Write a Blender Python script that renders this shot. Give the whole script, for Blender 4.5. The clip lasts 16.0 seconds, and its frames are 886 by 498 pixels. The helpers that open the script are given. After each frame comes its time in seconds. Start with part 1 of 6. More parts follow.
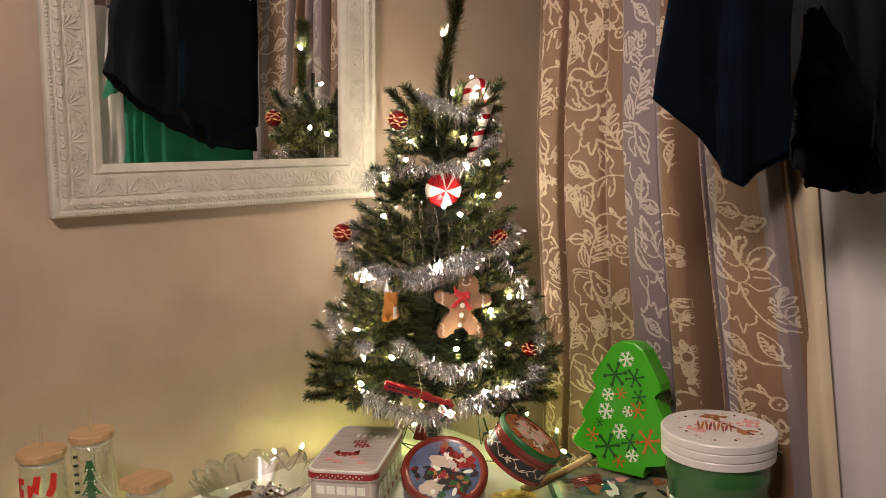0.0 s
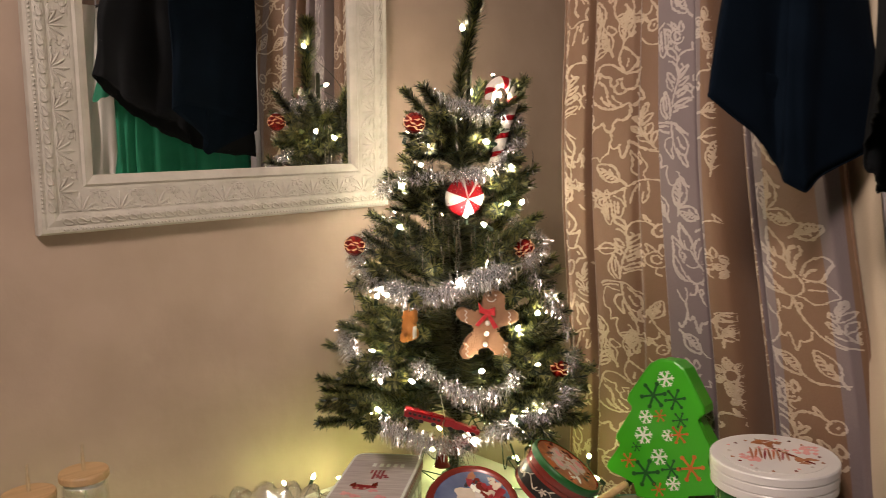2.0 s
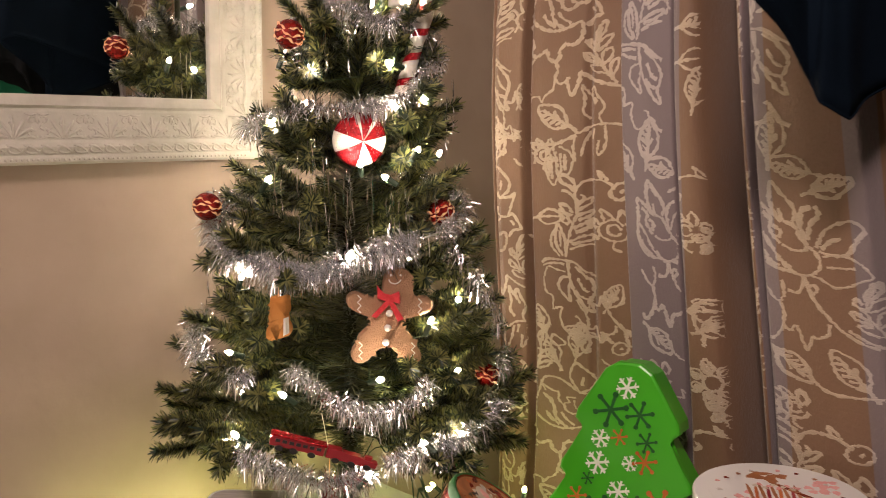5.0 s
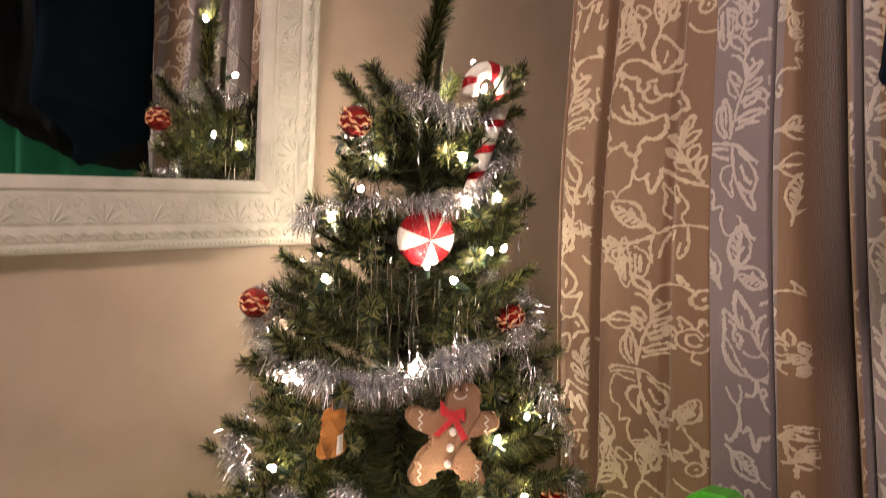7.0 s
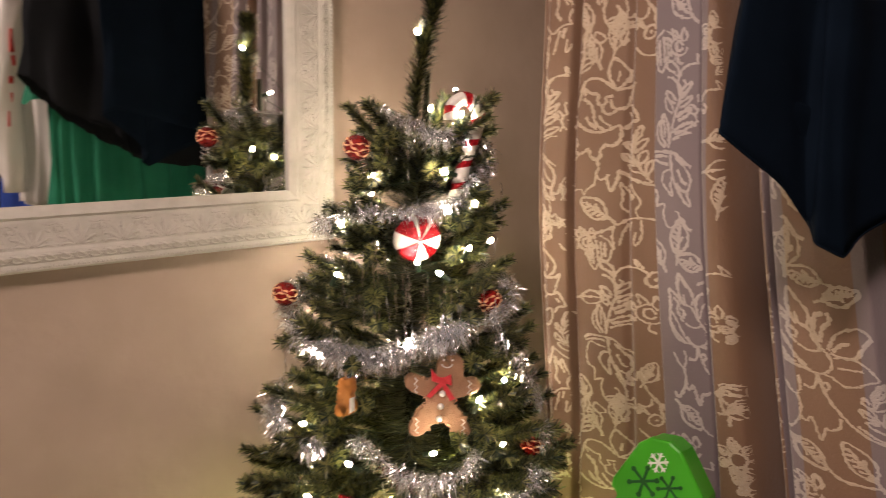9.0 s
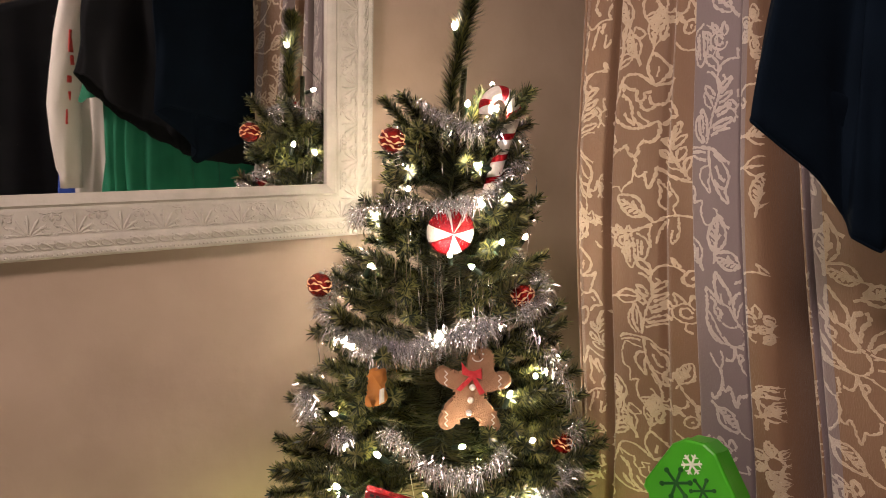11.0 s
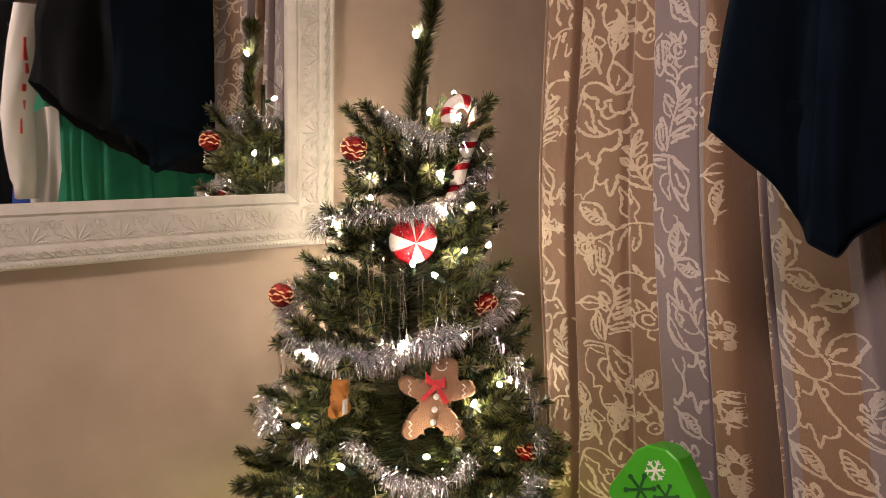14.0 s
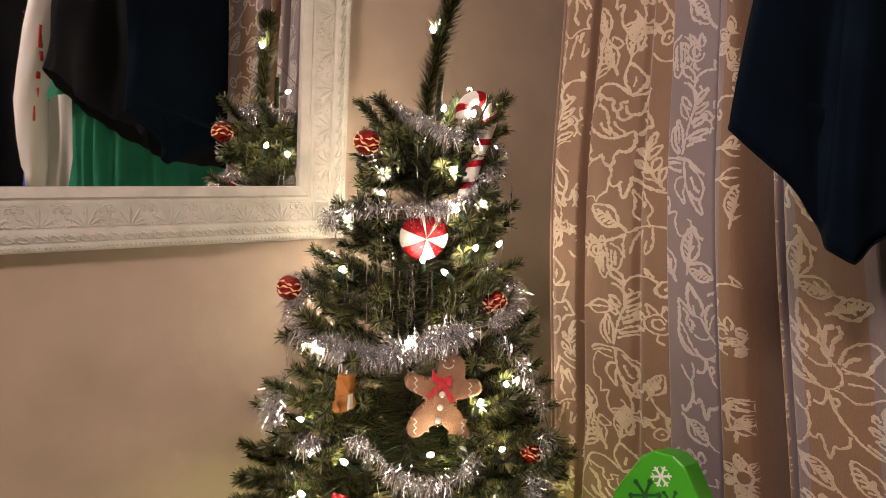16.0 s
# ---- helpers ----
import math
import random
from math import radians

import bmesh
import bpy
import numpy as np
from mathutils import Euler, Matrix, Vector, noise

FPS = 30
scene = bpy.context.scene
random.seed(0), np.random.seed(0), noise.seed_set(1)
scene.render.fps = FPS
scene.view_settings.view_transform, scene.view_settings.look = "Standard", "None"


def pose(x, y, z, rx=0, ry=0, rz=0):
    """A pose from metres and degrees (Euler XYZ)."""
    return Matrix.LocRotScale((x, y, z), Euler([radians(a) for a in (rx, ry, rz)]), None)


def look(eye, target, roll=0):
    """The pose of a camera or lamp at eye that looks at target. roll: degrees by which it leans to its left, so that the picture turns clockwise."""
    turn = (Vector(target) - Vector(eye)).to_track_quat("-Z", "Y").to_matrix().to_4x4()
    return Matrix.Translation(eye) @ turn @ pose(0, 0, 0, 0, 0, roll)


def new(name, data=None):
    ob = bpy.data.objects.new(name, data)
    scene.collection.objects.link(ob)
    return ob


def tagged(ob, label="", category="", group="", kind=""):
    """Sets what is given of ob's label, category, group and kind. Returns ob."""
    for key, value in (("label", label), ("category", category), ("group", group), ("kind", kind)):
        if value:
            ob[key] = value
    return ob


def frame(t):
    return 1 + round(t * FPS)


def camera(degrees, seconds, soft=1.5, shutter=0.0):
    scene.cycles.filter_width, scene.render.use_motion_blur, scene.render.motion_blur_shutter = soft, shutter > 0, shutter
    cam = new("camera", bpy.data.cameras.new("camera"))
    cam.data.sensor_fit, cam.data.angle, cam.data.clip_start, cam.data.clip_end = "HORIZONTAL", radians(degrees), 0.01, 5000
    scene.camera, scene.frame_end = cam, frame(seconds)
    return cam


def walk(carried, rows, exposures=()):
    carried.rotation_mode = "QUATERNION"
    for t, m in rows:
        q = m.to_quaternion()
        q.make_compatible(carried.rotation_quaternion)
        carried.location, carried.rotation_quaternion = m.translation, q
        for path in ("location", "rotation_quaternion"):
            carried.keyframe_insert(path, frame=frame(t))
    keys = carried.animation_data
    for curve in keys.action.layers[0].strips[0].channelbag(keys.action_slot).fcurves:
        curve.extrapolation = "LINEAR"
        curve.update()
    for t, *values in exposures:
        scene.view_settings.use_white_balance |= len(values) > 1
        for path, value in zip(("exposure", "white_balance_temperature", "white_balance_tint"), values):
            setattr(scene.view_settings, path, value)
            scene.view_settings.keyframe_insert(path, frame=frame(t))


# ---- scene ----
cam = camera(56.22, 16.0, soft=0.5, shutter=0.4)
PATH = [
    (0.0, -1.4573, -1.1801, 1.2767, 82.745, 0.841, -42.322),
    (0.5, -1.4553, -1.1847, 1.2791, 82.723, 0.617, -42.406),
    (1.0, -1.4607, -1.1845, 1.2847, 82.826, 0.398, -42.725),
    (1.5, -1.4539, -1.1569, 1.2845, 82.791, 0.663, -42.891),
    (2.0, -1.4181, -1.0760, 1.2825, 82.769, 1.512, -42.893),
    (2.5, -1.4196, -1.0236, 1.2553, 82.880, 1.862, -42.998),
    (3.0, -1.3858, -1.0134, 1.2547, 82.857, 2.440, -45.230),
    (3.2, -1.3294, -1.0135, 1.2405, 82.827, 2.294, -45.402),
    (5.3, -1.1593, -0.8283, 1.2090, 81.700, 0.178, -48.229),
    (5.5, -1.1442, -0.7965, 1.2176, 81.039, -0.101, -48.341),
    (6.0, -1.1343, -0.7590, 1.2250, 81.239, -2.896, -47.920),
    (6.5, -1.1502, -0.7532, 1.2318, 82.122, -2.726, -47.679),
    (7.0, -1.1602, -0.7710, 1.2560, 85.618, -1.655, -47.458),
    (7.5, -1.1669, -0.7894, 1.2685, 89.306, -0.884, -47.333),
    (8.0, -1.1837, -0.8326, 1.2987, 88.067, 0.339, -47.509),
    (8.5, -1.2159, -0.9025, 1.3082, 83.517, 0.687, -47.661),
    (9.0, -1.2261, -0.9570, 1.3239, 82.288, 0.684, -42.920),
    (9.2, -1.2370, -0.9722, 1.3183, 82.437, 0.193, -40.653),
    (11.3, -1.2092, -0.9739, 1.3031, 82.945, 0.111, -39.217),
    (11.5, -1.2090, -0.9683, 1.3014, 82.962, -0.093, -40.874),
    (12.0, -1.2090, -0.9685, 1.3025, 82.774, -0.125, -41.756),
    (12.5, -1.2110, -0.9724, 1.3035, 82.971, -0.313, -41.807),
    (13.0, -1.2127, -0.9744, 1.3042, 83.060, -0.465, -41.723),
    (13.5, -1.2090, -0.9731, 1.3099, 83.337, 0.124, -41.830),
    (14.0, -1.2070, -0.9722, 1.3043, 83.588, 0.249, -41.683),
    (14.5, -1.2062, -0.9713, 1.3003, 83.737, 0.188, -41.544),
    (15.0, -1.2126, -0.9711, 1.2936, 83.746, -0.953, -41.198),
    (15.5, -1.2068, -0.9660, 1.2948, 83.846, -1.291, -41.112),
    (16.0, -1.2064, -0.9642, 1.2954, 83.851, -1.481, -41.061),
]
walk(cam, [(t, pose(x, y, z, rx, ry, rz)) for t, x, y, z, rx, ry, rz in PATH],
     exposures=[(0.0, 0.03, 6500, 4), (3.0, 0.03, 6500, 4), (5.5, 0.03, 6500, 10), (16.0, 0.03, 6500, 10)])

# ---- light ----
world = bpy.data.worlds.new("room_dark")
scene.world = world
world.use_nodes = True
world.node_tree.nodes["Background"].inputs[0].default_value = (0.05, 0.045, 0.04, 1)
world.node_tree.nodes["Background"].inputs[1].default_value = 0.2
scene.view_settings.exposure = 0.0


def area_lamp(name, at, target, size, watts, colour):
    lamp = bpy.data.lights.new(name, "AREA")
    lamp.shape, lamp.size, lamp.energy, lamp.color = "DISK", size, watts, colour
    ob = new(name, lamp)
    ob.matrix_world = look(at, target)
    return ob


CEILING_AT = (-1.88, -1.06, 2.40)
area_lamp("ceiling_lamp_light", (CEILING_AT[0], CEILING_AT[1], 2.31), (-0.45, -0.35, 1.1), 0.36, 39.0, (1.0, 0.785, 0.720))


# ---- materials ----
def material(name, colour, colour2=None, rough=0.6, metal=0.0, scale=20.0, bump=0.0, bump_scale=None, spec=0.5, detail=6.0, stretch=None, mix=(0.35, 0.65), **more):
    """Principled surface with two scales of colour variation and fine relief, in metres of the object."""
    m = bpy.data.materials.new(name)
    m.use_nodes = True
    nt = m.node_tree
    b = nt.nodes["Principled BSDF"]
    b.inputs["Roughness"].default_value = rough
    b.inputs["Metallic"].default_value = metal
    b.inputs["Specular IOR Level"].default_value = spec
    b.inputs["Base Color"].default_value = (*colour, 1)
    for key, value in more.items():
        b.inputs[key.replace("_", " ")].default_value = value
    tc = nt.nodes.new("ShaderNodeTexCoord")
    mp = nt.nodes.new("ShaderNodeMapping")
    nt.links.new(tc.outputs["Object"], mp.inputs["Vector"])
    if stretch:
        mp.inputs["Scale"].default_value = stretch
    if colour2:
        n1 = nt.nodes.new("ShaderNodeTexNoise")
        n1.inputs["Scale"].default_value, n1.inputs["Detail"].default_value = scale, detail
        nt.links.new(mp.outputs[0], n1.inputs["Vector"])
        ramp = nt.nodes.new("ShaderNodeValToRGB")
        ramp.color_ramp.elements[0].position, ramp.color_ramp.elements[1].position = mix
        ramp.color_ramp.elements[0].color, ramp.color_ramp.elements[1].color = (*colour, 1), (*colour2, 1)
        nt.links.new(n1.outputs[0], ramp.inputs[0])
        nt.links.new(ramp.outputs[0], b.inputs["Base Color"])
    if bump:
        n2 = nt.nodes.new("ShaderNodeTexNoise")
        n2.inputs["Scale"].default_value, n2.inputs["Detail"].default_value = bump_scale or scale * 4, 8
        nt.links.new(mp.outputs[0], n2.inputs["Vector"])
        bp = nt.nodes.new("ShaderNodeBump")
        bp.inputs["Strength"].default_value, bp.inputs["Distance"].default_value = bump, 0.002
        nt.links.new(n2.outputs[0], bp.inputs["Height"])
        nt.links.new(bp.outputs[0], b.inputs["Normal"])
    return m


def island_colours(m, a, b, pos=(0.0, 1.0)):
    """Base colour from a to b, by chance for each loose piece of the mesh."""
    nt = m.node_tree
    g = nt.nodes.new("ShaderNodeNewGeometry")
    r = nt.nodes.new("ShaderNodeValToRGB")
    r.color_ramp.elements[0].color, r.color_ramp.elements[1].color = (*a, 1), (*b, 1)
    r.color_ramp.elements[0].position, r.color_ramp.elements[1].position = pos
    nt.links.new(g.outputs["Random Per Island"], r.inputs[0])
    nt.links.new(r.outputs[0], nt.nodes["Principled BSDF"].inputs["Base Color"])
    return m


def glowing(name, colour, strength):
    m = material(name, (0.9, 0.9, 0.85), rough=0.3)
    b = m.node_tree.nodes["Principled BSDF"]
    b.inputs["Emission Color"].default_value = (*colour, 1)
    b.inputs["Emission Strength"].default_value = strength
    return m


M_WALL = material("painted_wall", (0.322, 0.243, 0.184), (0.384, 0.294, 0.227), rough=0.6, scale=8.0, bump=0.55, bump_scale=38, mix=(0.32, 0.68))
M_CEIL = material("ceiling_paint", (0.72, 0.68, 0.62), (0.78, 0.74, 0.68), rough=0.9, scale=4, bump=0.1)
M_FLOOR = material("floor_boards", (0.16, 0.09, 0.05), (0.24, 0.14, 0.08), rough=0.45, scale=6, stretch=(1, 12, 1), bump=0.1)
M_FRAME = material("whitewashed_wood", (0.455, 0.428, 0.372), (0.365, 0.338, 0.285), rough=0.55, scale=38, bump=0.35, bump_scale=160, mix=(0.42, 0.78))
M_GLASS_MIRROR = material("mirror_silver", (0.90, 0.91, 0.90), rough=0.015, metal=1.0)
M_CURTAIN = material("curtain_cloth", (0.166, 0.092, 0.052), (0.202, 0.116, 0.068), rough=0.55, scale=9, bump=0.5, bump_scale=700, stretch=(1, 1, 0.25), Sheen_Weight=0.35, Sheen_Roughness=0.4)
M_EMBROIDERY = material("cream_embroidery", (0.44, 0.34, 0.235), (0.53, 0.42, 0.30), rough=0.45, scale=60, bump=0.8, bump_scale=900, Sheen_Weight=0.3)


def cool_light_stripes(m, stripe, stripe2):
    """Greyish lilac stripes lengthwise: cooler light on some folds, painted into the colour."""
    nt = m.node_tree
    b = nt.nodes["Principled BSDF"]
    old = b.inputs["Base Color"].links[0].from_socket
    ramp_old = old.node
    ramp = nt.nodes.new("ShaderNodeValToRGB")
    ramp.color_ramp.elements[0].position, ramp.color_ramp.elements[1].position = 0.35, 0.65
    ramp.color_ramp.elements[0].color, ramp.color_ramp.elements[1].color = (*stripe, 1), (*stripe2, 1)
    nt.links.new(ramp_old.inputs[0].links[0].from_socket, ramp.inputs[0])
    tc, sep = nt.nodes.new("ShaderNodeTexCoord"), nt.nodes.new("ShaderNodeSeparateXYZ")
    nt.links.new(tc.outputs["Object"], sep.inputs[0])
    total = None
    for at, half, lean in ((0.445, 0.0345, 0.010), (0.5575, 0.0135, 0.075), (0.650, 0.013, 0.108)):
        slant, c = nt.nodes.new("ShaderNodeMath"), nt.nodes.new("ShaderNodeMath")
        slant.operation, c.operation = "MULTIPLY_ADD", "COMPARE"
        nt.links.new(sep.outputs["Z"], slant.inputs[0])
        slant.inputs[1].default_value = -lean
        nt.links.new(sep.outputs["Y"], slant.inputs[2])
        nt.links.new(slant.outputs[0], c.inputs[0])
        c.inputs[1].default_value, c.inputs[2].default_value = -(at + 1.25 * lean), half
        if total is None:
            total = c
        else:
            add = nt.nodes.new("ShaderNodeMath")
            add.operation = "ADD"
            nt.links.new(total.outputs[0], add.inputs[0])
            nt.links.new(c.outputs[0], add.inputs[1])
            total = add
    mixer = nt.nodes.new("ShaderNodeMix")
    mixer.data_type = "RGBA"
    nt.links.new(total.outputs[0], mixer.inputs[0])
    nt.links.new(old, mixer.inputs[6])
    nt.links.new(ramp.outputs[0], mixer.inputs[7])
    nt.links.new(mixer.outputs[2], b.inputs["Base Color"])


# Cloth and stitching both get the folds' cool light as lilac base colour.
cool_light_stripes(M_CURTAIN, (0.172, 0.134, 0.136), (0.205, 0.162, 0.166))
cool_light_stripes(M_EMBROIDERY, (0.43, 0.375, 0.34), (0.50, 0.44, 0.40))
M_LINING = material("cream_lining", (0.46, 0.375, 0.265), (0.52, 0.43, 0.31), rough=0.7, scale=5, bump=0.2, bump_scale=400)
M_SHEER = material("pale_blind", (0.50, 0.46, 0.45), (0.56, 0.52, 0.51), rough=0.7, scale=5, bump=0.15, bump_scale=400)
M_NAVY = material("navy_jersey", (0.0021, 0.0050, 0.0100), (0.0032, 0.0072, 0.0140), rough=0.9, scale=14, bump=0.18, bump_scale=900, spec=0.06)
M_BLACK = material("black_jersey", (0.0058, 0.0066, 0.0078), (0.0088, 0.0096, 0.0106), rough=0.9, scale=14, bump=0.18, bump_scale=900, spec=0.10)
M_GREEN_CLOTH = material("green_cotton", (0.0, 0.13, 0.062), (0.005, 0.17, 0.085), rough=0.8, scale=12, bump=0.3, bump_scale=500)
M_WHITE_CLOTH = material("white_cotton", (0.70, 0.66, 0.60), (0.76, 0.73, 0.68), rough=0.85, scale=10, bump=0.4, bump_scale=400)
M_RED_CLOTH = material("red_print", (0.45, 0.02, 0.02), (0.5, 0.04, 0.03), rough=0.7, scale=30)
M_BLUE_CLOTH = material("blue_cotton", (0.03, 0.08, 0.42), (0.04, 0.1, 0.48), rough=0.8, scale=12)
M_TABLECLOTH = material("white_tablecloth", (0.60, 0.57, 0.51), (0.68, 0.65, 0.59), rough=0.8, scale=12, bump=0.35, bump_scale=350)
M_WOOD = material("dark_wood", (0.10, 0.055, 0.03), (0.16, 0.09, 0.05), rough=0.45, scale=10, stretch=(1, 1, 8), bump=0.1)
M_BAMBOO = material("bamboo", (0.36, 0.235, 0.11), (0.46, 0.30, 0.15), rough=0.5, scale=14, stretch=(1, 14, 4), bump=0.15)
M_STICK = material("pale_wood", (0.52, 0.34, 0.17), (0.62, 0.43, 0.24), rough=0.55, scale=20, stretch=(8, 1, 1), bump=0.15)
M_METAL = material("grey_steel", (0.45, 0.45, 0.46), (0.5, 0.5, 0.5), rough=0.3, metal=1.0, scale=30)
M_NEEDLE = island_colours(material("pine_needles", (0.03, 0.07, 0.025), rough=0.42, spec=0.4), (0.007, 0.018, 0.007), (0.225, 0.220, 0.074), (0.28, 1.0))
M_TWIG = material("twig_wire", (0.03, 0.035, 0.015), (0.05, 0.05, 0.02), rough=0.7, scale=60)
M_TINSEL = island_colours(material("silver_tinsel", (0.8, 0.8, 0.82), rough=0.20, metal=1.0), (0.72, 0.72, 0.74), (0.97, 0.97, 1.0))
M_BULB = glowing("fairy_bulb_glass", (1.0, 0.83, 0.62), 460.0)
M_BULB_LOW = glowing("yellow_bulb_glass", (0.92, 0.95, 0.36), 150.0)
M_WIRE = material("green_cable", (0.012, 0.03, 0.014), (0.02, 0.04, 0.02), rough=0.4, scale=40)
M_RED_GLITTER = material("red_glitter", (0.50, 0.012, 0.02), (0.26, 0.004, 0.01), rough=0.22, scale=500, bump=1.0, bump_scale=650, metal=0.45, mix=(0.4, 0.6))
M_RED_BAUBLE = material("red_bauble", (0.16, 0.003, 0.004), (0.36, 0.016, 0.010), rough=0.24, scale=220, bump=1.0, bump_scale=600, metal=0.45, mix=(0.42, 0.62))
M_GOLD_GLITTER = material("gold_glitter", (0.85, 0.45, 0.22), (0.95, 0.62, 0.35), rough=0.35, scale=400, bump=0.8, bump_scale=800, metal=0.4)
M_WHITE_GLITTER = material("white_glitter", (0.75, 0.70, 0.60), (0.84, 0.80, 0.72), rough=0.4, scale=300, bump=0.7, bump_scale=700)
M_RED_PAINT = material("red_paint", (0.22, 0.006, 0.012), (0.28, 0.010, 0.017), rough=0.3, scale=40)
M_FELT_BROWN = material("gingerbread_felt", (0.29, 0.158, 0.086), (0.35, 0.195, 0.112), rough=0.9, scale=60, bump=0.7, bump_scale=600)
M_FELT_ORANGE = material("orange_felt", (0.50, 0.19, 0.035), (0.56, 0.23, 0.05), rough=0.9, scale=60, bump=0.7, bump_scale=600)
M_WHITE_FELT = material("white_felt", (0.72, 0.68, 0.6), (0.8, 0.76, 0.7), rough=0.9, scale=60, bump=0.6, bump_scale=600)
M_RIBBON = material("red_ribbon", (0.50, 0.02, 0.03), (0.62, 0.05, 0.06), rough=0.4, scale=220, bump=0.3)
M_LIME = material("lime_plastic", (0.045, 0.335, 0.012), (0.055, 0.38, 0.016), rough=0.28, scale=6)
M_DARK_GREEN = material("dark_green_print", (0.006, 0.075, 0.012), (0.01, 0.1, 0.02), rough=0.4, scale=40)
M_WHITE_PRINT = material("white_print", (0.72, 0.74, 0.66), (0.8, 0.82, 0.74), rough=0.45, scale=40)
M_ORANGE_PRINT = material("orange_print", (0.42, 0.10, 0.015), (0.5, 0.14, 0.03), rough=0.4, scale=40)
M_WHITE_PLASTIC = material("white_plastic", (0.60, 0.58, 0.57), (0.66, 0.64, 0.63), rough=0.3, scale=6)
M_GREEN_CLEAR = material("green_plastic", (0.025, 0.095, 0.028), (0.04, 0.135, 0.042), rough=0.16, scale=16)
M_BLACK_PRINT = material("black_print", (0.008, 0.008, 0.008), (0.016, 0.014, 0.012), rough=0.35, scale=30)
M_TIN_GREY = material("grey_wood_print", (0.42, 0.37, 0.34), (0.54, 0.49, 0.46), rough=0.6, scale=22, stretch=(1, 14, 1), bump=0.05)
M_TIN_BLUE = material("blue_print", (0.05, 0.08, 0.16), (0.14, 0.17, 0.26), rough=0.3, scale=26)
M_TIN_RED = material("red_lacquer", (0.135, 0.018, 0.012), (0.18, 0.024, 0.016), rough=0.25, scale=20)
M_PINK_PRINT = material("pink_print", (0.62, 0.25, 0.25), (0.7, 0.35, 0.33), rough=0.45, scale=40)
M_BROWN_PRINT = material("brown_print", (0.25, 0.085, 0.03), (0.36, 0.14, 0.05), rough=0.45, scale=60)
M_CREAM_PRINT = material("cream_print", (0.46, 0.40, 0.32), (0.54, 0.47, 0.38), rough=0.4, scale=50)
M_TEAL = material("teal_lacquer", (0.02, 0.11, 0.10), (0.03, 0.15, 0.13), rough=0.3, scale=30)
M_PICTURE = material("winter_picture_print", (0.03, 0.055, 0.05), (0.24, 0.22, 0.16), rough=0.3, scale=26, mix=(0.42, 0.60))
M_BROWN_DARK = material("dark_brown_glaze", (0.06, 0.022, 0.010), (0.11, 0.045, 0.02), rough=0.2, scale=40)
M_GOLD_FOIL = material("gold_foil", (0.80, 0.50, 0.16), (0.55, 0.30, 0.07), rough=0.3, metal=0.9, scale=120, bump=1.0, bump_scale=260)


def thin_glass(name, gloss, least=0.05, gain=0.55):
    """Clear thin-walled glass: see-through, with mirror gloss that grows at grazing angles."""
    m = bpy.data.materials.new(name)
    m.use_nodes = True
    nt = m.node_tree
    nt.nodes.remove(nt.nodes["Principled BSDF"])
    clear, shine, mixer, facing_ = nt.nodes.new("ShaderNodeBsdfTransparent"), nt.nodes.new("ShaderNodeBsdfGlossy"), nt.nodes.new("ShaderNodeMixShader"), nt.nodes.new("ShaderNodeLayerWeight")
    clear.inputs[0].default_value = (0.96, 0.975, 0.965, 1)
    shine.inputs["Roughness"].default_value = 0.04 if least < 0.1 else 0.12
    shine.inputs[0].default_value = (gloss, gloss, gloss, 1)
    facing_.inputs[0].default_value = 0.35
    power, scale_ = nt.nodes.new("ShaderNodeMath"), nt.nodes.new("ShaderNodeMath")
    power.operation, scale_.operation = "POWER", "MULTIPLY_ADD"
    power.inputs[1].default_value = 2.0
    scale_.inputs[1].default_value, scale_.inputs[2].default_value = gain, least
    nt.links.new(facing_.outputs["Facing"], power.inputs[0])
    nt.links.new(power.outputs[0], scale_.inputs[0])
    nt.links.new(scale_.outputs[0], mixer.inputs[0])
    nt.links.new(clear.outputs[0], mixer.inputs[1])
    nt.links.new(shine.outputs[0], mixer.inputs[2])
    nt.links.new(mixer.outputs[0], nt.nodes["Material Output"].inputs[0])
    return m


M_GLASS = thin_glass("clear_glass", 0.95)
M_STRAW = thin_glass("straw_glass", 1.0)
M_BOWL = thin_glass("pressed_glass", 1.0, 0.27, 1.5)
M_LINE_RED = material("red_decal", (0.5, 0.012, 0.012), rough=0.4)


# ---- building helpers ----
def link_mesh(name, bm, mat, parent=None, label="", smooth=True):
    me = bpy.data.meshes.new(name)
    bm.to_mesh(me)
    bm.free()
    me.materials.append(mat)
    if smooth:
        me.shade_smooth()
    ob = new(name, me)
    if parent:
        ob.parent = parent
    if label:
        ob["label"] = label
    return ob


def part(name, bm, mat, parent, label="", smooth=False):
    return link_mesh(name, bm, mat, parent, label, smooth)


def mesh_from(name, verts, faces, mat, parent=None, label="", smooth=False):
    me = bpy.data.meshes.new(name)
    me.from_pydata([tuple(v) for v in verts], [], faces)
    me.materials.append(mat)
    if smooth:
        me.shade_smooth()
    ob = new(name, me)
    if parent:
        ob.parent = parent
    if label:
        ob["label"] = label
    return ob


def empty(name, m, label, category, group="", kind=""):
    ob = new(name)
    ob.empty_display_size = 0.02
    ob.matrix_world = m
    return tagged(ob, label, category, group, kind)


def add_box(bm, size, at=(0, 0, 0), rot=None, bevel=0.0, segments=2):
    m = Matrix.Translation(at) @ (rot.to_4x4() if rot else Matrix()) @ Matrix.Diagonal((*size, 1))
    r = bmesh.ops.create_cube(bm, size=1.0, matrix=m)
    if bevel:
        edges = list({e for v in r["verts"] for e in v.link_edges})
        bmesh.ops.bevel(bm, geom=edges, offset=bevel, segments=segments, affect="EDGES", profile=0.5)
    return bm


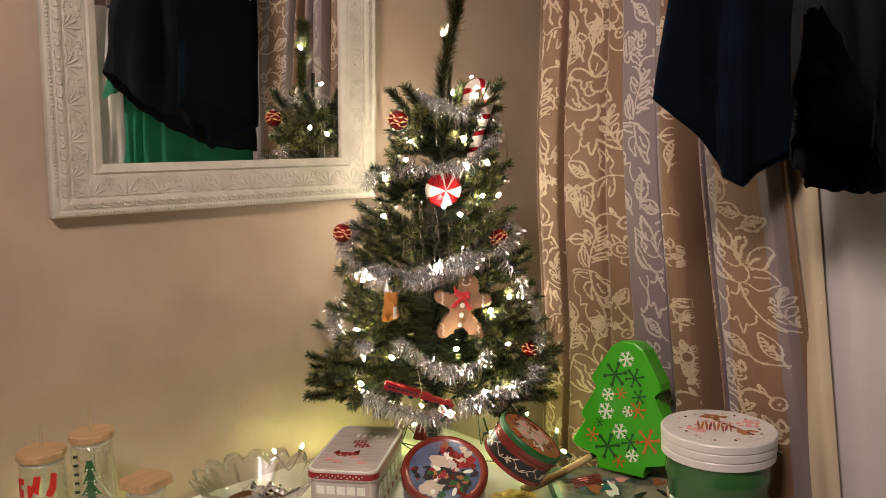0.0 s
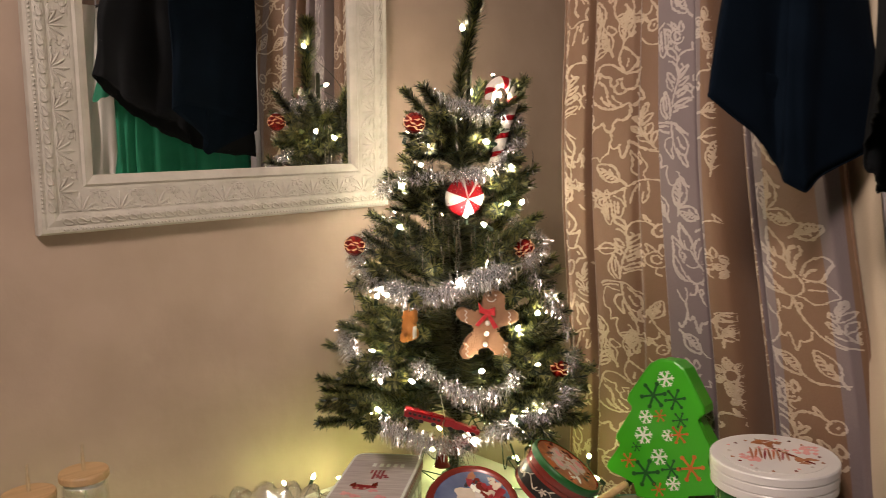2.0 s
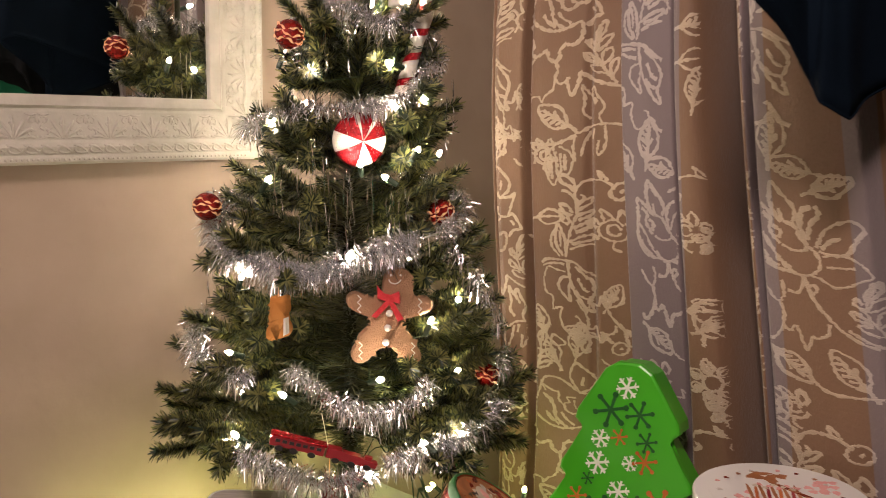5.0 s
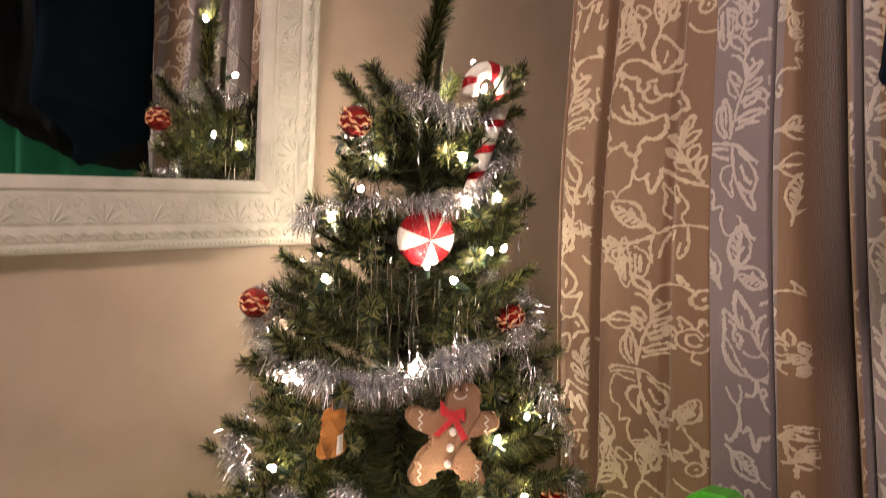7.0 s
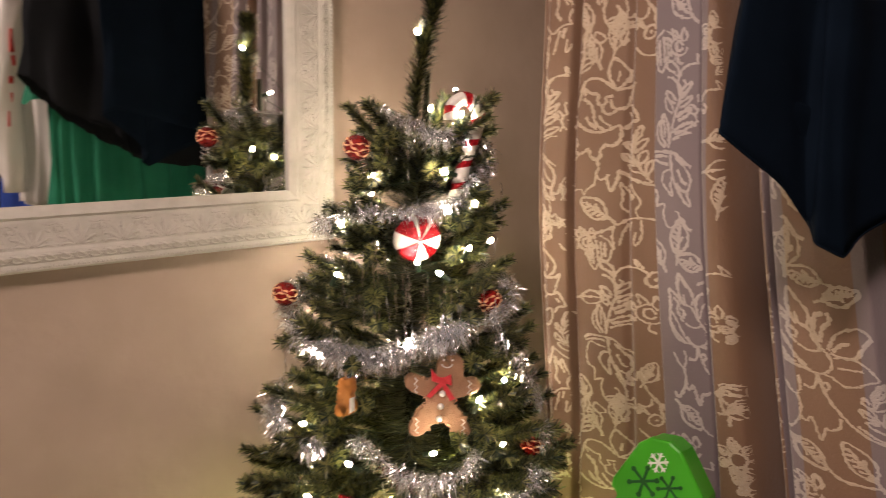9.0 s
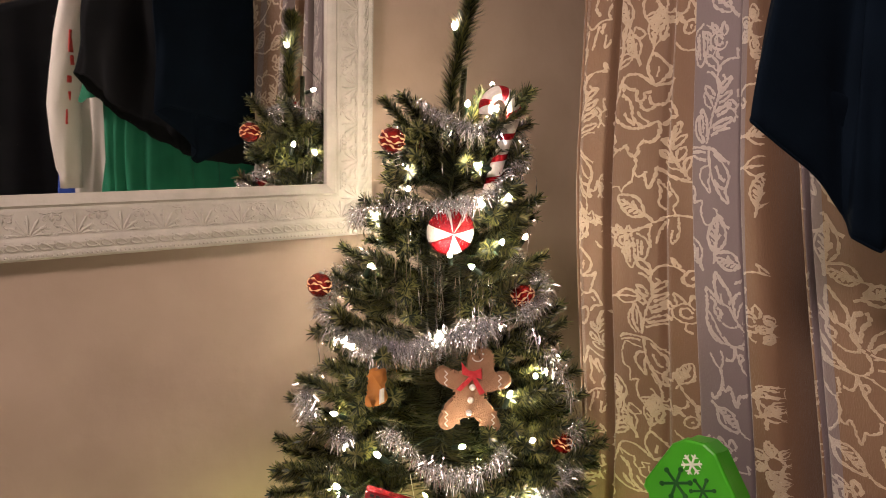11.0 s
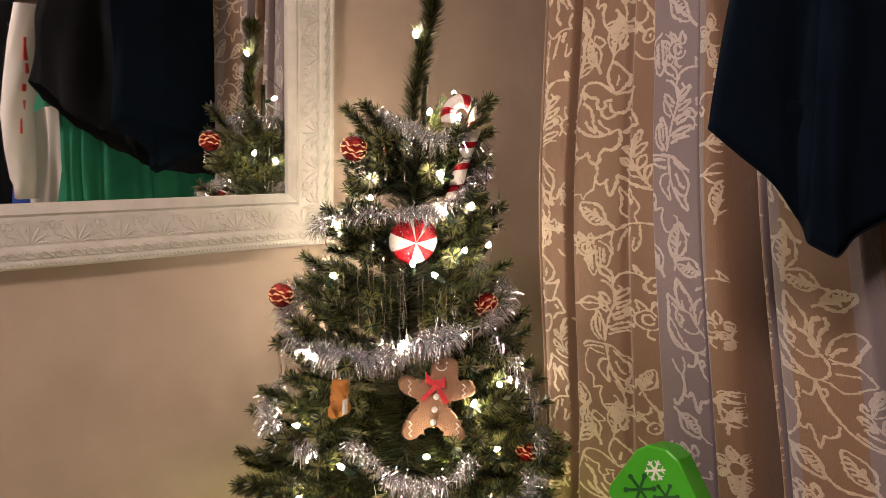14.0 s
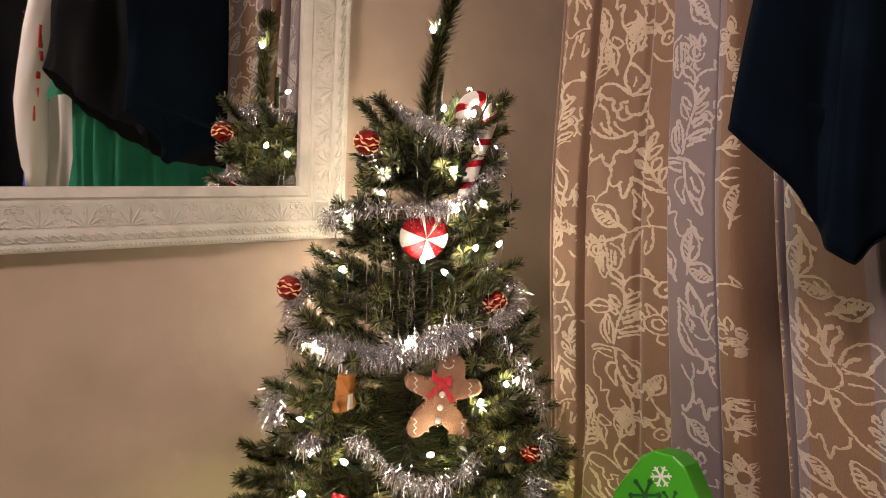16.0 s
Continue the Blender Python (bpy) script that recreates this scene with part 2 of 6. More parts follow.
def box_bm(size, at=(0, 0, 0), rot=None, bevel=0.0, segments=2):
    return add_box(bmesh.new(), size, at, rot, bevel, segments)


def lathe(profile, steps=40, bm=None, wave=None):
    """Turns (radius, height) pairs about z; closed where the radius is 0. wave(angle, k) scales the radius."""
    bm = bm or bmesh.new()
    rings = []
    for k, (r, z) in enumerate(profile):
        if r < 1e-6:
            rings.append([bm.verts.new((0, 0, z))])
        else:
            ring = []
            for i in range(steps):
                a = 2 * math.pi * i / steps
                rr, dz = (r, 0) if wave is None else wave(a, k, r)
                ring.append(bm.verts.new((rr * math.cos(a), rr * math.sin(a), z + dz)))
            rings.append(ring)
    for a, b in zip(rings, rings[1:]):
        for i in range(steps):
            j = (i + 1) % steps
            if len(a) == 1 and len(b) == 1:
                continue
            if len(a) == 1:
                bm.faces.new((a[0], b[i], b[j]))
            elif len(b) == 1:
                bm.faces.new((a[i], a[j], b[0]))
            else:
                bm.faces.new((a[i], a[j], b[j], b[i]))
    bmesh.ops.recalc_face_normals(bm, faces=bm.faces)
    return bm


def tube(points, radius, sides=8, bm=None, cap=True):
    """A round rod along points; radius is a number or one for each point."""
    bm = bm or bmesh.new()
    pts = [Vector(p) for p in points]
    rad = radius if isinstance(radius, (list, tuple)) else [radius] * len(pts)
    rings = []
    ref = Vector((0.31, 0.17, 0.93))
    for i, p in enumerate(pts):
        d = (pts[min(i + 1, len(pts) - 1)] - pts[max(i - 1, 0)]).normalized()
        u = d.cross(ref)
        if u.length < 0.05:
            u = d.cross(Vector((1, 0, 0)))
        u.normalize()
        w = d.cross(u)
        rings.append([bm.verts.new(p + (u * math.cos(2 * math.pi * k / sides) + w * math.sin(2 * math.pi * k / sides)) * rad[i]) for k in range(sides)])
    for a, b in zip(rings, rings[1:]):
        for k in range(sides):
            bm.faces.new((a[k], a[(k + 1) % sides], b[(k + 1) % sides], b[k]))
    if cap:
        bm.faces.new(rings[0][::-1])
        bm.faces.new(rings[-1])
    return bm


def prism(outline, depth, bevel=0.0, bm=None, at=(0, 0, 0)):
    """A flat shape in x, z, given anticlockwise, with its front at y = -depth / 2 and its back at +depth / 2."""
    bm = bm or bmesh.new()
    front = [bm.verts.new((x + at[0], at[1] - depth / 2, z + at[2])) for x, z in outline]
    back = [bm.verts.new((x + at[0], at[1] + depth / 2, z + at[2])) for x, z in outline]
    n = len(outline)
    f1 = bm.faces.new(front)
    bm.faces.new(back[::-1])
    for i in range(n):
        bm.faces.new((front[i], back[i], back[(i + 1) % n], front[(i + 1) % n]))
    if bevel:
        edges = list({e for v in front for e in v.link_edges if e.other_vert(v) in front})
        bmesh.ops.bevel(bm, geom=edges, offset=bevel, segments=2, affect="EDGES", profile=0.5)
    bmesh.ops.recalc_face_normals(bm, faces=bm.faces)
    return bm


def smooth_line(points, per=6):
    """Catmull-Rom points through the given ones."""
    p = [Vector(q) for q in points]
    p = [p[0] * 2 - p[1]] + p + [p[-1] * 2 - p[-2]]
    out = []
    for i in range(1, len(p) - 2):
        for k in range(per):
            t = k / per
            out.append(0.5 * ((2 * p[i]) + (p[i + 1] - p[i - 1]) * t + (2 * p[i - 1] - 5 * p[i] + 4 * p[i + 1] - p[i + 2]) * t * t + (3 * p[i] - p[i - 1] - 3 * p[i + 1] + p[i + 2]) * t ** 3))
    out.append(p[-2])
    return out


# ---- the room ----
WALL_Y, WALL_X, ROOM_X, ROOM_Y, ROOM_Z = 0.0095, 0.03, -3.6, -3.6, 2.40
tagged(link_mesh("wall_north", box_bm((ROOM_X * -1 + 0.1, 0.10, ROOM_Z), ((ROOM_X + 0.1) / 2 - 0.05, WALL_Y + 0.05, ROOM_Z / 2)), M_WALL, smooth=False), "warm tan painted plaster wall behind the tree", "wall", kind="structure")
tagged(link_mesh("wall_east", box_bm((0.10, ROOM_Y * -1 + WALL_Y, ROOM_Z), (WALL_X + 0.05, (ROOM_Y + WALL_Y) / 2, ROOM_Z / 2)), M_WALL, smooth=False), "warm tan painted wall behind the curtain", "wall", kind="structure")
tagged(link_mesh("wall_south", box_bm((3.9, 0.10, ROOM_Z), (-1.80, ROOM_Y - 0.05, ROOM_Z / 2)), M_WALL, smooth=False), "plain tan painted wall", "wall", kind="structure")
tagged(link_mesh("wall_west", box_bm((0.10, 3.7, ROOM_Z), (ROOM_X - 0.05, -1.80, ROOM_Z / 2)), M_WALL, smooth=False), "plain tan painted wall", "wall", kind="structure")
tagged(link_mesh("floor", box_bm((4.0, 3.9, 0.10), (-1.78, -1.80, -0.05)), M_FLOOR, smooth=False), "brown wooden floor boards", "floor", kind="structure")
tagged(link_mesh("ceiling", box_bm((4.0, 3.9, 0.10), (-1.78, -1.80, ROOM_Z + 0.05)), M_CEIL, smooth=False), "off-white painted ceiling", "ceiling", kind="structure")

top_lamp = empty("ceiling_lamp", Matrix.Translation(CEILING_AT), "round ceiling lamp with a white rim, switched on", "lamp")
part("mount", lathe([(0, 0), (0.20, 0), (0.20, -0.03), (0.19, -0.04), (0, -0.04)], 40), M_METAL, top_lamp, smooth=True)
part("rim", lathe([(0.195, -0.03), (0.215, -0.03), (0.215, -0.075), (0.195, -0.075)], 40), M_WHITE_PLASTIC, top_lamp, smooth=True)


# ---- mirror ----
def mirror():
    lean = math.degrees(math.atan(0.0385))
    thing = empty("wall_mirror", pose(-0.825, 0.0, 1.251, lean, 0, 0), "large mirror in a whitewashed carved wooden frame", "mirror")
    half, high, wide = 0.206, 0.62, 0.067
    glass = part("glass", box_bm((2 * half + 0.01, 0.004, high + 0.01), (0, 0.002, high / 2)), M_GLASS_MIRROR, thing, "clear silvered mirror glass")
    # moulding profile: (distance from the glass edge, how far it stands out)
    prof = [(-0.004, 0.000), (-0.004, 0.004), (0.002, 0.007), (0.007, 0.009), (0.010, 0.006), (0.013, 0.007), (0.030, 0.0085), (0.042, 0.010), (0.045, 0.0122), (0.049, 0.0137), (0.057, 0.0115), (0.060, 0.0125), (0.0640, 0.0125), (0.067, 0.0080), (0.067, -0.0045)]
    corners = [(-half, 0, -1, -1), (half, 0, 1, -1), (half, high, 1, 1), (-half, high, -1, 1)]
    bm = bmesh.new()
    rings = [[bm.verts.new((cx + sx * d, -o, cz + sz * d)) for d, o in prof] for cx, cz, sx, sz in corners]
    for i in range(4):
        a, b = rings[i], rings[(i + 1) % 4]
        for k in range(len(prof) - 1):
            bm.faces.new((a[k], b[k], b[k + 1], a[k + 1]))
    bmesh.ops.recalc_face_normals(bm, faces=bm.faces)
    part("frame", bm, M_FRAME, thing, "carved whitewashed wooden frame")

    def side(n, place):
        """Scrollwork along one side; place(s, d) gives x, z from the run along the side and the distance out."""
        bm = bmesh.new()
        step = 0.0500
        count = max(1, int(round(n / step)))
        step = n / count

        def high(d):
            return float(np.interp(d, [0.013, 0.030, 0.042, 0.045, 0.049, 0.057], [0.007, 0.0085, 0.010, 0.0122, 0.0137, 0.0115]))

        def vein(rows, r):
            """A shallow raised line through points (run, distance out)."""
            tube([(place(s, d)[0], -high(d), place(s, d)[1]) for s, d in rows], r, 5, bm)

        for i in range(count):
            s0 = (i + 0.5) * step
            # palmette opening towards the glass
            for k in range(-3, 4):
                lean, ln = 0.40 * k, 0.0235 - 0.0022 * abs(k)
                rows = [(s0 + 0.0012 * k + ln * t * math.sin(lean + 0.35 * k / 3 * t), 0.0405 - ln * t * math.cos(lean + 0.25 * k / 3 * t)) for t in (0, 0.25, 0.5, 0.75, 0.92, 1)]
                vein(rows, [0.0006, 0.0010, 0.0015, 0.0017, 0.0013, 0.0004])
            # scrolls on both sides of it
            for sg in (-1, 1):
                for cd, rad, turn in ((0.0335, 0.0062, 1), (0.0225, 0.0048, -1)):
                    rows = []
                    for k in range(14):
                        t = k / 13
                        q = 0.6 + 5.2 * t
                        rr = rad * (1 - 0.78 * t)
                        rows.append((s0 + sg * (0.0185 + rr * math.cos(q)), cd + turn * rr * math.sin(q)))
                    vein(rows, [0.0006 + 0.0007 * math.sin(math.pi * k / 13) for k in range(14)])
                vein([(s0 + sg * 0.0100, 0.0400), (s0 + sg * 0.0150, 0.0385), (s0 + sg * 0.0205, 0.0400), (s0 + sg * 0.0250, 0.0380)], [0.0005, 0.0011, 0.0011, 0.0006])
                vein([(s0 + sg * 0.0120, 0.0155), (s0 + sg * 0.0185, 0.0170), (s0 + sg * 0.0240, 0.0155), (s0 + sg * 0.0245, 0.0175)], [0.0004, 0.0010, 0.0009, 0.0005])
            for k in range(5):
                c = s0 - step / 2 + step * (k + 0.5) / 5
                vein([(c + 0.0030 * math.cos(a), 0.0285 + 0.0026 * math.sin(a) + 0.004 * math.sin(2.2 * k)) for a in (0.2, 1.1, 2.0, 2.9, 3.8, 4.7)], [0.0004, 0.0008, 0.0010, 0.0010, 0.0008, 0.0004])
            # small bud between two palmettes
            for k in (-1, 0, 1):
                vein([(s0 + step / 2 + 0.0022 * k * t, 0.0165 + 0.0095 * t * (1 - 0.2 * abs(k))) for t in (0, 0.35, 0.7, 1)], [0.0005, 0.0014, 0.0013, 0.0004])
            # running waves with leaves on the outer roll
            for q in range(3):
                s1 = s0 + (q - 1) * step / 3
                vein([(s1 + 0.0072 * math.cos(a), 0.0508 + 0.0042 * math.sin(a)) for a in [0.2 + j * 0.44 for j in range(11)]], [0.0005 + 0.0010 * math.sin(math.pi * j / 10) for j in range(11)])
                vein([(s1 - 0.0085 + 0.0165 * t, 0.0470 + 0.0085 * t * t) for t in (0, 0.25, 0.5, 0.75, 1)], [0.0005, 0.0013, 0.0015, 0.0012, 0.0004])
        # beads on the outermost lip
        m = int(n / 0.0052)
        for i in range(m):
            x, z = place((i + 0.5) * n / m, 0.0615)
            bmesh.ops.create_icosphere(bm, subdivisions=1, radius=0.0017, matrix=Matrix.Translation((x, -0.0125, z)))
        return bm

    w2, h2 = 2 * half + 0.08, high + 0.08
    runs = [("bottom_carving", w2, lambda s, d: (s - w2 / 2, -d)), ("left_carving", h2, lambda s, d: (-half - d, s - 0.04)), ("right_carving", h2, lambda s, d: (half + d, s - 0.04)), ("top_carving", w2, lambda s, d: (s - w2 / 2, high + d))]
    for name, run, place in runs:
        part(name, side(run, place), M_FRAME, thing, smooth=True)
    part("backing_board", box_bm((2 * half + 0.10, 0.0016, high + 0.10), (0, 0.0052, high / 2)), M_WOOD, thing)


mirror()


# ---- curtain ----
# creases: distance from the corner, depth, half width; flat panels between them
CREASES = [(0.292, 0.010, 0.0030), (0.369, 0.006, 0.0045), (0.412, 0.034, 0.0028), (0.492, 0.032, 0.0028), (0.551, 0.062, 0.0105), (0.582, 0.022, 0.0040), (0.330, 0.002, 0.012)]
PANELS = [(0.243, -0.380), (0.255, -0.386), (0.288, -0.384), (0.296, -0.376), (0.330, -0.378), (0.368, -0.372), (0.408, -0.366), (0.416, -0.386), (0.455, -0.380), (0.488, -0.372),
          (0.497, -0.382), (0.528, -0.388), (0.546, -0.380), (0.566, -0.376), (0.578, -0.382), (0.588, -0.390), (0.630, -0.398), (0.676, -0.400), (0.692, -0.380)]
FU = np.array([f[0] for f in PANELS])
fine_u = np.linspace(FU[0], FU[-1], 900)
kernel = np.hanning(17)
fine_x = np.convolve(np.pad(np.interp(fine_u, FU, np.array([f[1] for f in PANELS])), 8, mode="edge"), kernel / kernel.sum(), mode="valid")
for at, deep, wide in CREASES:
    fine_x = fine_x + deep * np.exp(-((fine_u - at) / wide) ** 2)


def cloth_x(u, z):
    """Where the curtain's face stands at u metres from the corner and height z."""
    base = float(np.interp(u + 0.0012 * math.sin(4.1 * z + 30 * u), fine_u, fine_x))
    low = min(max((1.32 - z) / 0.52, 0), 1)
    pinch = 1 / (1 + math.exp((1.12 - z) / 0.045))
    deep_fold = (0.025 + 0.045 * pinch) * math.exp(-((u - 0.552) / (0.021 if u < 0.552 else 0.010)) ** 2)
    return 0.048 * low * low * (3 - 2 * low) + base + deep_fold + 0.003 * math.sin(2.3 * z + 14 * u)


SPREAD_AT = [0.243, 0.292, 0.369, 0.412, 0.492, 0.551, 0.582, 0.692]
HANGS_AT = [0.236, 0.284, 0.362, 0.408, 0.470, 0.523, 0.550, 0.668]
SPREAD = [-0.045, -0.050, -0.030, 0.0, 0.020, 0.078, 0.072, 0.120]


def falls(z):
    return min(max(1.25 - z, -0.35), 0.5)


def cloth_u(u, z):
    """The curtain spreads towards its foot."""
    drop = falls(z)
    spread = np.interp(u, SPREAD_AT, SPREAD)
    if drop < 0:
        spread += (-0.055 - spread) * min(max((u - 0.592) / 0.07, 0), 1)
    return float(np.interp(u, SPREAD_AT, HANGS_AT) + spread * drop)


def cloth_sheet(us, zs, fx, fu):
    verts = [(fx(u, z), -fu(u, z), z) for z in zs for u in us]
    n = len(us)
    faces = [(j * n + i, j * n + i + 1, (j + 1) * n + i + 1, (j + 1) * n + i) for j in range(len(zs) - 1) for i in range(n - 1)]
    return verts, faces


def thicken(ob, t):
    mod = ob.modifiers.new("thickness", "SOLIDIFY")
    mod.thickness, mod.offset = t, 0
    return ob


curtain = empty("curtain", Matrix(), "brown curtain with cream embroidered flowers and vines", "curtain")
us = list(np.linspace(FU[0], FU[-1], 420))
zs = list(np.linspace(0.05, 2.16, 60))
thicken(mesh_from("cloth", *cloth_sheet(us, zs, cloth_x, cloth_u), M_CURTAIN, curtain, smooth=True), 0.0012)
# rolled hem along the curtain's edges
for edge in (FU[0], FU[-1]):
    part("side_hem", tube([(cloth_x(edge, z) - 0.001, -cloth_u(edge, z), z) for z in np.linspace(0.05, 2.16, 50)], 0.0022, 6), M_CURTAIN, curtain, smooth=True)
part("heading_tape", box_bm((0.055, 0.452, 0.05), (-0.378, -0.467, 2.18), bevel=0.004), M_CURTAIN, curtain)

rail = empty("curtain_rod", Matrix.Translation((-0.378, -0.9, 2.22)), "dark metal curtain rod on wall brackets", "curtain rod")
part("rod", tube([(0, 0.78, 0), (0, -0.95, 0)], 0.012, 16), M_METAL, rail, smooth=True)
for yy in (0.70, -0.85):
    part("bracket", tube([(0, yy, 0), (0.20, yy, 0), (0.406, yy, 0.0)], 0.007, 8), M_METAL, rail)


# embroidery: lines sewn on the cloth
def petal(cx, cz, a, r0, r1, w):
    ca, sa = math.cos(a), math.sin(a)
    pts = [(r0, 0), (r0 + (r1 - r0) * 0.35, w), (r0 + (r1 - r0) * 0.68, w * 0.85), (r1, 0), (r0 + (r1 - r0) * 0.68, -w * 0.85), (r0 + (r1 - r0) * 0.35, -w), (r0, 0)]
    return [(cx + x * ca - y * sa, cz + x * sa + y * ca) for x, y in pts]


def hatch(cx, cz, a, r0, r1, w, n):
    """Slanting filling stitches inside a petal."""
    ca, sa = math.cos(a), math.sin(a)
    out = []
    for k in range(n):
        t = (k + 0.7) / (n + 0.6)
        x, half = r0 + (r1 - r0) * t, w * 0.8 * math.sin(math.pi * t) ** 0.7
        p, q = (x - 0.10 * (r1 - r0), -half * 0.15), (x + 0.06 * (r1 - r0), half)
        out.append([(cx + u * ca - v * sa, cz + u * sa + v * ca) for u, v in (p, q)])
    return out


def m_daisy(cx, cz, s, a):
    """An open flower with a round heart and pointed petals."""
    out = [[(cx + 0.34 * s * math.cos(t), cz + 0.34 * s * math.sin(t)) for t in np.linspace(0, 6.4, 14)]]
    for k in range(7):
        d, r = a + k * 0.898, s * (1.0 + 0.14 * math.sin(3 * k))
        out += [petal(cx, cz, d, 0.36 * s, r, 0.20 * s), petal(cx, cz, d + 0.05, 0.42 * s, r * 0.8, 0.07 * s)]
    return out


def m_leaf(cx, cz, s, a):
    ca, sa = math.cos(a), math.sin(a)
    return hatch(cx, cz, a, 0.05 * s, s, 0.26 * s, 6) + [petal(cx, cz, a, 0, s, 0.26 * s), [(cx - 0.25 * s * ca, cz - 0.25 * s * sa), (cx + 0.3 * s * ca, cz + 0.3 * s * sa), (cx + 0.82 * s * ca, cz + 0.82 * s * sa)],
            [(cx + 0.4 * s * ca, cz + 0.4 * s * sa), (cx + 0.62 * s * ca - 0.11 * s * sa, cz + 0.62 * s * sa + 0.11 * s * ca)], [(cx + 0.3 * s * ca, cz + 0.3 * s * sa), (cx + 0.55 * s * ca + 0.12 * s * sa, cz + 0.55 * s * sa - 0.12 * s * ca)]]


# the stitched motifs, drawn in millimetres about the heart of a flower or the fork of a stem
PEONY_OUTER = [[(-9, 26), (-19, 40), (-21, 52), (-14, 64), (-2, 57), (7, 45), (3, 34), (-9, 26)], [(-7, 36), (-5, 48)], [(-9, 26), (-22, 34), (-34, 40), (-47, 41), (-56, 37), (-60, 28), (-63, 17), (-68, 6), (-69, -7), (-60, -17), (-47, -23), (-33, -25), (-17, -22), (-3, -17), (0, -25), (-2, -34), (-9, -41), (-20, -41)], [(-9, 26), (7, 28), (15, 33), (10, 21), (4, 6)]]
PEONY_INNER = [[(-53, 21), (-57, 28), (-45, 23), (-36, 21), (-36, 12), (-29, 6), (-27, -1)], [(-57, 17), (-46, 9), (-41, -1), (-40, -10), (-33, -18), (-24, -23)], [(-52, -6), (-46, -14), (-35, -21)], [(-33, -4), (-26, -12), (-15, -18)], [(-14, 19), (-26, 17), (-22, 12), (-29, 7), (-25, -1), (-16, -3), (-8, 2), (-15, 7), (-16, 15)], [(-9, 3), (1, 3), (9, 7), (16, 0), (22, -11), (11, -13), (3, -22)], [(7, -2), (13, -7)]]
CLOUD = [[(-69, -10), (-70, -28), (-64, -39), (-68, -46), (-62, -52), (-54, -50), (-46, -46), (-43, -55), (-34, -59), (-29, -54), (-28, -46), (-20, -39)], [(-33, -59), (-31, -69), (-34, -77), (-28, -84), (-19, -83), (-12, -98), (-3, -80), (-3, -72)], [(-19, -83), (-17, -77)], [(-34, -79), (-37, -90), (-47, -97), (-52, -104), (-55, -98), (-67, -99), (-71, -108), (-77, -115), (-83, -119)], [(-79, -55), (-71, -61), (-62, -55)]]
BOUGH = [[(-15, -130), (-4, -140), (9, -132), (26, -130), (43, -131), (52, -138), (56, -148), (51, -153)], [(-7, -142), (-26, -150), (-43, -153), (-60, -152), (-72, -148), (-74, -138)], [(24, -131), (20, -121), (26, -110), (19, -100), (12, -88), (8, -97), (0, -86), (3, -104), (1, -116), (8, -125)], [(10, -97), (17, -107)], [(-8, -143), (-11, -155), (-9, -172)], [(26, -132), (27, -148), (23, -160), (17, -164), (19, -148)], [(7, -137), (3, -150), (-2, -166)], [(14, -135), (11, -146)], [(-60, -152), (-72, -157), (-76, -167)]]
BELL = [[(-33, -153), (-46, -164), (-46, -178), (-43, -193), (-36, -200), (-29, -190), (-18, -188), (-12, -174), (-15, -162), (-29, -155)], [(-40, -164), (-38, -193)], [(-34, -161), (-31, -189)], [(-28, -163), (-26, -185)], [(-22, -164), (-21, -183)], [(-43, -167), (-41, -190)]]
SPRIG = [[(-2, -72), (15, -82), (33, -87), (47, -90)], [(41, -86), (31, -76), (21, -63), (14, -50), (16, -38), (22, -25)], [(15, -39), (17, -28), (26, -18), (26, -29), (16, -39)], [(15, -50), (21, -39), (34, -33), (29, -43), (17, -50)], [(23, -63), (24, -52), (34, -48), (33, -58), (24, -65)], [(33, -77), (33, -65), (41, -59), (40, -69), (34, -78)], [(14, -50), (5, -43), (6, -37), (12, -43)], [(19, -63), (5, -59), (3, -51), (12, -57), (19, -65)], [(29, -75), (14, -72), (7, -65), (19, -66)]]
CURL_STEM = [[(-2, 6), (-17, 5), (-28, 1), (-35, -6), (-34, -15), (-27, -23), (-18, -21), (-14, -14), (-18, -10), (-22, -14)], [(-9, -43), (-7, -22), (0, -4), (0, 14), (5, 33), (14, 41)], [(1, 11), (-3, 23), (5, 32), (9, 22), (3, 11)], [(3, 17), (4, 25)], [(14, 19), (18, 28), (33, 19), (22, 14), (14, 19)], [(-4, -6), (3, 3), (14, 7), (9, -1), (-3, -6)], [(-7, -20), (3, -11), (15, -8), (9, -15), (-5, -21)], [(5, 33), (-2, 40), (2, 48)]]
SPRAY_TOP = [[(-10, 104), (-7, 93), (3, 88), (10, 83), (9, 93), (0, 100), (-10, 104)], [(-4, 3), (1, 26), (6, 42), (12, 57), (10, 72), (2, 81), (-7, 83)], [(6, 53), (-4, 57), (-9, 67), (1, 64), (7, 56)], [(2, 42), (-7, 47), (-10, 60), (-1, 53), (4, 44)], [(13, 61), (17, 70), (30, 76), (24, 67), (14, 60)], [(10, 51), (20, 57), (31, 61), (24, 53), (13, 48)], [(7, 38), (19, 44), (30, 47), (23, 39), (10, 34)]]
SPRAY_TOP_REST = [[(2, 21), (17, 29), (32, 31), (23, 24), (5, 19)], [(-7, 4), (-16, 20), (-13, 42), (-5, 28), (-4, 10)], [(-11, 3), (-21, 15), (-20, 31), (-11, 33), (-10, 15)], [(-16, 26), (-14, 12)], [(2, 12), (19, 19), (30, 20)]]
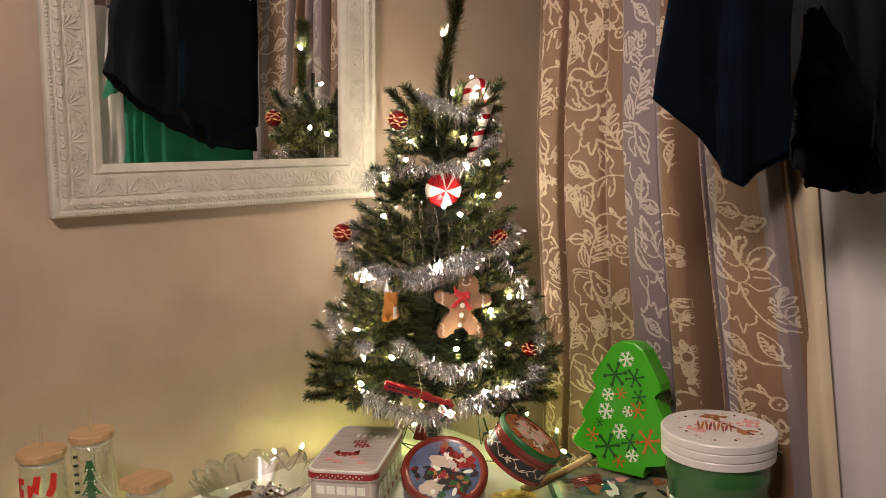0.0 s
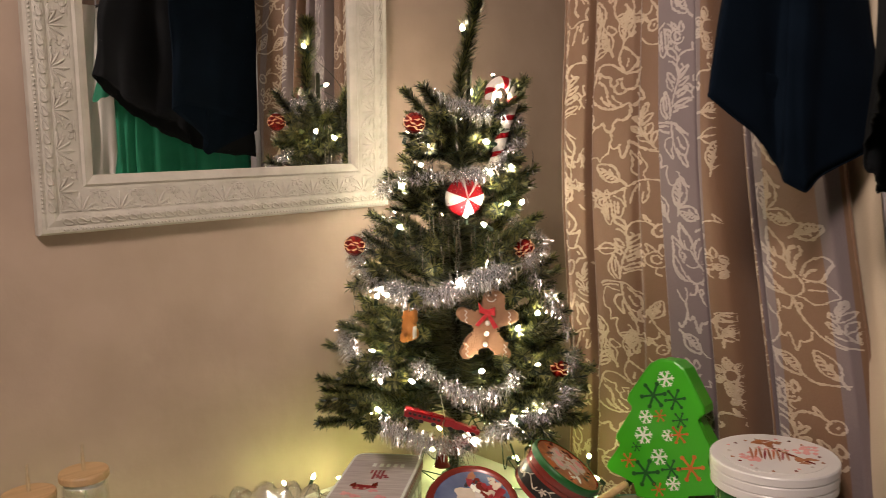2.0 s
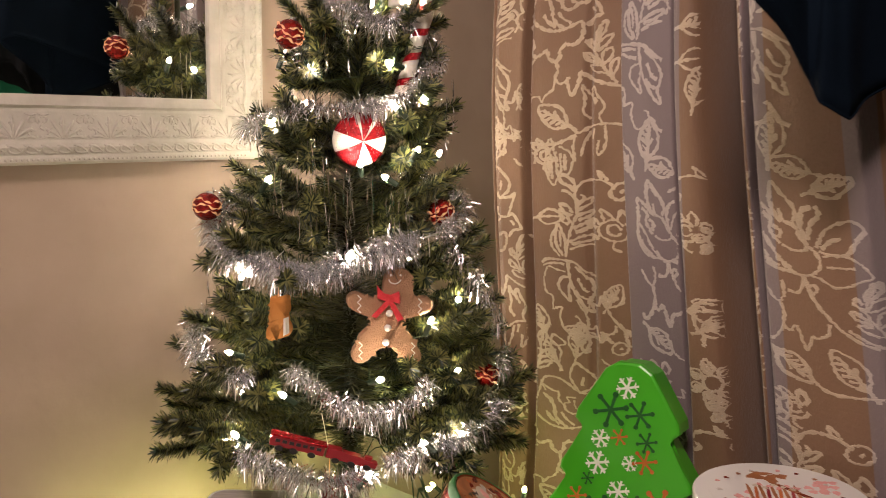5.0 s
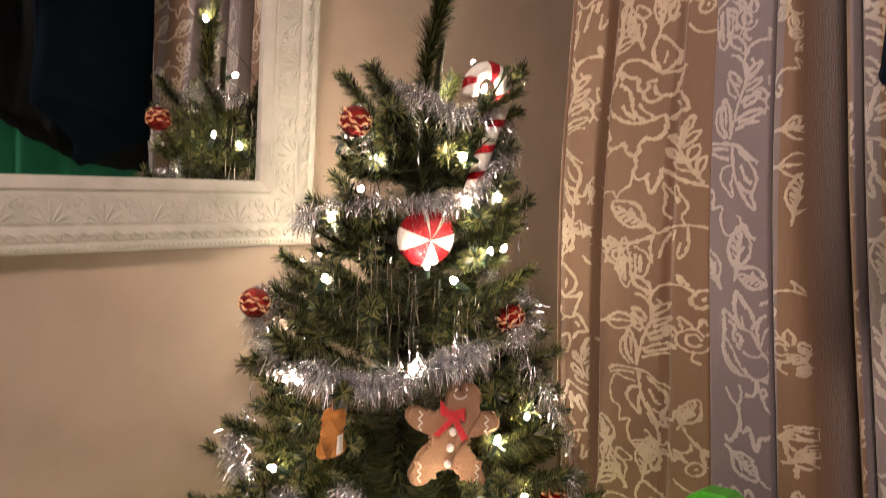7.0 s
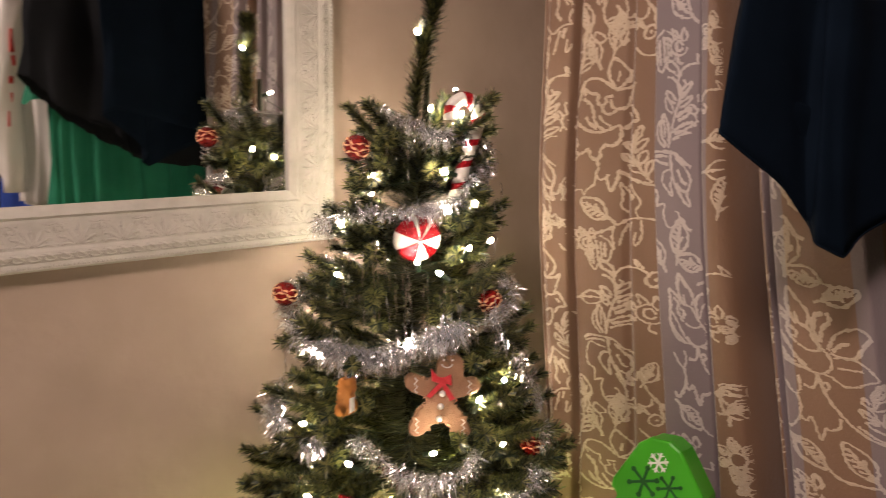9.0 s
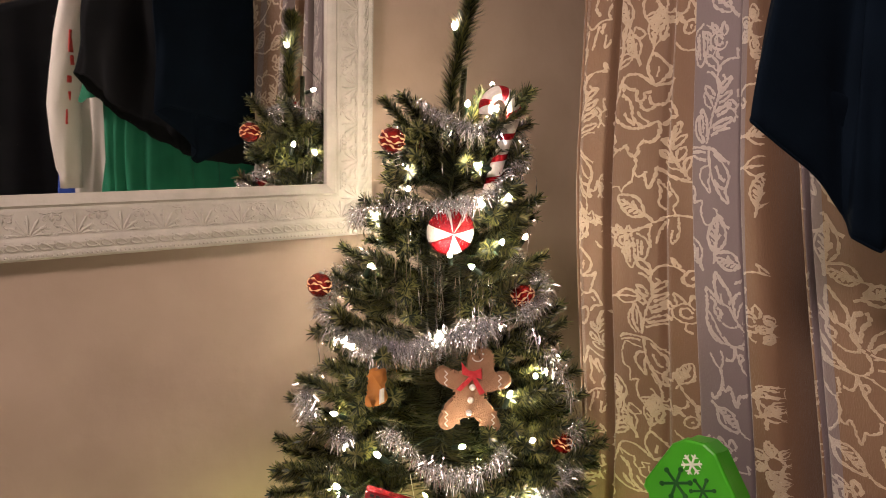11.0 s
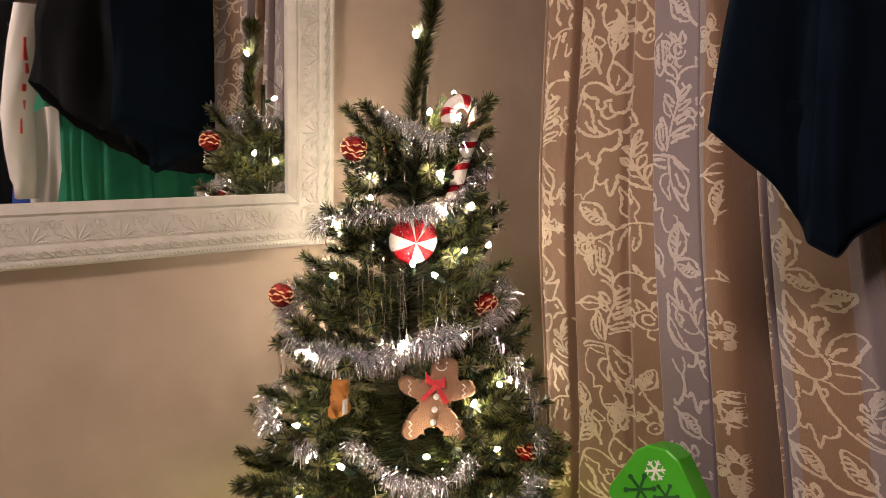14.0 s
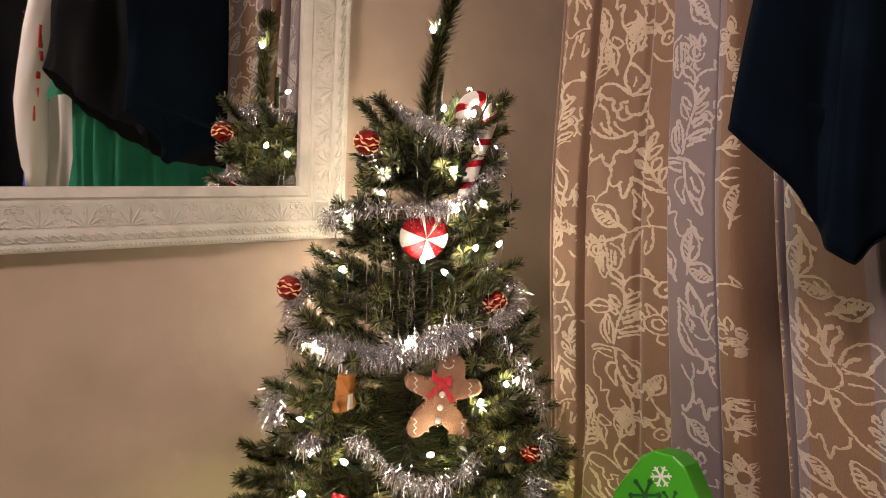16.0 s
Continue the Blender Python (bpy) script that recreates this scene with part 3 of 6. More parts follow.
SPRAY_BLOSSOM = [[(-35, -7), (-29, -2), (-17, -1), (-4, -2), (7, -4), (19, -13), (30, -19)], [(-33, -10), (-20, -6), (-5, -7)], [(-4, -16), (-16, -14), (-26, -11), (-31, -19), (-33, -30), (-30, -43), (-22, -49), (-22, -62), (-20, -65)], [(-1, -4), (0, -19), (4, -35), (11, -47), (18, -58), (27, -63), (23, -49), (27, -40), (27, -29), (18, -17), (7, -8)], [(-1, -22), (-10, -24), (-14, -34), (-8, -44), (1, -52), (-1, -38), (2, -29)]]
SPRAY_BLOSSOM_REST = [[(10, -22), (16, -34), (23, -39)], [(7, -38), (14, -45), (24, -48)], [(-19, -63), (-11, -62), (-13, -74), (-8, -88), (4, -88), (13, -81), (10, -72), (6, -70)], [(13, -81), (19, -88), (28, -92)]]
LEAF_PLAIN = [[(0, 0), (18, 14), (34, 14), (50, 2), (34, -8), (16, -10), (0, 0)], [(-16, -6), (0, 0), (24, 3), (42, 3)]]
ROSE = [[(8, 0), (3, 6), (-5, 4), (-6, -3), (1, -7), (9, -3)], [(11, 5), (1, 12), (-13, 6), (-16, -3), (-6, -12), (9, -12), (17, -3)], [(-13, 5), (-22, 12), (-30, 7), (-18, 1)], [(-9, 9), (-13, 23), (-3, 17), (1, 10)], [(4, 12), (9, 23), (16, 13), (13, 6)], [(-15, -6), (-18, -13)], [(1, -12), (-1, -21), (8, -26)]]
CURL_ROSE = [[(15, 1), (2, 7), (-14, 6), (-24, -1), (-28, -12), (-22, -20), (-17, -14), (-21, -10)], [(3, 7), (-1, 17), (5, 12), (10, 6)], [(15, 0), (12, -10), (19, -15), (28, -12), (33, -4), (28, 4), (19, 3), (15, -3)], [(22, -7), (26, -3)]]
FULL_PEONY = [[(-7, 13), (-13, 22), (-16, 33), (-14, 51), (-6, 41), (3, 30), (6, 20), (3, 14)], [(-6, 14), (-8, 26)], [(11, -4), (9, 14), (12, 25), (20, 29)], [(14, -2), (18, 13), (25, 21), (23, 30)], [(-7, 13), (-14, 20), (-23, 28), (-29, 32), (-29, 21), (-28, 10), (-30, -3), (-28, -17), (-21, -28), (-11, -33), (-2, -34)], [(-23, 21), (-16, 15), (-18, 6), (-14, -2), (-10, -8)], [(-28, 4), (-22, -3), (-16, -14), (-10, -25), (-2, -31)], [(-26, -14), (-19, -25), (-11, -30)], [(-14, 9), (-8, 4), (-10, -3)]]
FULL_PETALS = [[(-6, 14), (4, 10), (9, -1), (14, -8), (10, -13), (0, -13), (-7, -9)], [(-6, -25), (-2, -33), (8, -37), (19, -33), (23, -25), (20, -14), (14, -9)], [(21, -9), (28, 6), (38, 14), (50, 17), (59, 10), (52, -2), (44, -14), (31, -15), (23, -12)], [(25, -10), (33, -2), (42, 1)], [(25, -17), (38, -14), (52, -20), (62, -32), (52, -38), (44, -43), (33, -45), (22, -38), (13, -36)], [(28, -27), (50, -26)]]
FULL_CLOUD = [[(-28, -48), (-24, -54), (-19, -62), (-14, -65), (-10, -59), (-10, -51), (-11, -44)], [(-14, -65), (-11, -79), (-12, -89), (-7, -93), (-1, -88), (6, -111), (11, -97), (16, -97), (25, -91), (26, -81)], [(8, -37), (7, -46), (3, -54), (-6, -53)], [(9, -38), (14, -56), (22, -70), (34, -85), (47, -94), (62, -99)], [(-12, -89), (-19, -100), (-25, -105), (-28, -98)], [(13, -56), (19, -50), (16, -45), (11, -50)], [(6, -137), (19, -148), (34, -150), (62, -146)]]


REPEAT = 0.484
rng = random.Random(7)


def drawn(strokes, u, z, scale=1.0):
    return [[(u + scale * x / 1000, z + scale * y / 1000) for x, y in line] for line in strokes]


def stack(u, z, full):
    """One repeat of a column: flower, lobed leaf, bough with bell, roses, spray and single leaves."""
    out = []
    if full:
        for motif in (FULL_PEONY, FULL_PETALS, FULL_CLOUD):
            out += drawn(motif, u, z)
        out += m_leaf(u - 0.022, z - 0.115, 0.040, -0.75) + m_leaf(u + 0.052, z - 0.142, 0.044, 2.2)
        out += m_leaf(u + 0.022, z + 0.060, 0.038, 2.85) + m_leaf(u + 0.020, z + 0.042, 0.036, 0.35)
    else:
        for motif in (PEONY_OUTER, PEONY_INNER, CLOUD, BOUGH, SPRIG):
            out += drawn(motif, u, z)
        out += m_leaf(u - 0.016, z - 0.132, 0.046, 2.62)
        out += drawn(CURL_STEM, u - 0.060, z + 0.069)
        out += m_leaf(u + 0.040, z + 0.115, 0.036, -0.8) + m_leaf(u + 0.004, z + 0.100, 0.032, 2.9)
    out += drawn(BELL, u, z)
    if not full:
        out += drawn(FULL_CLOUD, u + 0.010, z - 0.300, 0.8) + drawn(ROSE, u - 0.048, z - 0.165, 0.8) + drawn(LEAF_PLAIN, u - 0.060, z - 0.240, 0.7)
        out += drawn(CURL_ROSE, u + 0.016, z + 0.095, 0.8) + m_leaf(u - 0.052, z - 0.385, 0.036, 1.9) + m_leaf(u + 0.022, z - 0.345, 0.034, 1.1)
    else:
        out += drawn(SPRIG, u + 0.042, z - 0.020, 0.9) + drawn(ROSE, u - 0.010, z - 0.172, 0.8)
    out += drawn(SPRAY_TOP + SPRAY_TOP_REST, u - 0.020, z - 0.289) + drawn(SPRAY_BLOSSOM + SPRAY_BLOSSOM_REST, u - 0.020, z - 0.289)
    out += drawn(ROSE, u + 0.032, z - 0.250) + drawn(CURL_ROSE, u + 0.018, z - 0.200)
    out += m_leaf(u - 0.014, z - 0.412, 0.046, 1.4) + m_leaf(u - 0.036, z - 0.425, 0.036, 2.0)
    return out


def fold_panel(u, z):
    """What shows on the narrow panel in the deep fold."""
    out = m_leaf(u - 0.016, z + 0.026, 0.038, 0.1) + m_leaf(u - 0.004, z - 0.052, 0.040, 1.35)
    out += drawn(LEAF_PLAIN, u - 0.020, z - 0.008, 0.8)
    out += drawn(CURL_ROSE, u - 0.006, z - 0.130) + drawn(ROSE, u - 0.020, z - 0.180, 0.9) + m_daisy(u + 0.010, z - 0.188, 0.021, 0.4)
    out += m_leaf(u - 0.012, z - 0.290, 0.034, 0.4) + drawn(LEAF_PLAIN, u - 0.022, z - 0.268) + drawn(SPRAY_BLOSSOM, u + 0.01, z - 0.252, 0.8)
    return out + m_daisy(u - 0.002, z - 0.345, 0.026, 0.9) + m_daisy(u + 0.012, z - 0.375, 0.020, 0.2) + drawn(CURL_ROSE, u - 0.002, z + 0.075, 0.9)


# columns: drawing, heart's distance from the corner, height of one flower, and the stretch of cloth that shows it
COLUMNS = [(lambda u, z: stack(u, z, False), 0.262, 1.108, 0.243, 0.290), (lambda u, z: stack(u, z, False), 0.362, 1.352, 0.292, 0.410),
           (lambda u, z: stack(u, z, True), 0.465, 1.110, 0.413, 0.490), (fold_panel, 0.522, 1.290, 0.494, 0.549),
           (lambda u, z: stack(u, z, False), 0.541, 1.371, 0.553, 0.581), (lambda u, z: stack(u, z, True), 0.614, 1.114, 0.584, 0.700)]
ev, ef = [], []
for drawing, cu, cz, lo, hi in COLUMNS:
    for tile in (-2, -1, 0, 1, 2):
        for line in drawing(cu, cz + tile * REPEAT):
            pts = smooth_line([(p[0], p[1], 0) for p in line], 5)
            fine = [pts[0]]
            for p, q in zip(pts, pts[1:]):
                steps = max(1, int((q - p).length / 0.0016))
                fine += [p.lerp(q, (k + 1) / steps) for k in range(steps)]
            # stitches run level, so upright lines are ragged at their edges
            pts = [p + Vector((rng.gauss(0, 0.00042), rng.gauss(0, 0.00025), 0)) for p in fine]
            w0 = 0.00138 * rng.uniform(0.7, 1.3)
            keep = [p for p in pts if max(lo, FU[0] + 0.003) < p.x < min(hi, FU[-1] - 0.003) and 0.07 < p.y < 2.14]
            if len(keep) < 2:
                continue
            start = len(ev)
            for i, p in enumerate(keep):
                d = keep[min(i + 1, len(keep) - 1)] - keep[max(i - 1, 0)]
                n = Vector((-d.y, d.x, 0)).normalized() if d.length > 1e-9 else Vector((1, 0, 0))
                w = w0 * rng.uniform(0.55, 1.45) * (1 + 0.35 * abs(n.x))
                for sg in (-1, 0, 1):
                    q = p + n * w * sg
                    ev.append((cloth_x(q.x, q.y) - (0.0014 if sg == 0 else 0.0008), -cloth_u(q.x, q.y), q.y))
            for i in range(len(keep) - 1):
                if (keep[i + 1] - keep[i]).length > 0.006:
                    continue
                k = start + 3 * i
                ef += [(k, k + 1, k + 4, k + 3), (k + 1, k + 2, k + 5, k + 4)]
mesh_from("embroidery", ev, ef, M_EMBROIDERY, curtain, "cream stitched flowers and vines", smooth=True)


# cream lining and pale blind beside the curtain
def lining_x(u, z):
    return -0.348 - 0.010 * math.exp(-((u - 0.712) / 0.016) ** 2) + 0.003 * math.sin(2.6 * z + 30 * u)


def drape_x(u, z):
    far = min(max((u - 0.80) / 0.06, 0), 1)
    return -0.334 + 0.22 * min(max(u - 0.745, 0), 0.10) + 0.8 * min(max(u - 0.845, 0), 0.15) - 0.004 * math.exp(-((u - 0.760) / 0.018) ** 2) + far * (0.010 * math.sin(u * 52) + 0.005 * math.sin(u * 23 + z)) + 0.003 * math.sin(3.1 * z + 20 * u)


lining = empty("curtain_lining", Matrix(), "cream lining cloth hanging beside the curtain", "curtain")
thicken(mesh_from("cloth", *cloth_sheet(list(np.linspace(0.674, 0.722, 40)), list(np.linspace(0.06, 2.15, 40)), lining_x, lambda u, z: u - 0.024 + 0.12 * max(falls(z), 0)), M_LINING, lining, smooth=True), 0.0012)
part("heading", box_bm((0.03, 0.07, 0.04), (-0.362, -0.700, 2.17), bevel=0.003), M_LINING, lining)
blind = empty("drape", Matrix(), "pale lilac-white drape hanging over the window", "curtain")
thicken(mesh_from("cloth", *cloth_sheet(list(np.linspace(0.716, 1.75, 220)), list(np.linspace(0.06, 2.15, 30)), drape_x, lambda u, z: u - 0.024 + 0.10 * max(falls(z), 0)), M_SHEER, blind, smooth=True), 0.001)
part("heading", box_bm((0.04, 0.74, 0.04), (-0.195, -1.35, 2.17), bevel=0.003), M_SHEER, blind)

# ---- clothes on the hanging rail ----
hang_rail = empty("clothes_rail", Matrix.Translation((-0.58, -1.2, 1.78)), "steel clothes rail hung from the ceiling", "clothes rail")
part("bar", tube([(0, 0.62, 0), (0, -1.1, 0)], 0.011, 16), M_METAL, hang_rail, smooth=True)
for yy in (0.30, -0.9):
    part("hanging_rod", tube([(0, yy, 0.0), (0, yy, 0.62)], 0.006, 10), M_METAL, hang_rail)


def loop_points(ctrl, n):
    pts = [Vector(c) for c in ctrl]
    m = len(pts)
    out = []
    for k in range(n):
        f = k / n * m
        i, t = int(f), f - int(f)
        p0, p1, p2, p3 = pts[(i - 1) % m], pts[i % m], pts[(i + 1) % m], pts[(i + 2) % m]
        c = 0.5 * (2 * p1 + (p2 - p0) * t + (2 * p0 - 5 * p1 + 4 * p2 - p3) * t * t + (3 * p1 - p0 - 3 * p2 + p3) * t ** 3)
        out.append(p1.lerp(p2, t).lerp(c, 0.25))
    return out


def garment(name, ctrl, shoulder, mat, label, category, folds=7, depth=0.010, seed=1, slope=0.35, top_scale=0.92, pucker=0.0, top_deep=0.22):
    """A garment on a hanger: a closed skirt of cloth from a hem loop (x, y, z) up to the shoulders."""
    hem = loop_points(ctrl, 120)
    cx = sum(p.x for p in hem) / len(hem)
    cy = sum(p.y for p in hem) / len(hem)
    thing = empty(name, Matrix.Translation((cx, cy, shoulder)), label, category, "clothes on the rail")
    rows = 36
    verts, faces = [], []
    for j in range(rows):
        t = j / (rows - 1)
        for k, p in enumerate(hem):
            top = Vector((cx + (p.x - cx) * top_scale, cy + (p.y - cy) * top_deep, shoulder - slope * abs(p.x - cx)))
            q = p.lerp(top, t)
            s = 6.283 * k / len(hem)
            amp = depth * (1 - t) ** 0.6 * (1 - math.exp(-t * 14) * 0.4)
            w = amp * (math.sin(folds * s + seed + 1.5 * t) + 0.5 * math.sin(folds * 1.7 * s + 2.1 * seed - 2 * t)) + 0.004 * math.sin(9 * t + 3 * s + seed)
            d = Vector((p.x - cx, (p.y - cy) * 1.6, 0)).normalized()
            q += d * (w + pucker * math.exp(-30 * t) * math.sin(31 * s + 2 * math.sin(5 * s)) + 0.6 * pucker * math.exp(-7 * t) * noise.noise(Vector((9 * s, 14 * t, seed))))
            q.z += pucker * math.exp(-40 * t) * (math.sin(23 * s) + 0.7 * math.sin(41 * s + 1))
            verts.append(q - Vector((cx, cy, shoulder)))
    n = len(hem)
    for j in range(rows - 1):
        for k in range(n):
            faces.append((j * n + k, j * n + (k + 1) % n, (j + 1) * n + (k + 1) % n, (j + 1) * n + k))
    thicken(mesh_from("cloth", verts, faces, mat, thing, smooth=True), 0.0016)
    part("hem", tube([verts[k] + Vector((0, 0, 0.001)) for k in list(range(n)) + [0]], 0.0014, 6), mat, thing, smooth=True)
    rim = [verts[5 * n + k] for k in range(n)]
    mid = sum(rim, Vector()) / n + Vector((0, 0, 0.004))
    mesh_from("inner_lining", rim + [mid], [(k, (k + 1) % n, n) for k in range(n)], mat, thing)
    half = max(abs(p.x - cx) for p in hem) * top_scale
    hook = [(0, 0, -0.02), (0, 0, 1.765 - shoulder), (0.012, 0, 1.788 - shoulder), (0, 0, 1.80 - shoulder), (-0.014, 0, 1.79 - shoulder)]
    hook = [(x + (-0.58 - cx), y, z) if i > 1 else (x, y, z) for i, (x, y, z) in enumerate(hook)]
    part("hanger_hook", tube(smooth_line(hook), 0.0018, 8), M_METAL, thing, "thin steel hanger hook")
    part("hanger_arm", tube([(-half, 0, -slope * half - 0.004), (0, 0, -0.004), (half, 0, -slope * half - 0.004)], 0.005, 8), M_BLACK_PRINT, thing)
    return thing, verts, n, Vector((cx, cy, shoulder))


navy, nv, nn, no = garment("navy_jacket", [(-0.619, -0.630, 1.322), (-0.574, -0.644, 1.287), (-0.5275, -0.656, 1.2485), (-0.531, -0.6660, 1.2312), (-0.515, -0.680, 1.2194), (-0.464, -0.690, 1.240), (-0.376, -0.708, 1.272), (-0.398, -0.690, 1.290), (-0.510, -0.636, 1.315), (-0.600, -0.620, 1.335)], 1.70, M_NAVY, "dark navy jersey jacket with a slanting hem, hanging on a hanger", "jacket", folds=5, depth=0.003, seed=2)
part("piping", tube(smooth_line([Vector(p) - no for p in [(-0.548, -0.632, 1.642), (-0.490, -0.633, 1.606), (-0.436, -0.634, 1.570)]]), 0.0024, 6), M_WHITE_CLOTH, navy, "thin white piping")
black, bv, bn, bo = garment("black_shirt", [(-0.699, -0.832, 1.389), (-0.650, -0.805, 1.338), (-0.597, -0.782, 1.304), (-0.552, -0.763, 1.288), (-0.526, -0.750, 1.242), (-0.480, -0.741, 1.220), (-0.356, -0.752, 1.206), (-0.352, -0.786, 1.208), (-0.455, -0.826, 1.224), (-0.550, -0.852, 1.262), (-0.606, -0.862, 1.302), (-0.662, -0.864, 1.345), (-0.700, -0.850, 1.390)], 1.66, M_BLACK, "black jersey shirt with a slanting hem, hanging on a hanger", "shirt", folds=6, depth=0.008, seed=4, slope=0.25, top_scale=0.80, pucker=0.0016, top_deep=0.6)
part("drawstring_tip", tube([(-0.020, -0.030, -0.205), (-0.0195, -0.0305, -0.222)], 0.0013, 6), M_METAL, black, "small shiny drawstring tip")
green, gv, gn, go = garment("green_dress", [(-0.612, -0.930, 1.02), (-0.560, -0.905, 1.00), (-0.400, -0.905, 1.00), (-0.275, -0.925, 1.00), (-0.270, -0.965, 1.00), (-0.440, -0.985, 1.00), (-0.560, -0.985, 1.00), (-0.612, -0.965, 1.02)], 1.58, M_GREEN_CLOTH, "bright green pleated cotton dress hanging on a hanger", "dress", folds=17, depth=0.011, seed=3)
bm = bmesh.new()
rings = []
for j in range(9):
    t = j / 8
    c = Vector((-0.60, -0.945, 1.50)).lerp(Vector((-0.642, -0.945, 1.345)), t) - go
    rings.append([bm.verts.new(c + Vector((0.026 * math.cos(a) * (1 + 0.15 * math.sin(3 * a + 4 * t)), 0.016 * math.sin(a), 0.014 * math.cos(a) + 0.003 * math.sin(5 * a + 3 * t)))) for a in np.linspace(0, 6.283, 29)[:-1]])
for a, b in zip(rings, rings[1:]):
    for k in range(28):
        bm.faces.new((a[k], a[(k + 1) % 28], b[(k + 1) % 28], b[k]))
part("sleeve", bm, M_GREEN_CLOTH, green, "short green sleeve", smooth=True)
white, wv, wn, wo = garment("white_sweatshirt", [(-0.630, -1.10, 1.100), (-0.605, -1.085, 1.09), (-0.55, -1.08, 1.09), (-0.48, -1.085, 1.09), (-0.44, -1.11, 1.09), (-0.50, -1.14, 1.09), (-0.58, -1.145, 1.09), (-0.628, -1.13, 1.10)], 1.58, M_WHITE_CLOTH, "white sweatshirt with red lettering down the sleeve, on a hanger", "sweatshirt", folds=6, depth=0.009, seed=6)
SLEEVE = [(-0.640, 1.560, 0.030), (-0.652, 1.480, 0.034), (-0.662, 1.400, 0.036), (-0.670, 1.320, 0.037), (-0.668, 1.240, 0.033), (-0.662, 1.175, 0.030), (-0.660, 1.160, 0.026), (-0.660, 1.130, 0.025)]
bm = bmesh.new()
rings = [[bm.verts.new(Vector((x + r * math.cos(a) * (1 + 0.05 * math.sin(3 * a + 40 * z)), -1.062 + 0.55 * r * math.sin(a) + 0.003 * math.sin(5 * a + 30 * z), z)) - wo) for a in np.linspace(0, 6.283, 33)[:-1]] for x, z, r in SLEEVE]
for a, b in zip(rings, rings[1:]):
    for k in range(32):
        bm.faces.new((a[k], a[(k + 1) % 32], b[(k + 1) % 32], b[k]))
bm.faces.new(rings[-1])
part("sleeve", bm, M_WHITE_CLOTH, white, smooth=True)
for k, (wide_, high_) in enumerate(((0.013, 0.050), (0.009, 0.022), (0.012, 0.016), (0.008, 0.030), (0.011, 0.034))):
    z = 1.462 - 0.042 * k
    part("red_print_bar", box_bm((wide_, 0.004, high_), Vector((-0.655 + 0.004 * (k % 2) - 0.003 * k, -1.0425 - 0.0004 * k, z)) - wo, Euler((0, 0.08 * (-1) ** k, -0.5)).to_matrix(), bevel=0.0015), M_RED_CLOTH, white, "red printed bar")
garment("blue_shirt", [(-0.64, -1.235, 1.06), (-0.58, -1.215, 1.05), (-0.50, -1.215, 1.05), (-0.44, -1.235, 1.05), (-0.50, -1.265, 1.05), (-0.60, -1.265, 1.06)], 1.56, M_BLUE_CLOTH, "blue cotton shirt hanging on a hanger", "shirt", folds=6, depth=0.006, seed=8)
garment("black_coat", [(-0.80, -1.42, 0.80), (-0.70, -1.37, 0.80), (-0.55, -1.36, 0.80), (-0.42, -1.38, 0.80), (-0.40, -1.44, 0.80), (-0.55, -1.48, 0.80), (-0.70, -1.48, 0.80)], 1.60, M_BLACK, "long black coat hanging on a hanger", "coat", folds=6, depth=0.008, seed=9)

# ---- table ----
TABLE = 0.735
table = empty("table", Matrix.Translation((-0.95, -0.40, 0)), "wooden side table in the corner of the room", "table")
part("tabletop", box_bm((1.04, 0.78, 0.024), (0, 0, TABLE - 0.0145), bevel=0.004), M_WOOD, table)
for sx in (-1, 1):
    for sy in (-1, 1):
        part("leg", box_bm((0.05, 0.05, TABLE - 0.0265), (sx * 0.47, sy * 0.34, (TABLE - 0.0265) / 2), bevel=0.004), M_WOOD, table)
cloth = empty("tablecloth", Matrix.Translation((-0.95, -0.40, TABLE)), "white cotton cloth spread over the table", "tablecloth")
cv, cf = [], []
gx, gy = np.linspace(-0.56, 0.56, 90), np.linspace(-0.43, 0.399, 70)
for y in gy:
    for x in gx:
        over = max(abs(x) - 0.524, (-y) - 0.394, 0)
        cv.append((min(max(x, -0.528), 0.528), max(y, -0.398), 0.0 - over * 5 + 0.0016 * noise.noise(Vector((x * 14, y * 14, 3))) if over else 0.0012 + 0.0012 * noise.noise(Vector((x * 14, y * 14, 3)))))
for j in range(len(gy) - 1):
    for i in range(len(gx) - 1):
        cf.append((j * 90 + i, j * 90 + i + 1, (j + 1) * 90 + i + 1, (j + 1) * 90 + i))
mesh_from("sheet", cv, cf, M_TABLECLOTH, cloth, smooth=True)


# ---- the Christmas tree ----
BASE, TIP = Vector((-0.563, -0.150, TABLE)), Vector((-0.549, -0.203, 1.490))
RIGHT, AWAY = Vector((0.740, -0.673, 0)), Vector((0.673, 0.740, 0))


def trunk_at(z):
    t = (z - BASE.z) / (TIP.z - BASE.z)
    return BASE.lerp(TIP, t) + RIGHT * 0.006 * math.sin(t * 9)


def heading(az):
    """az 0 points into the room, 90 along the wall to the curtain."""
    a = radians(az)
    return -AWAY * math.cos(a) + RIGHT * math.sin(a)


def front(az):
    """The branches towards the room are shorter."""
    return 1 - 0.26 * max(0.0, math.cos(radians(az))) ** 3


tree = empty("christmas_tree", Matrix.Translation(BASE), "small green artificial Christmas tree on a dark round stand", "christmas tree")
part("trunk", tube([trunk_at(z) - BASE for z in np.linspace(TABLE + 0.02, 1.40, 14)], [0.010 - 0.0005 * k for k in range(14)], 10), M_TWIG, tree, smooth=True)
part("stand", lathe([(0, 0), (0.030, 0), (0.032, 0.004), (0.028, 0.009), (0.015, 0.016), (0.012, 0.03), (0, 0.03)], 28), M_TWIG, tree, "round dark stand", smooth=True)
trng = random.Random(11)


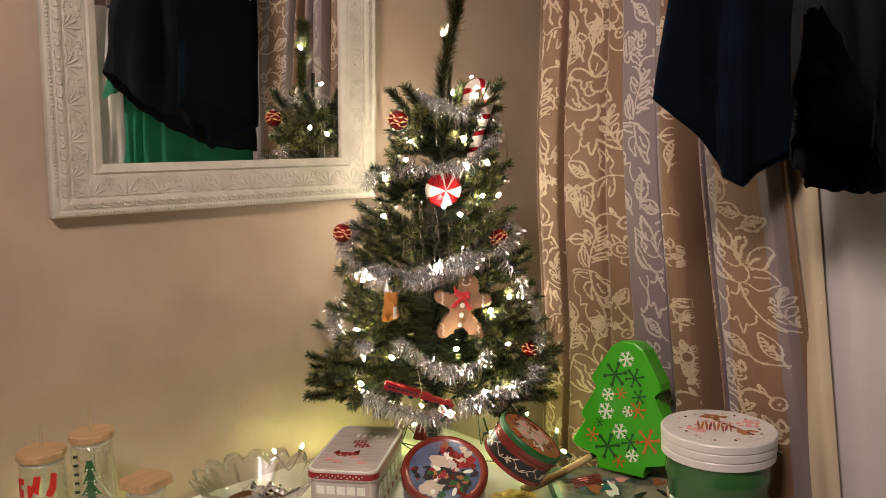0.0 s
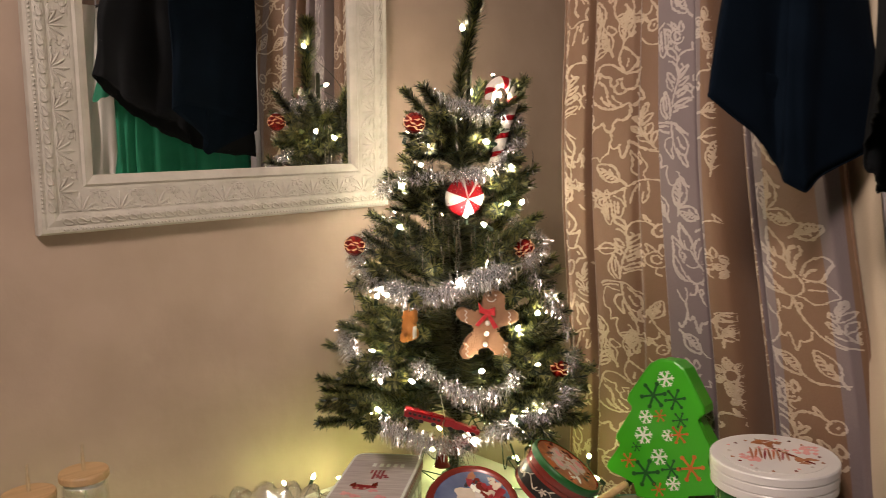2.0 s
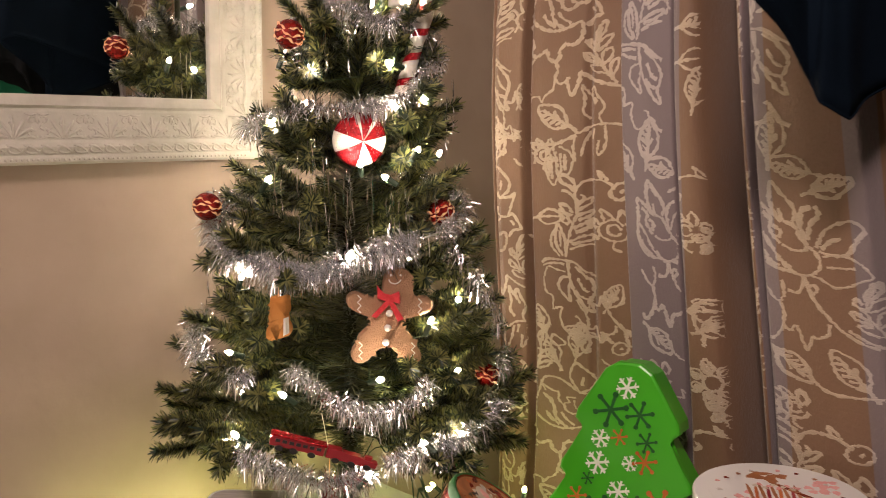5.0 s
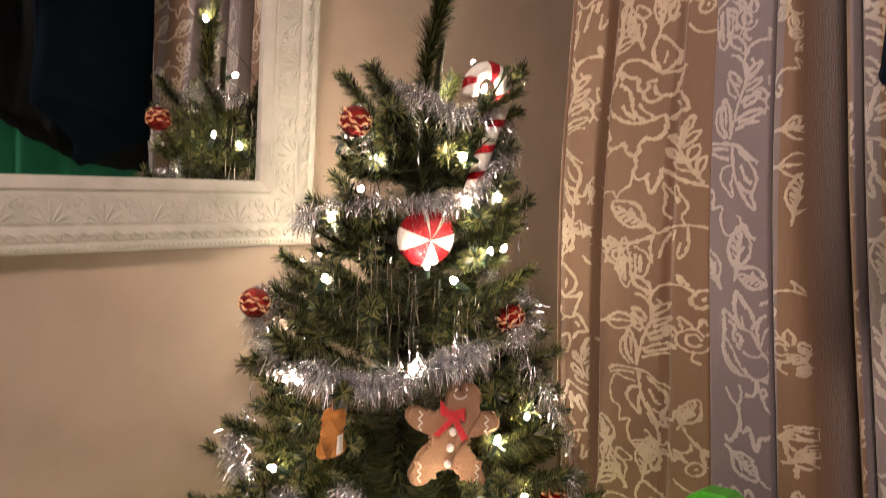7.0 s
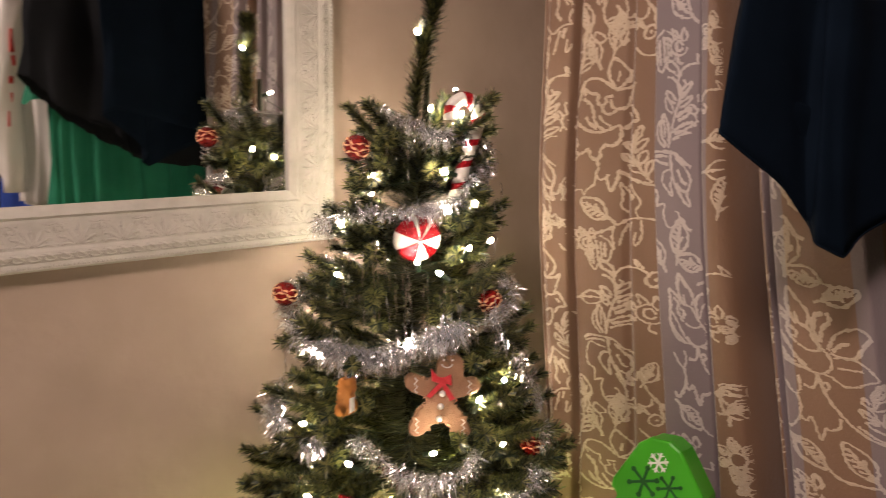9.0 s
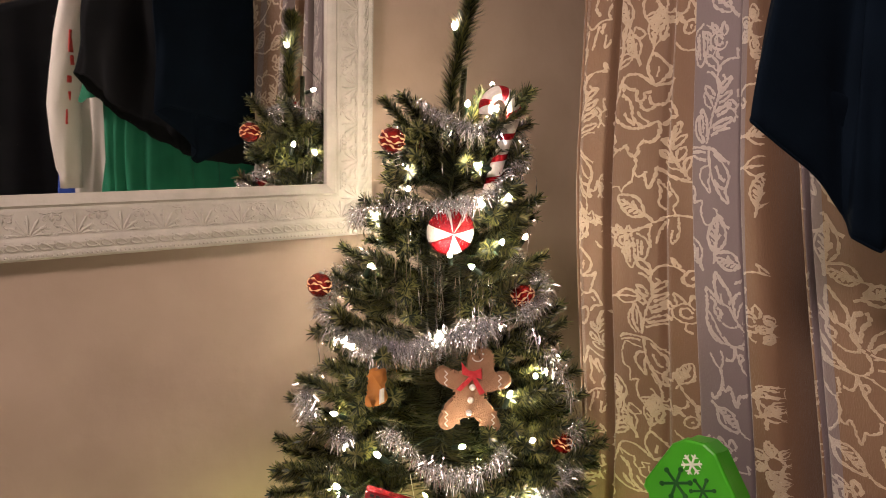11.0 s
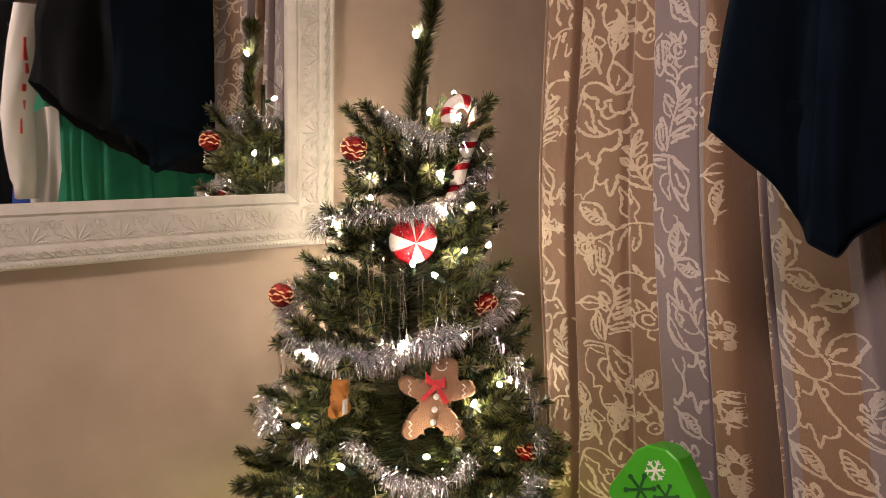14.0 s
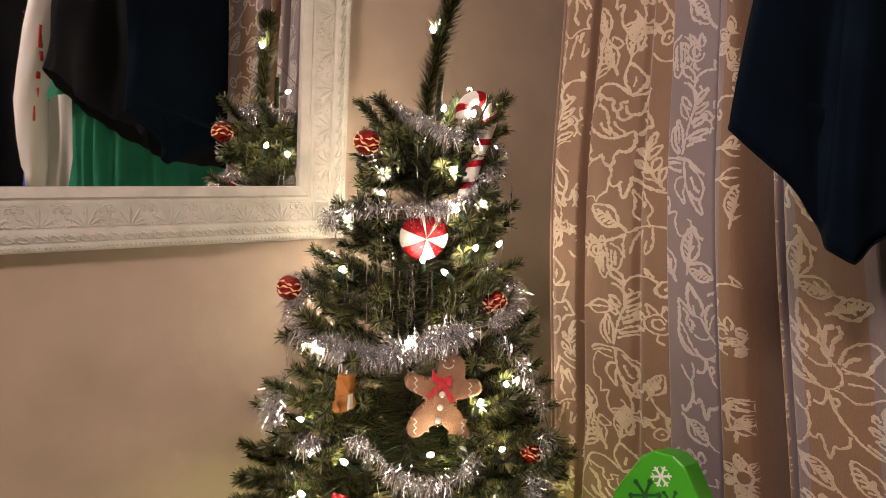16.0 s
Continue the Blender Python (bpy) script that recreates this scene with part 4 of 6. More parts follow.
# hollows in the foliage round the hanging ornaments: centre and width
HOLLOWS = [(Vector((-0.595, -0.232, 1.209)), 0.033), (Vector((-0.600, -0.272, 1.028)), 0.040), (Vector((-0.690, -0.214, 1.033)), 0.026), (Vector((-0.699, -0.240, 0.914)), 0.018), (Vector((-0.678, -0.261, 0.905)), 0.020), (Vector((-0.655, -0.283, 0.894)), 0.020),
           (Vector((-0.536, -0.262, 1.318)), 0.016), (Vector((-0.542, -0.256, 1.285)), 0.016), (Vector((-0.549, -0.250, 1.260)), 0.013), (Vector((-0.527, -0.266, 1.345)), 0.014), (Vector((-0.540, -0.252, 1.362)), 0.014), (Vector((-0.643, -0.184, 1.313)), 0.017), (Vector((-0.524, -0.281, 1.129)), 0.014), (Vector((-0.483, -0.312, 0.950)), 0.010)]
OUTWARD = Vector((-0.66, -0.72, 0.14)).normalized()


def in_hollow(p):
    for c, w in HOLLOWS:
        d = p + BASE - c
        along = d.dot(OUTWARD)
        if along > -0.006 and (d - OUTWARD * along).length < w:
            return True
    return False


def brush(points, length, density, lean=0.78, ragged=0.0, wide=0.00092, hollowed=True):
    """Needles round a wire: thin blades leaning towards the tip, returned as verts and faces."""
    v, f = [], []
    total = sum((b - a).length for a, b in zip(points, points[1:]))
    count = int(total * density)
    for i in range(count):
        s = (i + trng.random()) / count
        k = min(int(s * (len(points) - 1)), len(points) - 2)
        t = s * (len(points) - 1) - k
        p = points[k].lerp(points[k + 1], t)
        d = (points[k + 1] - points[k]).normalized()
        u = d.cross(Vector((trng.gauss(0, 1), trng.gauss(0, 1), trng.gauss(0, 1)))).normalized()
        ln = length * trng.uniform(0.62, 1.12) * (1 + ragged * math.sin(23 * s + 2.2 * math.atan2(u.y, u.x)))
        near_tip = 1.0 + 0.5 * max(0.0, (s - 0.88) / 0.12) * trng.random()
        way = (u + d * lean * near_tip * trng.uniform(0.55, 1.35)).normalized()
        side = way.cross(u if trng.random() < 0.5 else d).normalized() * wide * trng.uniform(0.7, 1.15)
        bend = Vector((trng.uniform(-1, 1), trng.uniform(-1, 1), trng.uniform(-1, 0.6))) * ln * 0.13
        mid, end = p + way * ln * 0.6 + bend * 0.25, p + way * ln + bend
        if hollowed and (in_hollow(mid) or in_hollow(end)):
            continue
        n = len(v)
        v += [p - side * 0.7, p + side * 0.7, mid + side, mid - side, end - side * 0.45, end + side * 0.45]
        f += [(n, n + 1, n + 2, n + 3), (n + 3, n + 2, n + 5, n + 4)]
    return v, f


def branch(z0, az, out, z1, twigs=2, needle=0.0142, density=7200):
    a = trunk_at(z0) - BASE
    h = heading(az)
    out *= front(az)
    out = min(out, (-0.012 - (trunk_at(z1).y)) / max(h.y, 0.05)) if h.y > 0.05 else out
    tip = trunk_at(z1) - BASE + h * out
    tip.z = z1 - BASE.z
    sag = 1 if z1 < 1.28 else 0.2
    mid = a.lerp(tip, 0.58) + Vector((0, 0, -0.014 * sag)) + Vector((-h.y, h.x, 0)) * trng.uniform(-0.012, 0.012)
    line = smooth_line([a, mid, tip], 5)
    v, f = brush(line[2:], needle, density)
    wires = [line]
    for k in range(twigs):
        s = 0.40 + 0.17 * k + trng.uniform(-0.05, 0.05)
        p = line[min(int(s * (len(line) - 1)), len(line) - 1)]
        sg = 1 if (k + int(az)) % 2 else -1
        spread = trng.uniform(0.55, 0.85)
        d = (h * math.cos(spread) + Vector((-h.y, h.x, 0)) * sg * math.sin(spread) + Vector((0, 0, trng.uniform(-0.10, 0.22)))).normalized()
        e = p + d * out * (0.50 - 0.08 * k)
        e.y = min(e.y, -0.012 - BASE.y)
        tl = smooth_line([p, p.lerp(e, 0.5) + Vector((0, 0, -0.004)), e], 3)
        tv, tf = brush(tl, needle * 0.94, density)
        n = len(v)
        v += tv
        f += [tuple(i + n for i in q) for q in tf]
        wires.append(tl)
    ob = mesh_from("branch", v, f, M_NEEDLE, tree)
    bm = bmesh.new()
    for w in wires:
        tube(w, 0.0013, 4, bm, cap=False)
    part("wire", bm, M_TWIG, ob)


# tiers: height at trunk, height at the tips, reach, branches, first angle
TIERS = [(0.872, 0.892, 0.196, 8, -84), (0.888, 0.915, 0.212, 9, -96), (0.905, 0.938, 0.205, 9, -78), (0.940, 0.984, 0.196, 9, -94), (0.975, 1.018, 0.176, 9, -72), (1.005, 1.045, 0.158, 8, -58),
         (1.055, 1.108, 0.166, 9, -92), (1.105, 1.140, 0.132, 8, -72), (1.140, 1.170, 0.128, 8, -90), (1.185, 1.215, 0.110, 8, -62), (1.215, 1.250, 0.116, 8, -92), (1.250, 1.300, 0.090, 8, -72), (1.265, 1.330, 0.078, 7, -50), (1.275, 1.362, 0.098, 7, -92)]
for z0, z1, reach, n, first in TIERS:
    for k in range(n):
        az = (first + 360 * k / n + trng.uniform(-9, 9) + 180) % 360 - 180
        # few branches point straight into the room
        if abs(az) < 46:
            az = math.copysign(40 + 0.5 * abs(az), az)
        branch(z0 + trng.uniform(-0.008, 0.008), az, reach * (1.03 if reach > 0.19 else 0.98) * trng.uniform(0.92, 1.04), z1 + trng.uniform(-0.012, 0.012), 2)
LEAD = [(0.000, 1.27), (-0.002, 1.33), (-0.003, 1.375), (0.002, 1.405), (0.006, 1.43), (0.013, 1.455), (0.016, 1.477), (0.017, 1.487)]


def lean(z):
    """The leader stands a little out of line with the trunk."""
    return Vector((-0.020, -0.006, 0)) * min(max((z - 1.28) / 0.07, 0), 1)


lead = smooth_line([trunk_at(z) + lean(z) - BASE + RIGHT * x for x, z in LEAD], 4)
v, f = brush(lead, 0.0205, 10000, lean=0.72, ragged=0.25)
n = len(v)
v2, f2 = brush(lead[-7:], 0.0200, 11000, lean=0.95)
mesh_from("leader", v + v2, f + [tuple(i + n for i in q) for q in f2], M_NEEDLE, tree)
core = [trunk_at(z) - BASE for z in np.linspace(0.86, 1.30, 12)]
v, f = brush(core, 0.055, 11000, lean=0.3)
mesh_from("inner_needles", v, f, M_NEEDLE, tree)
# a small branch across the neck of the candy cane
for at, tip in (((-0.580, -0.235, 1.318), (-0.533, -0.292, 1.347)),):
    line = smooth_line([Vector(at) - BASE, Vector(at).lerp(Vector(tip), 0.6) - BASE + Vector((0, 0, -0.004)), Vector(tip) - BASE], 4)
    v, f = brush(line[3:], 0.0100, 6000, hollowed=False)
    part("wire", tube(line, 0.0012, 4), M_TWIG, mesh_from("branch", v, f, M_NEEDLE, tree))
# two long low branches that reach out over the leaning tin
for z0, tip in ((0.890, (-0.488, -0.362, 0.884)), (0.878, (-0.536, -0.340, 0.862))):
    line = smooth_line([trunk_at(z0) - BASE, trunk_at(z0).lerp(Vector(tip), 0.55) - BASE + Vector((0, 0, 0.006)), Vector(tip) - BASE], 5)
    v, f = brush(line[3:], 0.0150, 6800)
    part("wire", tube(line, 0.0013, 4), M_TWIG, mesh_from("branch", v, f, M_NEEDLE, tree))
v, f = brush([trunk_at(z) - BASE for z in np.linspace(0.765, 0.89, 6)], 0.024, 9000, lean=0.5)
mesh_from("lower_needles", v, f, M_NEEDLE, tree)


def cone(z):
    """How far the foliage reaches at height z."""
    return float(np.interp(z, [0.82, 0.88, 0.985, 1.09, 1.20, 1.30, 1.36, 1.41, 1.49], [0.18, 0.205, 0.182, 0.150, 0.118, 0.092, 0.060, 0.020, 0.014]))


def on_tree(az, z, k=1.0):
    p = trunk_at(z) + heading(az) * cone(z) * front(az) * k + (lean(z) if z > 1.40 else Vector())
    p.y = min(p.y, -0.012)
    return p


# ---- tinsel garlands ----
def tinsel(name, points, strand, density, label, droop=0.4, width=0.00038, patchy=0.5):
    """Loose, sparkling strands round a thread, in thicker and thinner stretches."""
    thing = empty(name, Matrix.Translation(points[0]), label, "tinsel", "tinsel on the tree")
    v, f = [], []
    o = points[0]
    pts = [p - o for p in points]
    total = sum((b - a).length for a, b in zip(pts, pts[1:]))
    phase = trng.uniform(0, 50)
    for i in range(int(total * density * 1.6)):
        s = trng.random() * (len(pts) - 1)
        k = min(int(s), len(pts) - 2)
        p = pts[k].lerp(pts[k + 1], s - k)
        full = 0.5 + 0.9 * noise.noise(Vector((phase, s * total / len(pts) * 32, 0.3)))
        if full < patchy * trng.random():
            continue
        d = (pts[k + 1] - pts[k]).normalized()
        u = d.cross(Vector((trng.gauss(0, 1), trng.gauss(0, 1), trng.gauss(0, 1)))).normalized()
        ln = strand * trng.uniform(0.55, 1.3) * (0.75 + 0.5 * min(max(full, 0), 1))
        way = (u + d * trng.uniform(-0.7, 0.7)).normalized()
        side = way.cross(Vector((trng.uniform(-1, 1), trng.uniform(-1, 1), trng.uniform(-1, 1)))).normalized() * width
        p = p + Vector((trng.gauss(0, 1), trng.gauss(0, 1), trng.gauss(0, 1))) * 0.0022
        m = p + way * ln * 0.55
        e = p + way * ln + Vector((0, 0, -ln * droop * trng.uniform(0.2, 1.3)))
        n = len(v)
        v += [p - side, p + side, m + side, m - side, e + side * 0.6, e - side * 0.6]
        f += [(n, n + 1, n + 2, n + 3), (n + 3, n + 2, n + 4, n + 5)]
    mesh_from("fringe", v, f, M_TINSEL, thing)
    part("core", tube(pts, 0.0007, 5), M_TINSEL, thing)


def swag(rows, k=1.0, per=8):
    return smooth_line([on_tree(az, z, kk * k) for az, z, kk in rows], per)


tinsel("tinsel_garland", swag([(-120, 1.165, 0.95), (-86, 1.124, 1.06), (-53, 1.092, 1.0), (-31, 1.079, 1.0), (-13, 1.077, 1.0), (11, 1.093, 1.0), (32, 1.105, 1.0), (53, 1.115, 0.98), (90, 1.135, 0.9), (130, 1.16, 0.9), (175, 1.18, 0.9)]), 0.016, 8500, "thick silver tinsel garland looped round the tree", patchy=0.35)
tinsel("tinsel_garland", swag([(-130, 1.25, 0.9), (-86, 1.219, 1.02), (-54, 1.234, 1.0), (-26, 1.238, 0.98), (5, 1.240, 0.95), (29, 1.246, 0.95), (60, 1.28, 0.9), (90, 1.30, 0.9)]), 0.011, 5200, "thin silver tinsel garland looped round the tree", width=0.0004)
tinsel("tinsel_garland", swag([(-165, 1.338, 0.85), (-135, 1.345, 0.9), (-105, 1.352, 0.9), (-75, 1.352, 0.8), (-41, 1.346, 0.9), (-8, 1.336, 0.97), (19, 1.323, 0.97), (39, 1.327, 0.95), (85, 1.31, 0.9), (125, 1.30, 0.9), (170, 1.31, 0.9)]), 0.011, 5000, "thin silver tinsel garland near the treetop", width=0.0004)
tinsel("tinsel_garland", swag([(-84, 1.020, 0.92), (-70, 1.004, 1.0), (-58, 0.990, 1.02), (-47, 0.976, 1.0), (-41, 0.966, 0.9)]), 0.015, 6800, "thick silver tinsel garland draped across the lower branches")
tinsel("tinsel_garland", swag([(-30, 0.974, 0.75), (-20, 0.966, 0.84), (-10, 0.956, 0.94), (-3, 0.946, 1.0), (8, 0.938, 1.02), (20, 0.942, 1.02), (28, 0.950, 0.98), (36, 0.962, 0.85)]), 0.0135, 6400, "thick silver tinsel garland hanging below the gingerbread ornament", droop=0.6)
tinsel("tinsel_garland", swag([(-62, 0.918, 0.8), (-42, 0.900, 0.95), (-28, 0.886, 0.98), (-14, 0.872, 1.0), (0, 0.866, 0.96), (10, 0.868, 0.85)]), 0.016, 6600, "thick silver tinsel garland along the lowest branches")
tinsel("tinsel_garland", swag([(16, 0.876, 0.85), (26, 0.892, 0.98), (38, 0.905, 1.02), (50, 0.915, 1.0), (62, 0.93, 0.95), (80, 0.95, 0.9)]), 0.016, 6400, "thick silver tinsel garland along the lowest branches")
tinsel("tinsel_garland", swag([(50, 1.100, 1.02), (58, 1.06, 1.05), (62, 1.02, 1.05), (64, 0.985, 1.04), (60, 0.955, 1.0)]), 0.011, 2200, "thin silver tinsel hanging down the side of the tree", droop=1.2, width=0.0004)

# hanging icicle strips
ir = random.Random(5)
for az, z, ln in [(-112, 1.310, 0.11), (-136, 1.322, 0.13), (-142, 1.318, 0.12), (-158, 1.30, 0.10), (-172, 1.29, 0.10), (-29, 1.206, 0.10), (-26, 1.208, 0.12), (-31, 1.196, 0.08), (-2, 1.178, 0.10), (-1, 1.178, 0.08), (1, 1.16, 0.07), (32, 1.160, 0.07), (25, 1.156, 0.06), (-86, 1.10, 0.07), (-80, 1.09, 0.06), (-8, 1.17, 0.09), (-16, 1.19, 0.10), (12, 1.17, 0.09), (20, 1.15, 0.07), (-40, 1.18, 0.07), (74, 1.10, 0.10), (66, 1.08, 0.10), (-70, 1.13, 0.08), (-88, 1.25, 0.07), (-84, 1.24, 0.06), (62, 1.297, 0.08), (70, 1.27, 0.07), (58, 1.25, 0.06), (-15, 1.32, 0.07), (-40, 1.33, 0.06), (54, 1.088, 0.06), (-60, 1.02, 0.05), (10, 1.33, 0.06), (-130, 1.33, 0.13), (-118, 1.32, 0.12), (45, 1.15, 0.06)]:
    o = on_tree(az, z, 1.03)
    strip = empty("icicle_strip", Matrix.Translation(o), "thin silver icicle strip hanging from a branch", "tinsel", "icicle strips on the tree")
    bm = bmesh.new()
    for q in range(ir.choice((1, 2, 2, 3))):
        lead_x, reach = ir.uniform(-0.006, 0.006), ir.uniform(0.6, 1.25)
        pts = [Vector((lead_x + ir.uniform(-0.0012, 0.0012) + 0.004 * t * t * math.sin(2 * q), ir.uniform(-0.0015, 0.0015), -reach * ln * t)) for t in np.linspace(0, 1, 9)]
        prev = None
        for i, p in enumerate(pts):
            a = 0.9 * i + q
            s = Vector((math.cos(a), math.sin(a), 0)) * 0.00050
            pair = (bm.verts.new(p - s), bm.verts.new(p + s))
            if prev:
                bm.faces.new((prev[0], prev[1], pair[1], pair[0]))
            prev = pair
    part("strip", bm, M_TINSEL, strip)


# ---- fairy lights ----
def bulb_mesh(mat, length=0.0098, r=0.0033):
    me = bpy.data.meshes.new("bulb")
    bm = lathe([(0, -0.5 * length), (r * 0.8, -0.45 * length), (r, -0.1 * length), (r * 0.85, 0.2 * length), (r * 0.3, 0.45 * length), (0, 0.55 * length)], 8)
    bm.to_mesh(me)
    bm.free()
    me.materials.append(mat)
    me.shade_smooth()
    return me


BULB, BULB_LOW = bulb_mesh(M_BULB, 0.0088, 0.0028), bulb_mesh(M_BULB_LOW, 0.010, 0.0028)
socket_bm = lathe([(0, 0), (0.0026, 0), (0.003, 0.002), (0.003, 0.012), (0.002, 0.014), (0, 0.014)], 8)
SOCKET = bpy.data.meshes.new("socket")
socket_bm.to_mesh(SOCKET)
socket_bm.free()
SOCKET.materials.append(M_WIRE)


def light_string(name, spots, mesh, label):
    thing = empty(name, Matrix.Translation(spots[0]), label, "fairy lights")
    o = spots[0]
    r = random.Random(3)
    line = []
    for k, p in enumerate(spots):
        b = new("bulb", mesh)
        b.parent = thing
        way = Euler((r.uniform(-1.2, 1.2), r.uniform(-1.2, 1.2), r.uniform(0, 6)))
        b.matrix_local = Matrix.Translation(p - o) @ way.to_matrix().to_4x4()
        s = new("socket", SOCKET)
        s.parent = b
        s.matrix_local = Matrix.Translation((0, 0, -0.017))
        line.append(p - o + way.to_matrix() @ Vector((0, 0, -0.017)))
    return thing, line


# angle about the trunk, height, reach against the foliage
BULBS = [(-46, 1.446, 0.25), (45, 1.349, 1.0), (23, 1.284, 0.95), (47, 1.249, 0.97), (27, 1.240, 0.97), (41, 1.196, 0.97), (-41, 1.279, 0.93), (-56, 1.225, 0.95), (-86, 1.217, 0.98), (-47, 1.169, 0.96), (22, 1.169, 0.95), (6, 1.183, 0.98), (2, 1.093, 1.06), (-47, 1.073, 0.95), (-86, 1.056, 0.74),
         (40, 1.021, 0.88), (53, 1.040, 0.93), (13, 0.970, 1.0), (-27, 0.956, 0.95), (-53, 0.991, 0.9), (-42, 0.915, 0.97), (-59, 0.940, 0.72), (45, 0.969, 0.93), (41, 0.906, 0.97), (8, 0.871, 0.95), (27, 0.905, 1.0)]
# The last five, on the far side, are added to brighten the wall.
REAR_BULBS = [(-120, 1.29, 0.95), (-142, 1.25, 0.95), (-160, 1.33, 0.95), (-150, 1.20, 0.95), (-125, 1.18, 0.95), (165, 1.27, 0.95), (140, 1.22, 0.95), (-170, 1.12, 0.95), (175, 1.36, 0.9), (-132, 1.08, 0.95), (150, 1.05, 0.95), (-150, 0.95, 0.9), (130, 0.95, 0.9), (-100, 1.30, 0.95), (104, 1.30, 0.9), (112, 1.19, 0.9), (115, 1.09, 0.9), (102, 1.38, 0.8), (120, 1.00, 0.9)]
fairy, line = light_string("tree_lights", [on_tree(a, z, k) for a, z, k in BULBS + REAR_BULBS], BULB, "string of lit warm white fairy lights wound round the tree")
order = sorted(range(len(BULBS + REAR_BULBS)), key=lambda i: (round((BULBS + REAR_BULBS)[i][1] / 0.09), (BULBS + REAR_BULBS)[i][0]))
bm = bmesh.new()
for a, b in zip(order, order[1:]):
    p, q = line[a], line[b]
    mid = (p + q) / 2
    c = trunk_at(min(max((mid + fairy.location).z, 0.8), 1.45)) - fairy.location
    mid = c + (mid - c).normalized() * max((p - c).length, (q - c).length) * 0.5 if (mid - c).length > 1e-4 else mid
    tube(smooth_line([p, mid, q], 5), 0.0005, 4, bm, cap=False)
part("cable", bm, M_WIRE, fairy, "thin dark green cable")

# Many are added for the wall's glow, the last four past the table's end.
LOW = [(-0.800, -0.045, 0.790), (-0.745, -0.040, 0.782), (-0.690, -0.030, 0.760), (-0.575, -0.055, 0.757), (-0.500, -0.06, 0.80), (-0.455, -0.170, 0.835), (-0.452, -0.340, 0.812), (-0.42, -0.25, 0.78), (-0.985, -0.060, 0.755), (-1.112, -0.034, 0.768), (-1.150, -0.030, 0.760), (-0.60, -0.12, 0.78), (-0.53, -0.075, 0.775), (-0.655, -0.05, 0.765), (-0.47, -0.165, 0.87), (-0.445, -0.225, 0.805), (-0.475, -0.13, 0.93), (-0.462, -0.20, 0.775), (-0.44, -0.345, 0.775), (-0.452, -0.050, 0.905), (-0.425, -0.095, 0.845), (-0.462, -0.035, 0.965), (-0.40, -0.06, 0.80), (-0.231, -0.030, 0.691), (-0.178, -0.030, 0.702), (-0.294, -0.050, 0.682), (-0.185, -0.060, 0.656)]
low, line = light_string("table_lights", [Vector(p) for p in LOW], BULB_LOW, "string of lit yellow fairy lights along the table, with added bulbs past its end")
bm = bmesh.new()
rest, chain = sorted(line, key=lambda p: p.x), []
chain.append(rest.pop(0))
while rest:
    rest.sort(key=lambda p: (p - chain[-1]).length)
    chain.append(rest.pop(0))
for p, q in zip(chain, chain[1:]):
    mid = (p + q) / 2
    mid.z = max(min(p.z, q.z) - 0.018, TABLE + 0.004 - LOW[0][2]) if min(p.z, q.z) + LOW[0][2] > TABLE else min(p.z, q.z) - 0.018
    tube(smooth_line([p, mid, q], 6), 0.0010, 5, bm, cap=False)
tube(smooth_line([Vector(p) - Vector(LOW[0]) for p in [(-0.56, -0.28, 0.845), (-0.555, -0.29, 0.815), (-0.54, -0.30, 0.79), (-0.525, -0.30, 0.765), (-0.50, -0.28, 0.745)]]), 0.0016, 6, bm)
part("cable", bm, M_WIRE, low, "dark green cable")


# ---- ornaments on the tree ----
def facing(at, turn=0.0, roll=0.0):
    """Local x runs along the picture wall's right, y away from the room, z up; turn and roll in degrees."""
    m = Matrix((RIGHT, AWAY, Vector((0, 0, 1)))).transposed().to_4x4()
    return Matrix.Translation(at) @ m @ pose(0, 0, 0, 0, roll, turn)


def coil(a, b, r, turns, wire, bm=None):
    a, b = Vector(a), Vector(b)
    d = (b - a).normalized()
    u = d.cross(Vector((0.2, 0.9, 0.1))).normalized()
    w = d.cross(u)
    n = turns * 10
    return tube([a.lerp(b, k / n) + (u * math.cos(6.283 * k / 10) + w * math.sin(6.283 * k / 10)) * r for k in range(n + 1)], wire, 5, bm)


def bauble(at, r, turn, tilt, spring, label):
    thing = empty("bauble", facing(at, turn, tilt), label, "bauble", "red baubles on the tree")
    bm = bmesh.new()
    bmesh.ops.create_uvsphere(bm, u_segments=28, v_segments=18, radius=r)
    part("ball", bm, M_RED_BAUBLE, thing, smooth=True)
    for k, h in enumerate((-0.35, 0.05, 0.42)):
        rr = r * math.sqrt(1 - h * h)
        pts = [(rr * 1.01 * math.cos(a), rr * 1.01 * math.sin(a), r * h + 0.0016 * math.sin(4 * a + 2 * k + turn) + 0.0007 * math.sin(11 * a + k)) for a in np.linspace(0, 6.283, 60)]
        part("glitter_band", tube(pts, [0.0008 + 0.0006 * math.sin(0.9 * q + 3 * k + turn) for q in range(60)], 5, cap=False), M_GOLD_GLITTER, thing, "gold glitter band")
    part("cap", lathe([(0, r * 0.93), (r * 0.22, r * 0.93), (r * 0.22, r * 1.10), (0, r * 1.10)], 12), M_METAL, thing)
    part("hook", coil((0, 0, r * 1.05), spring, 0.0058, 7, 0.0007), M_TINSEL, thing, "curled silver wire hook", smooth=True)


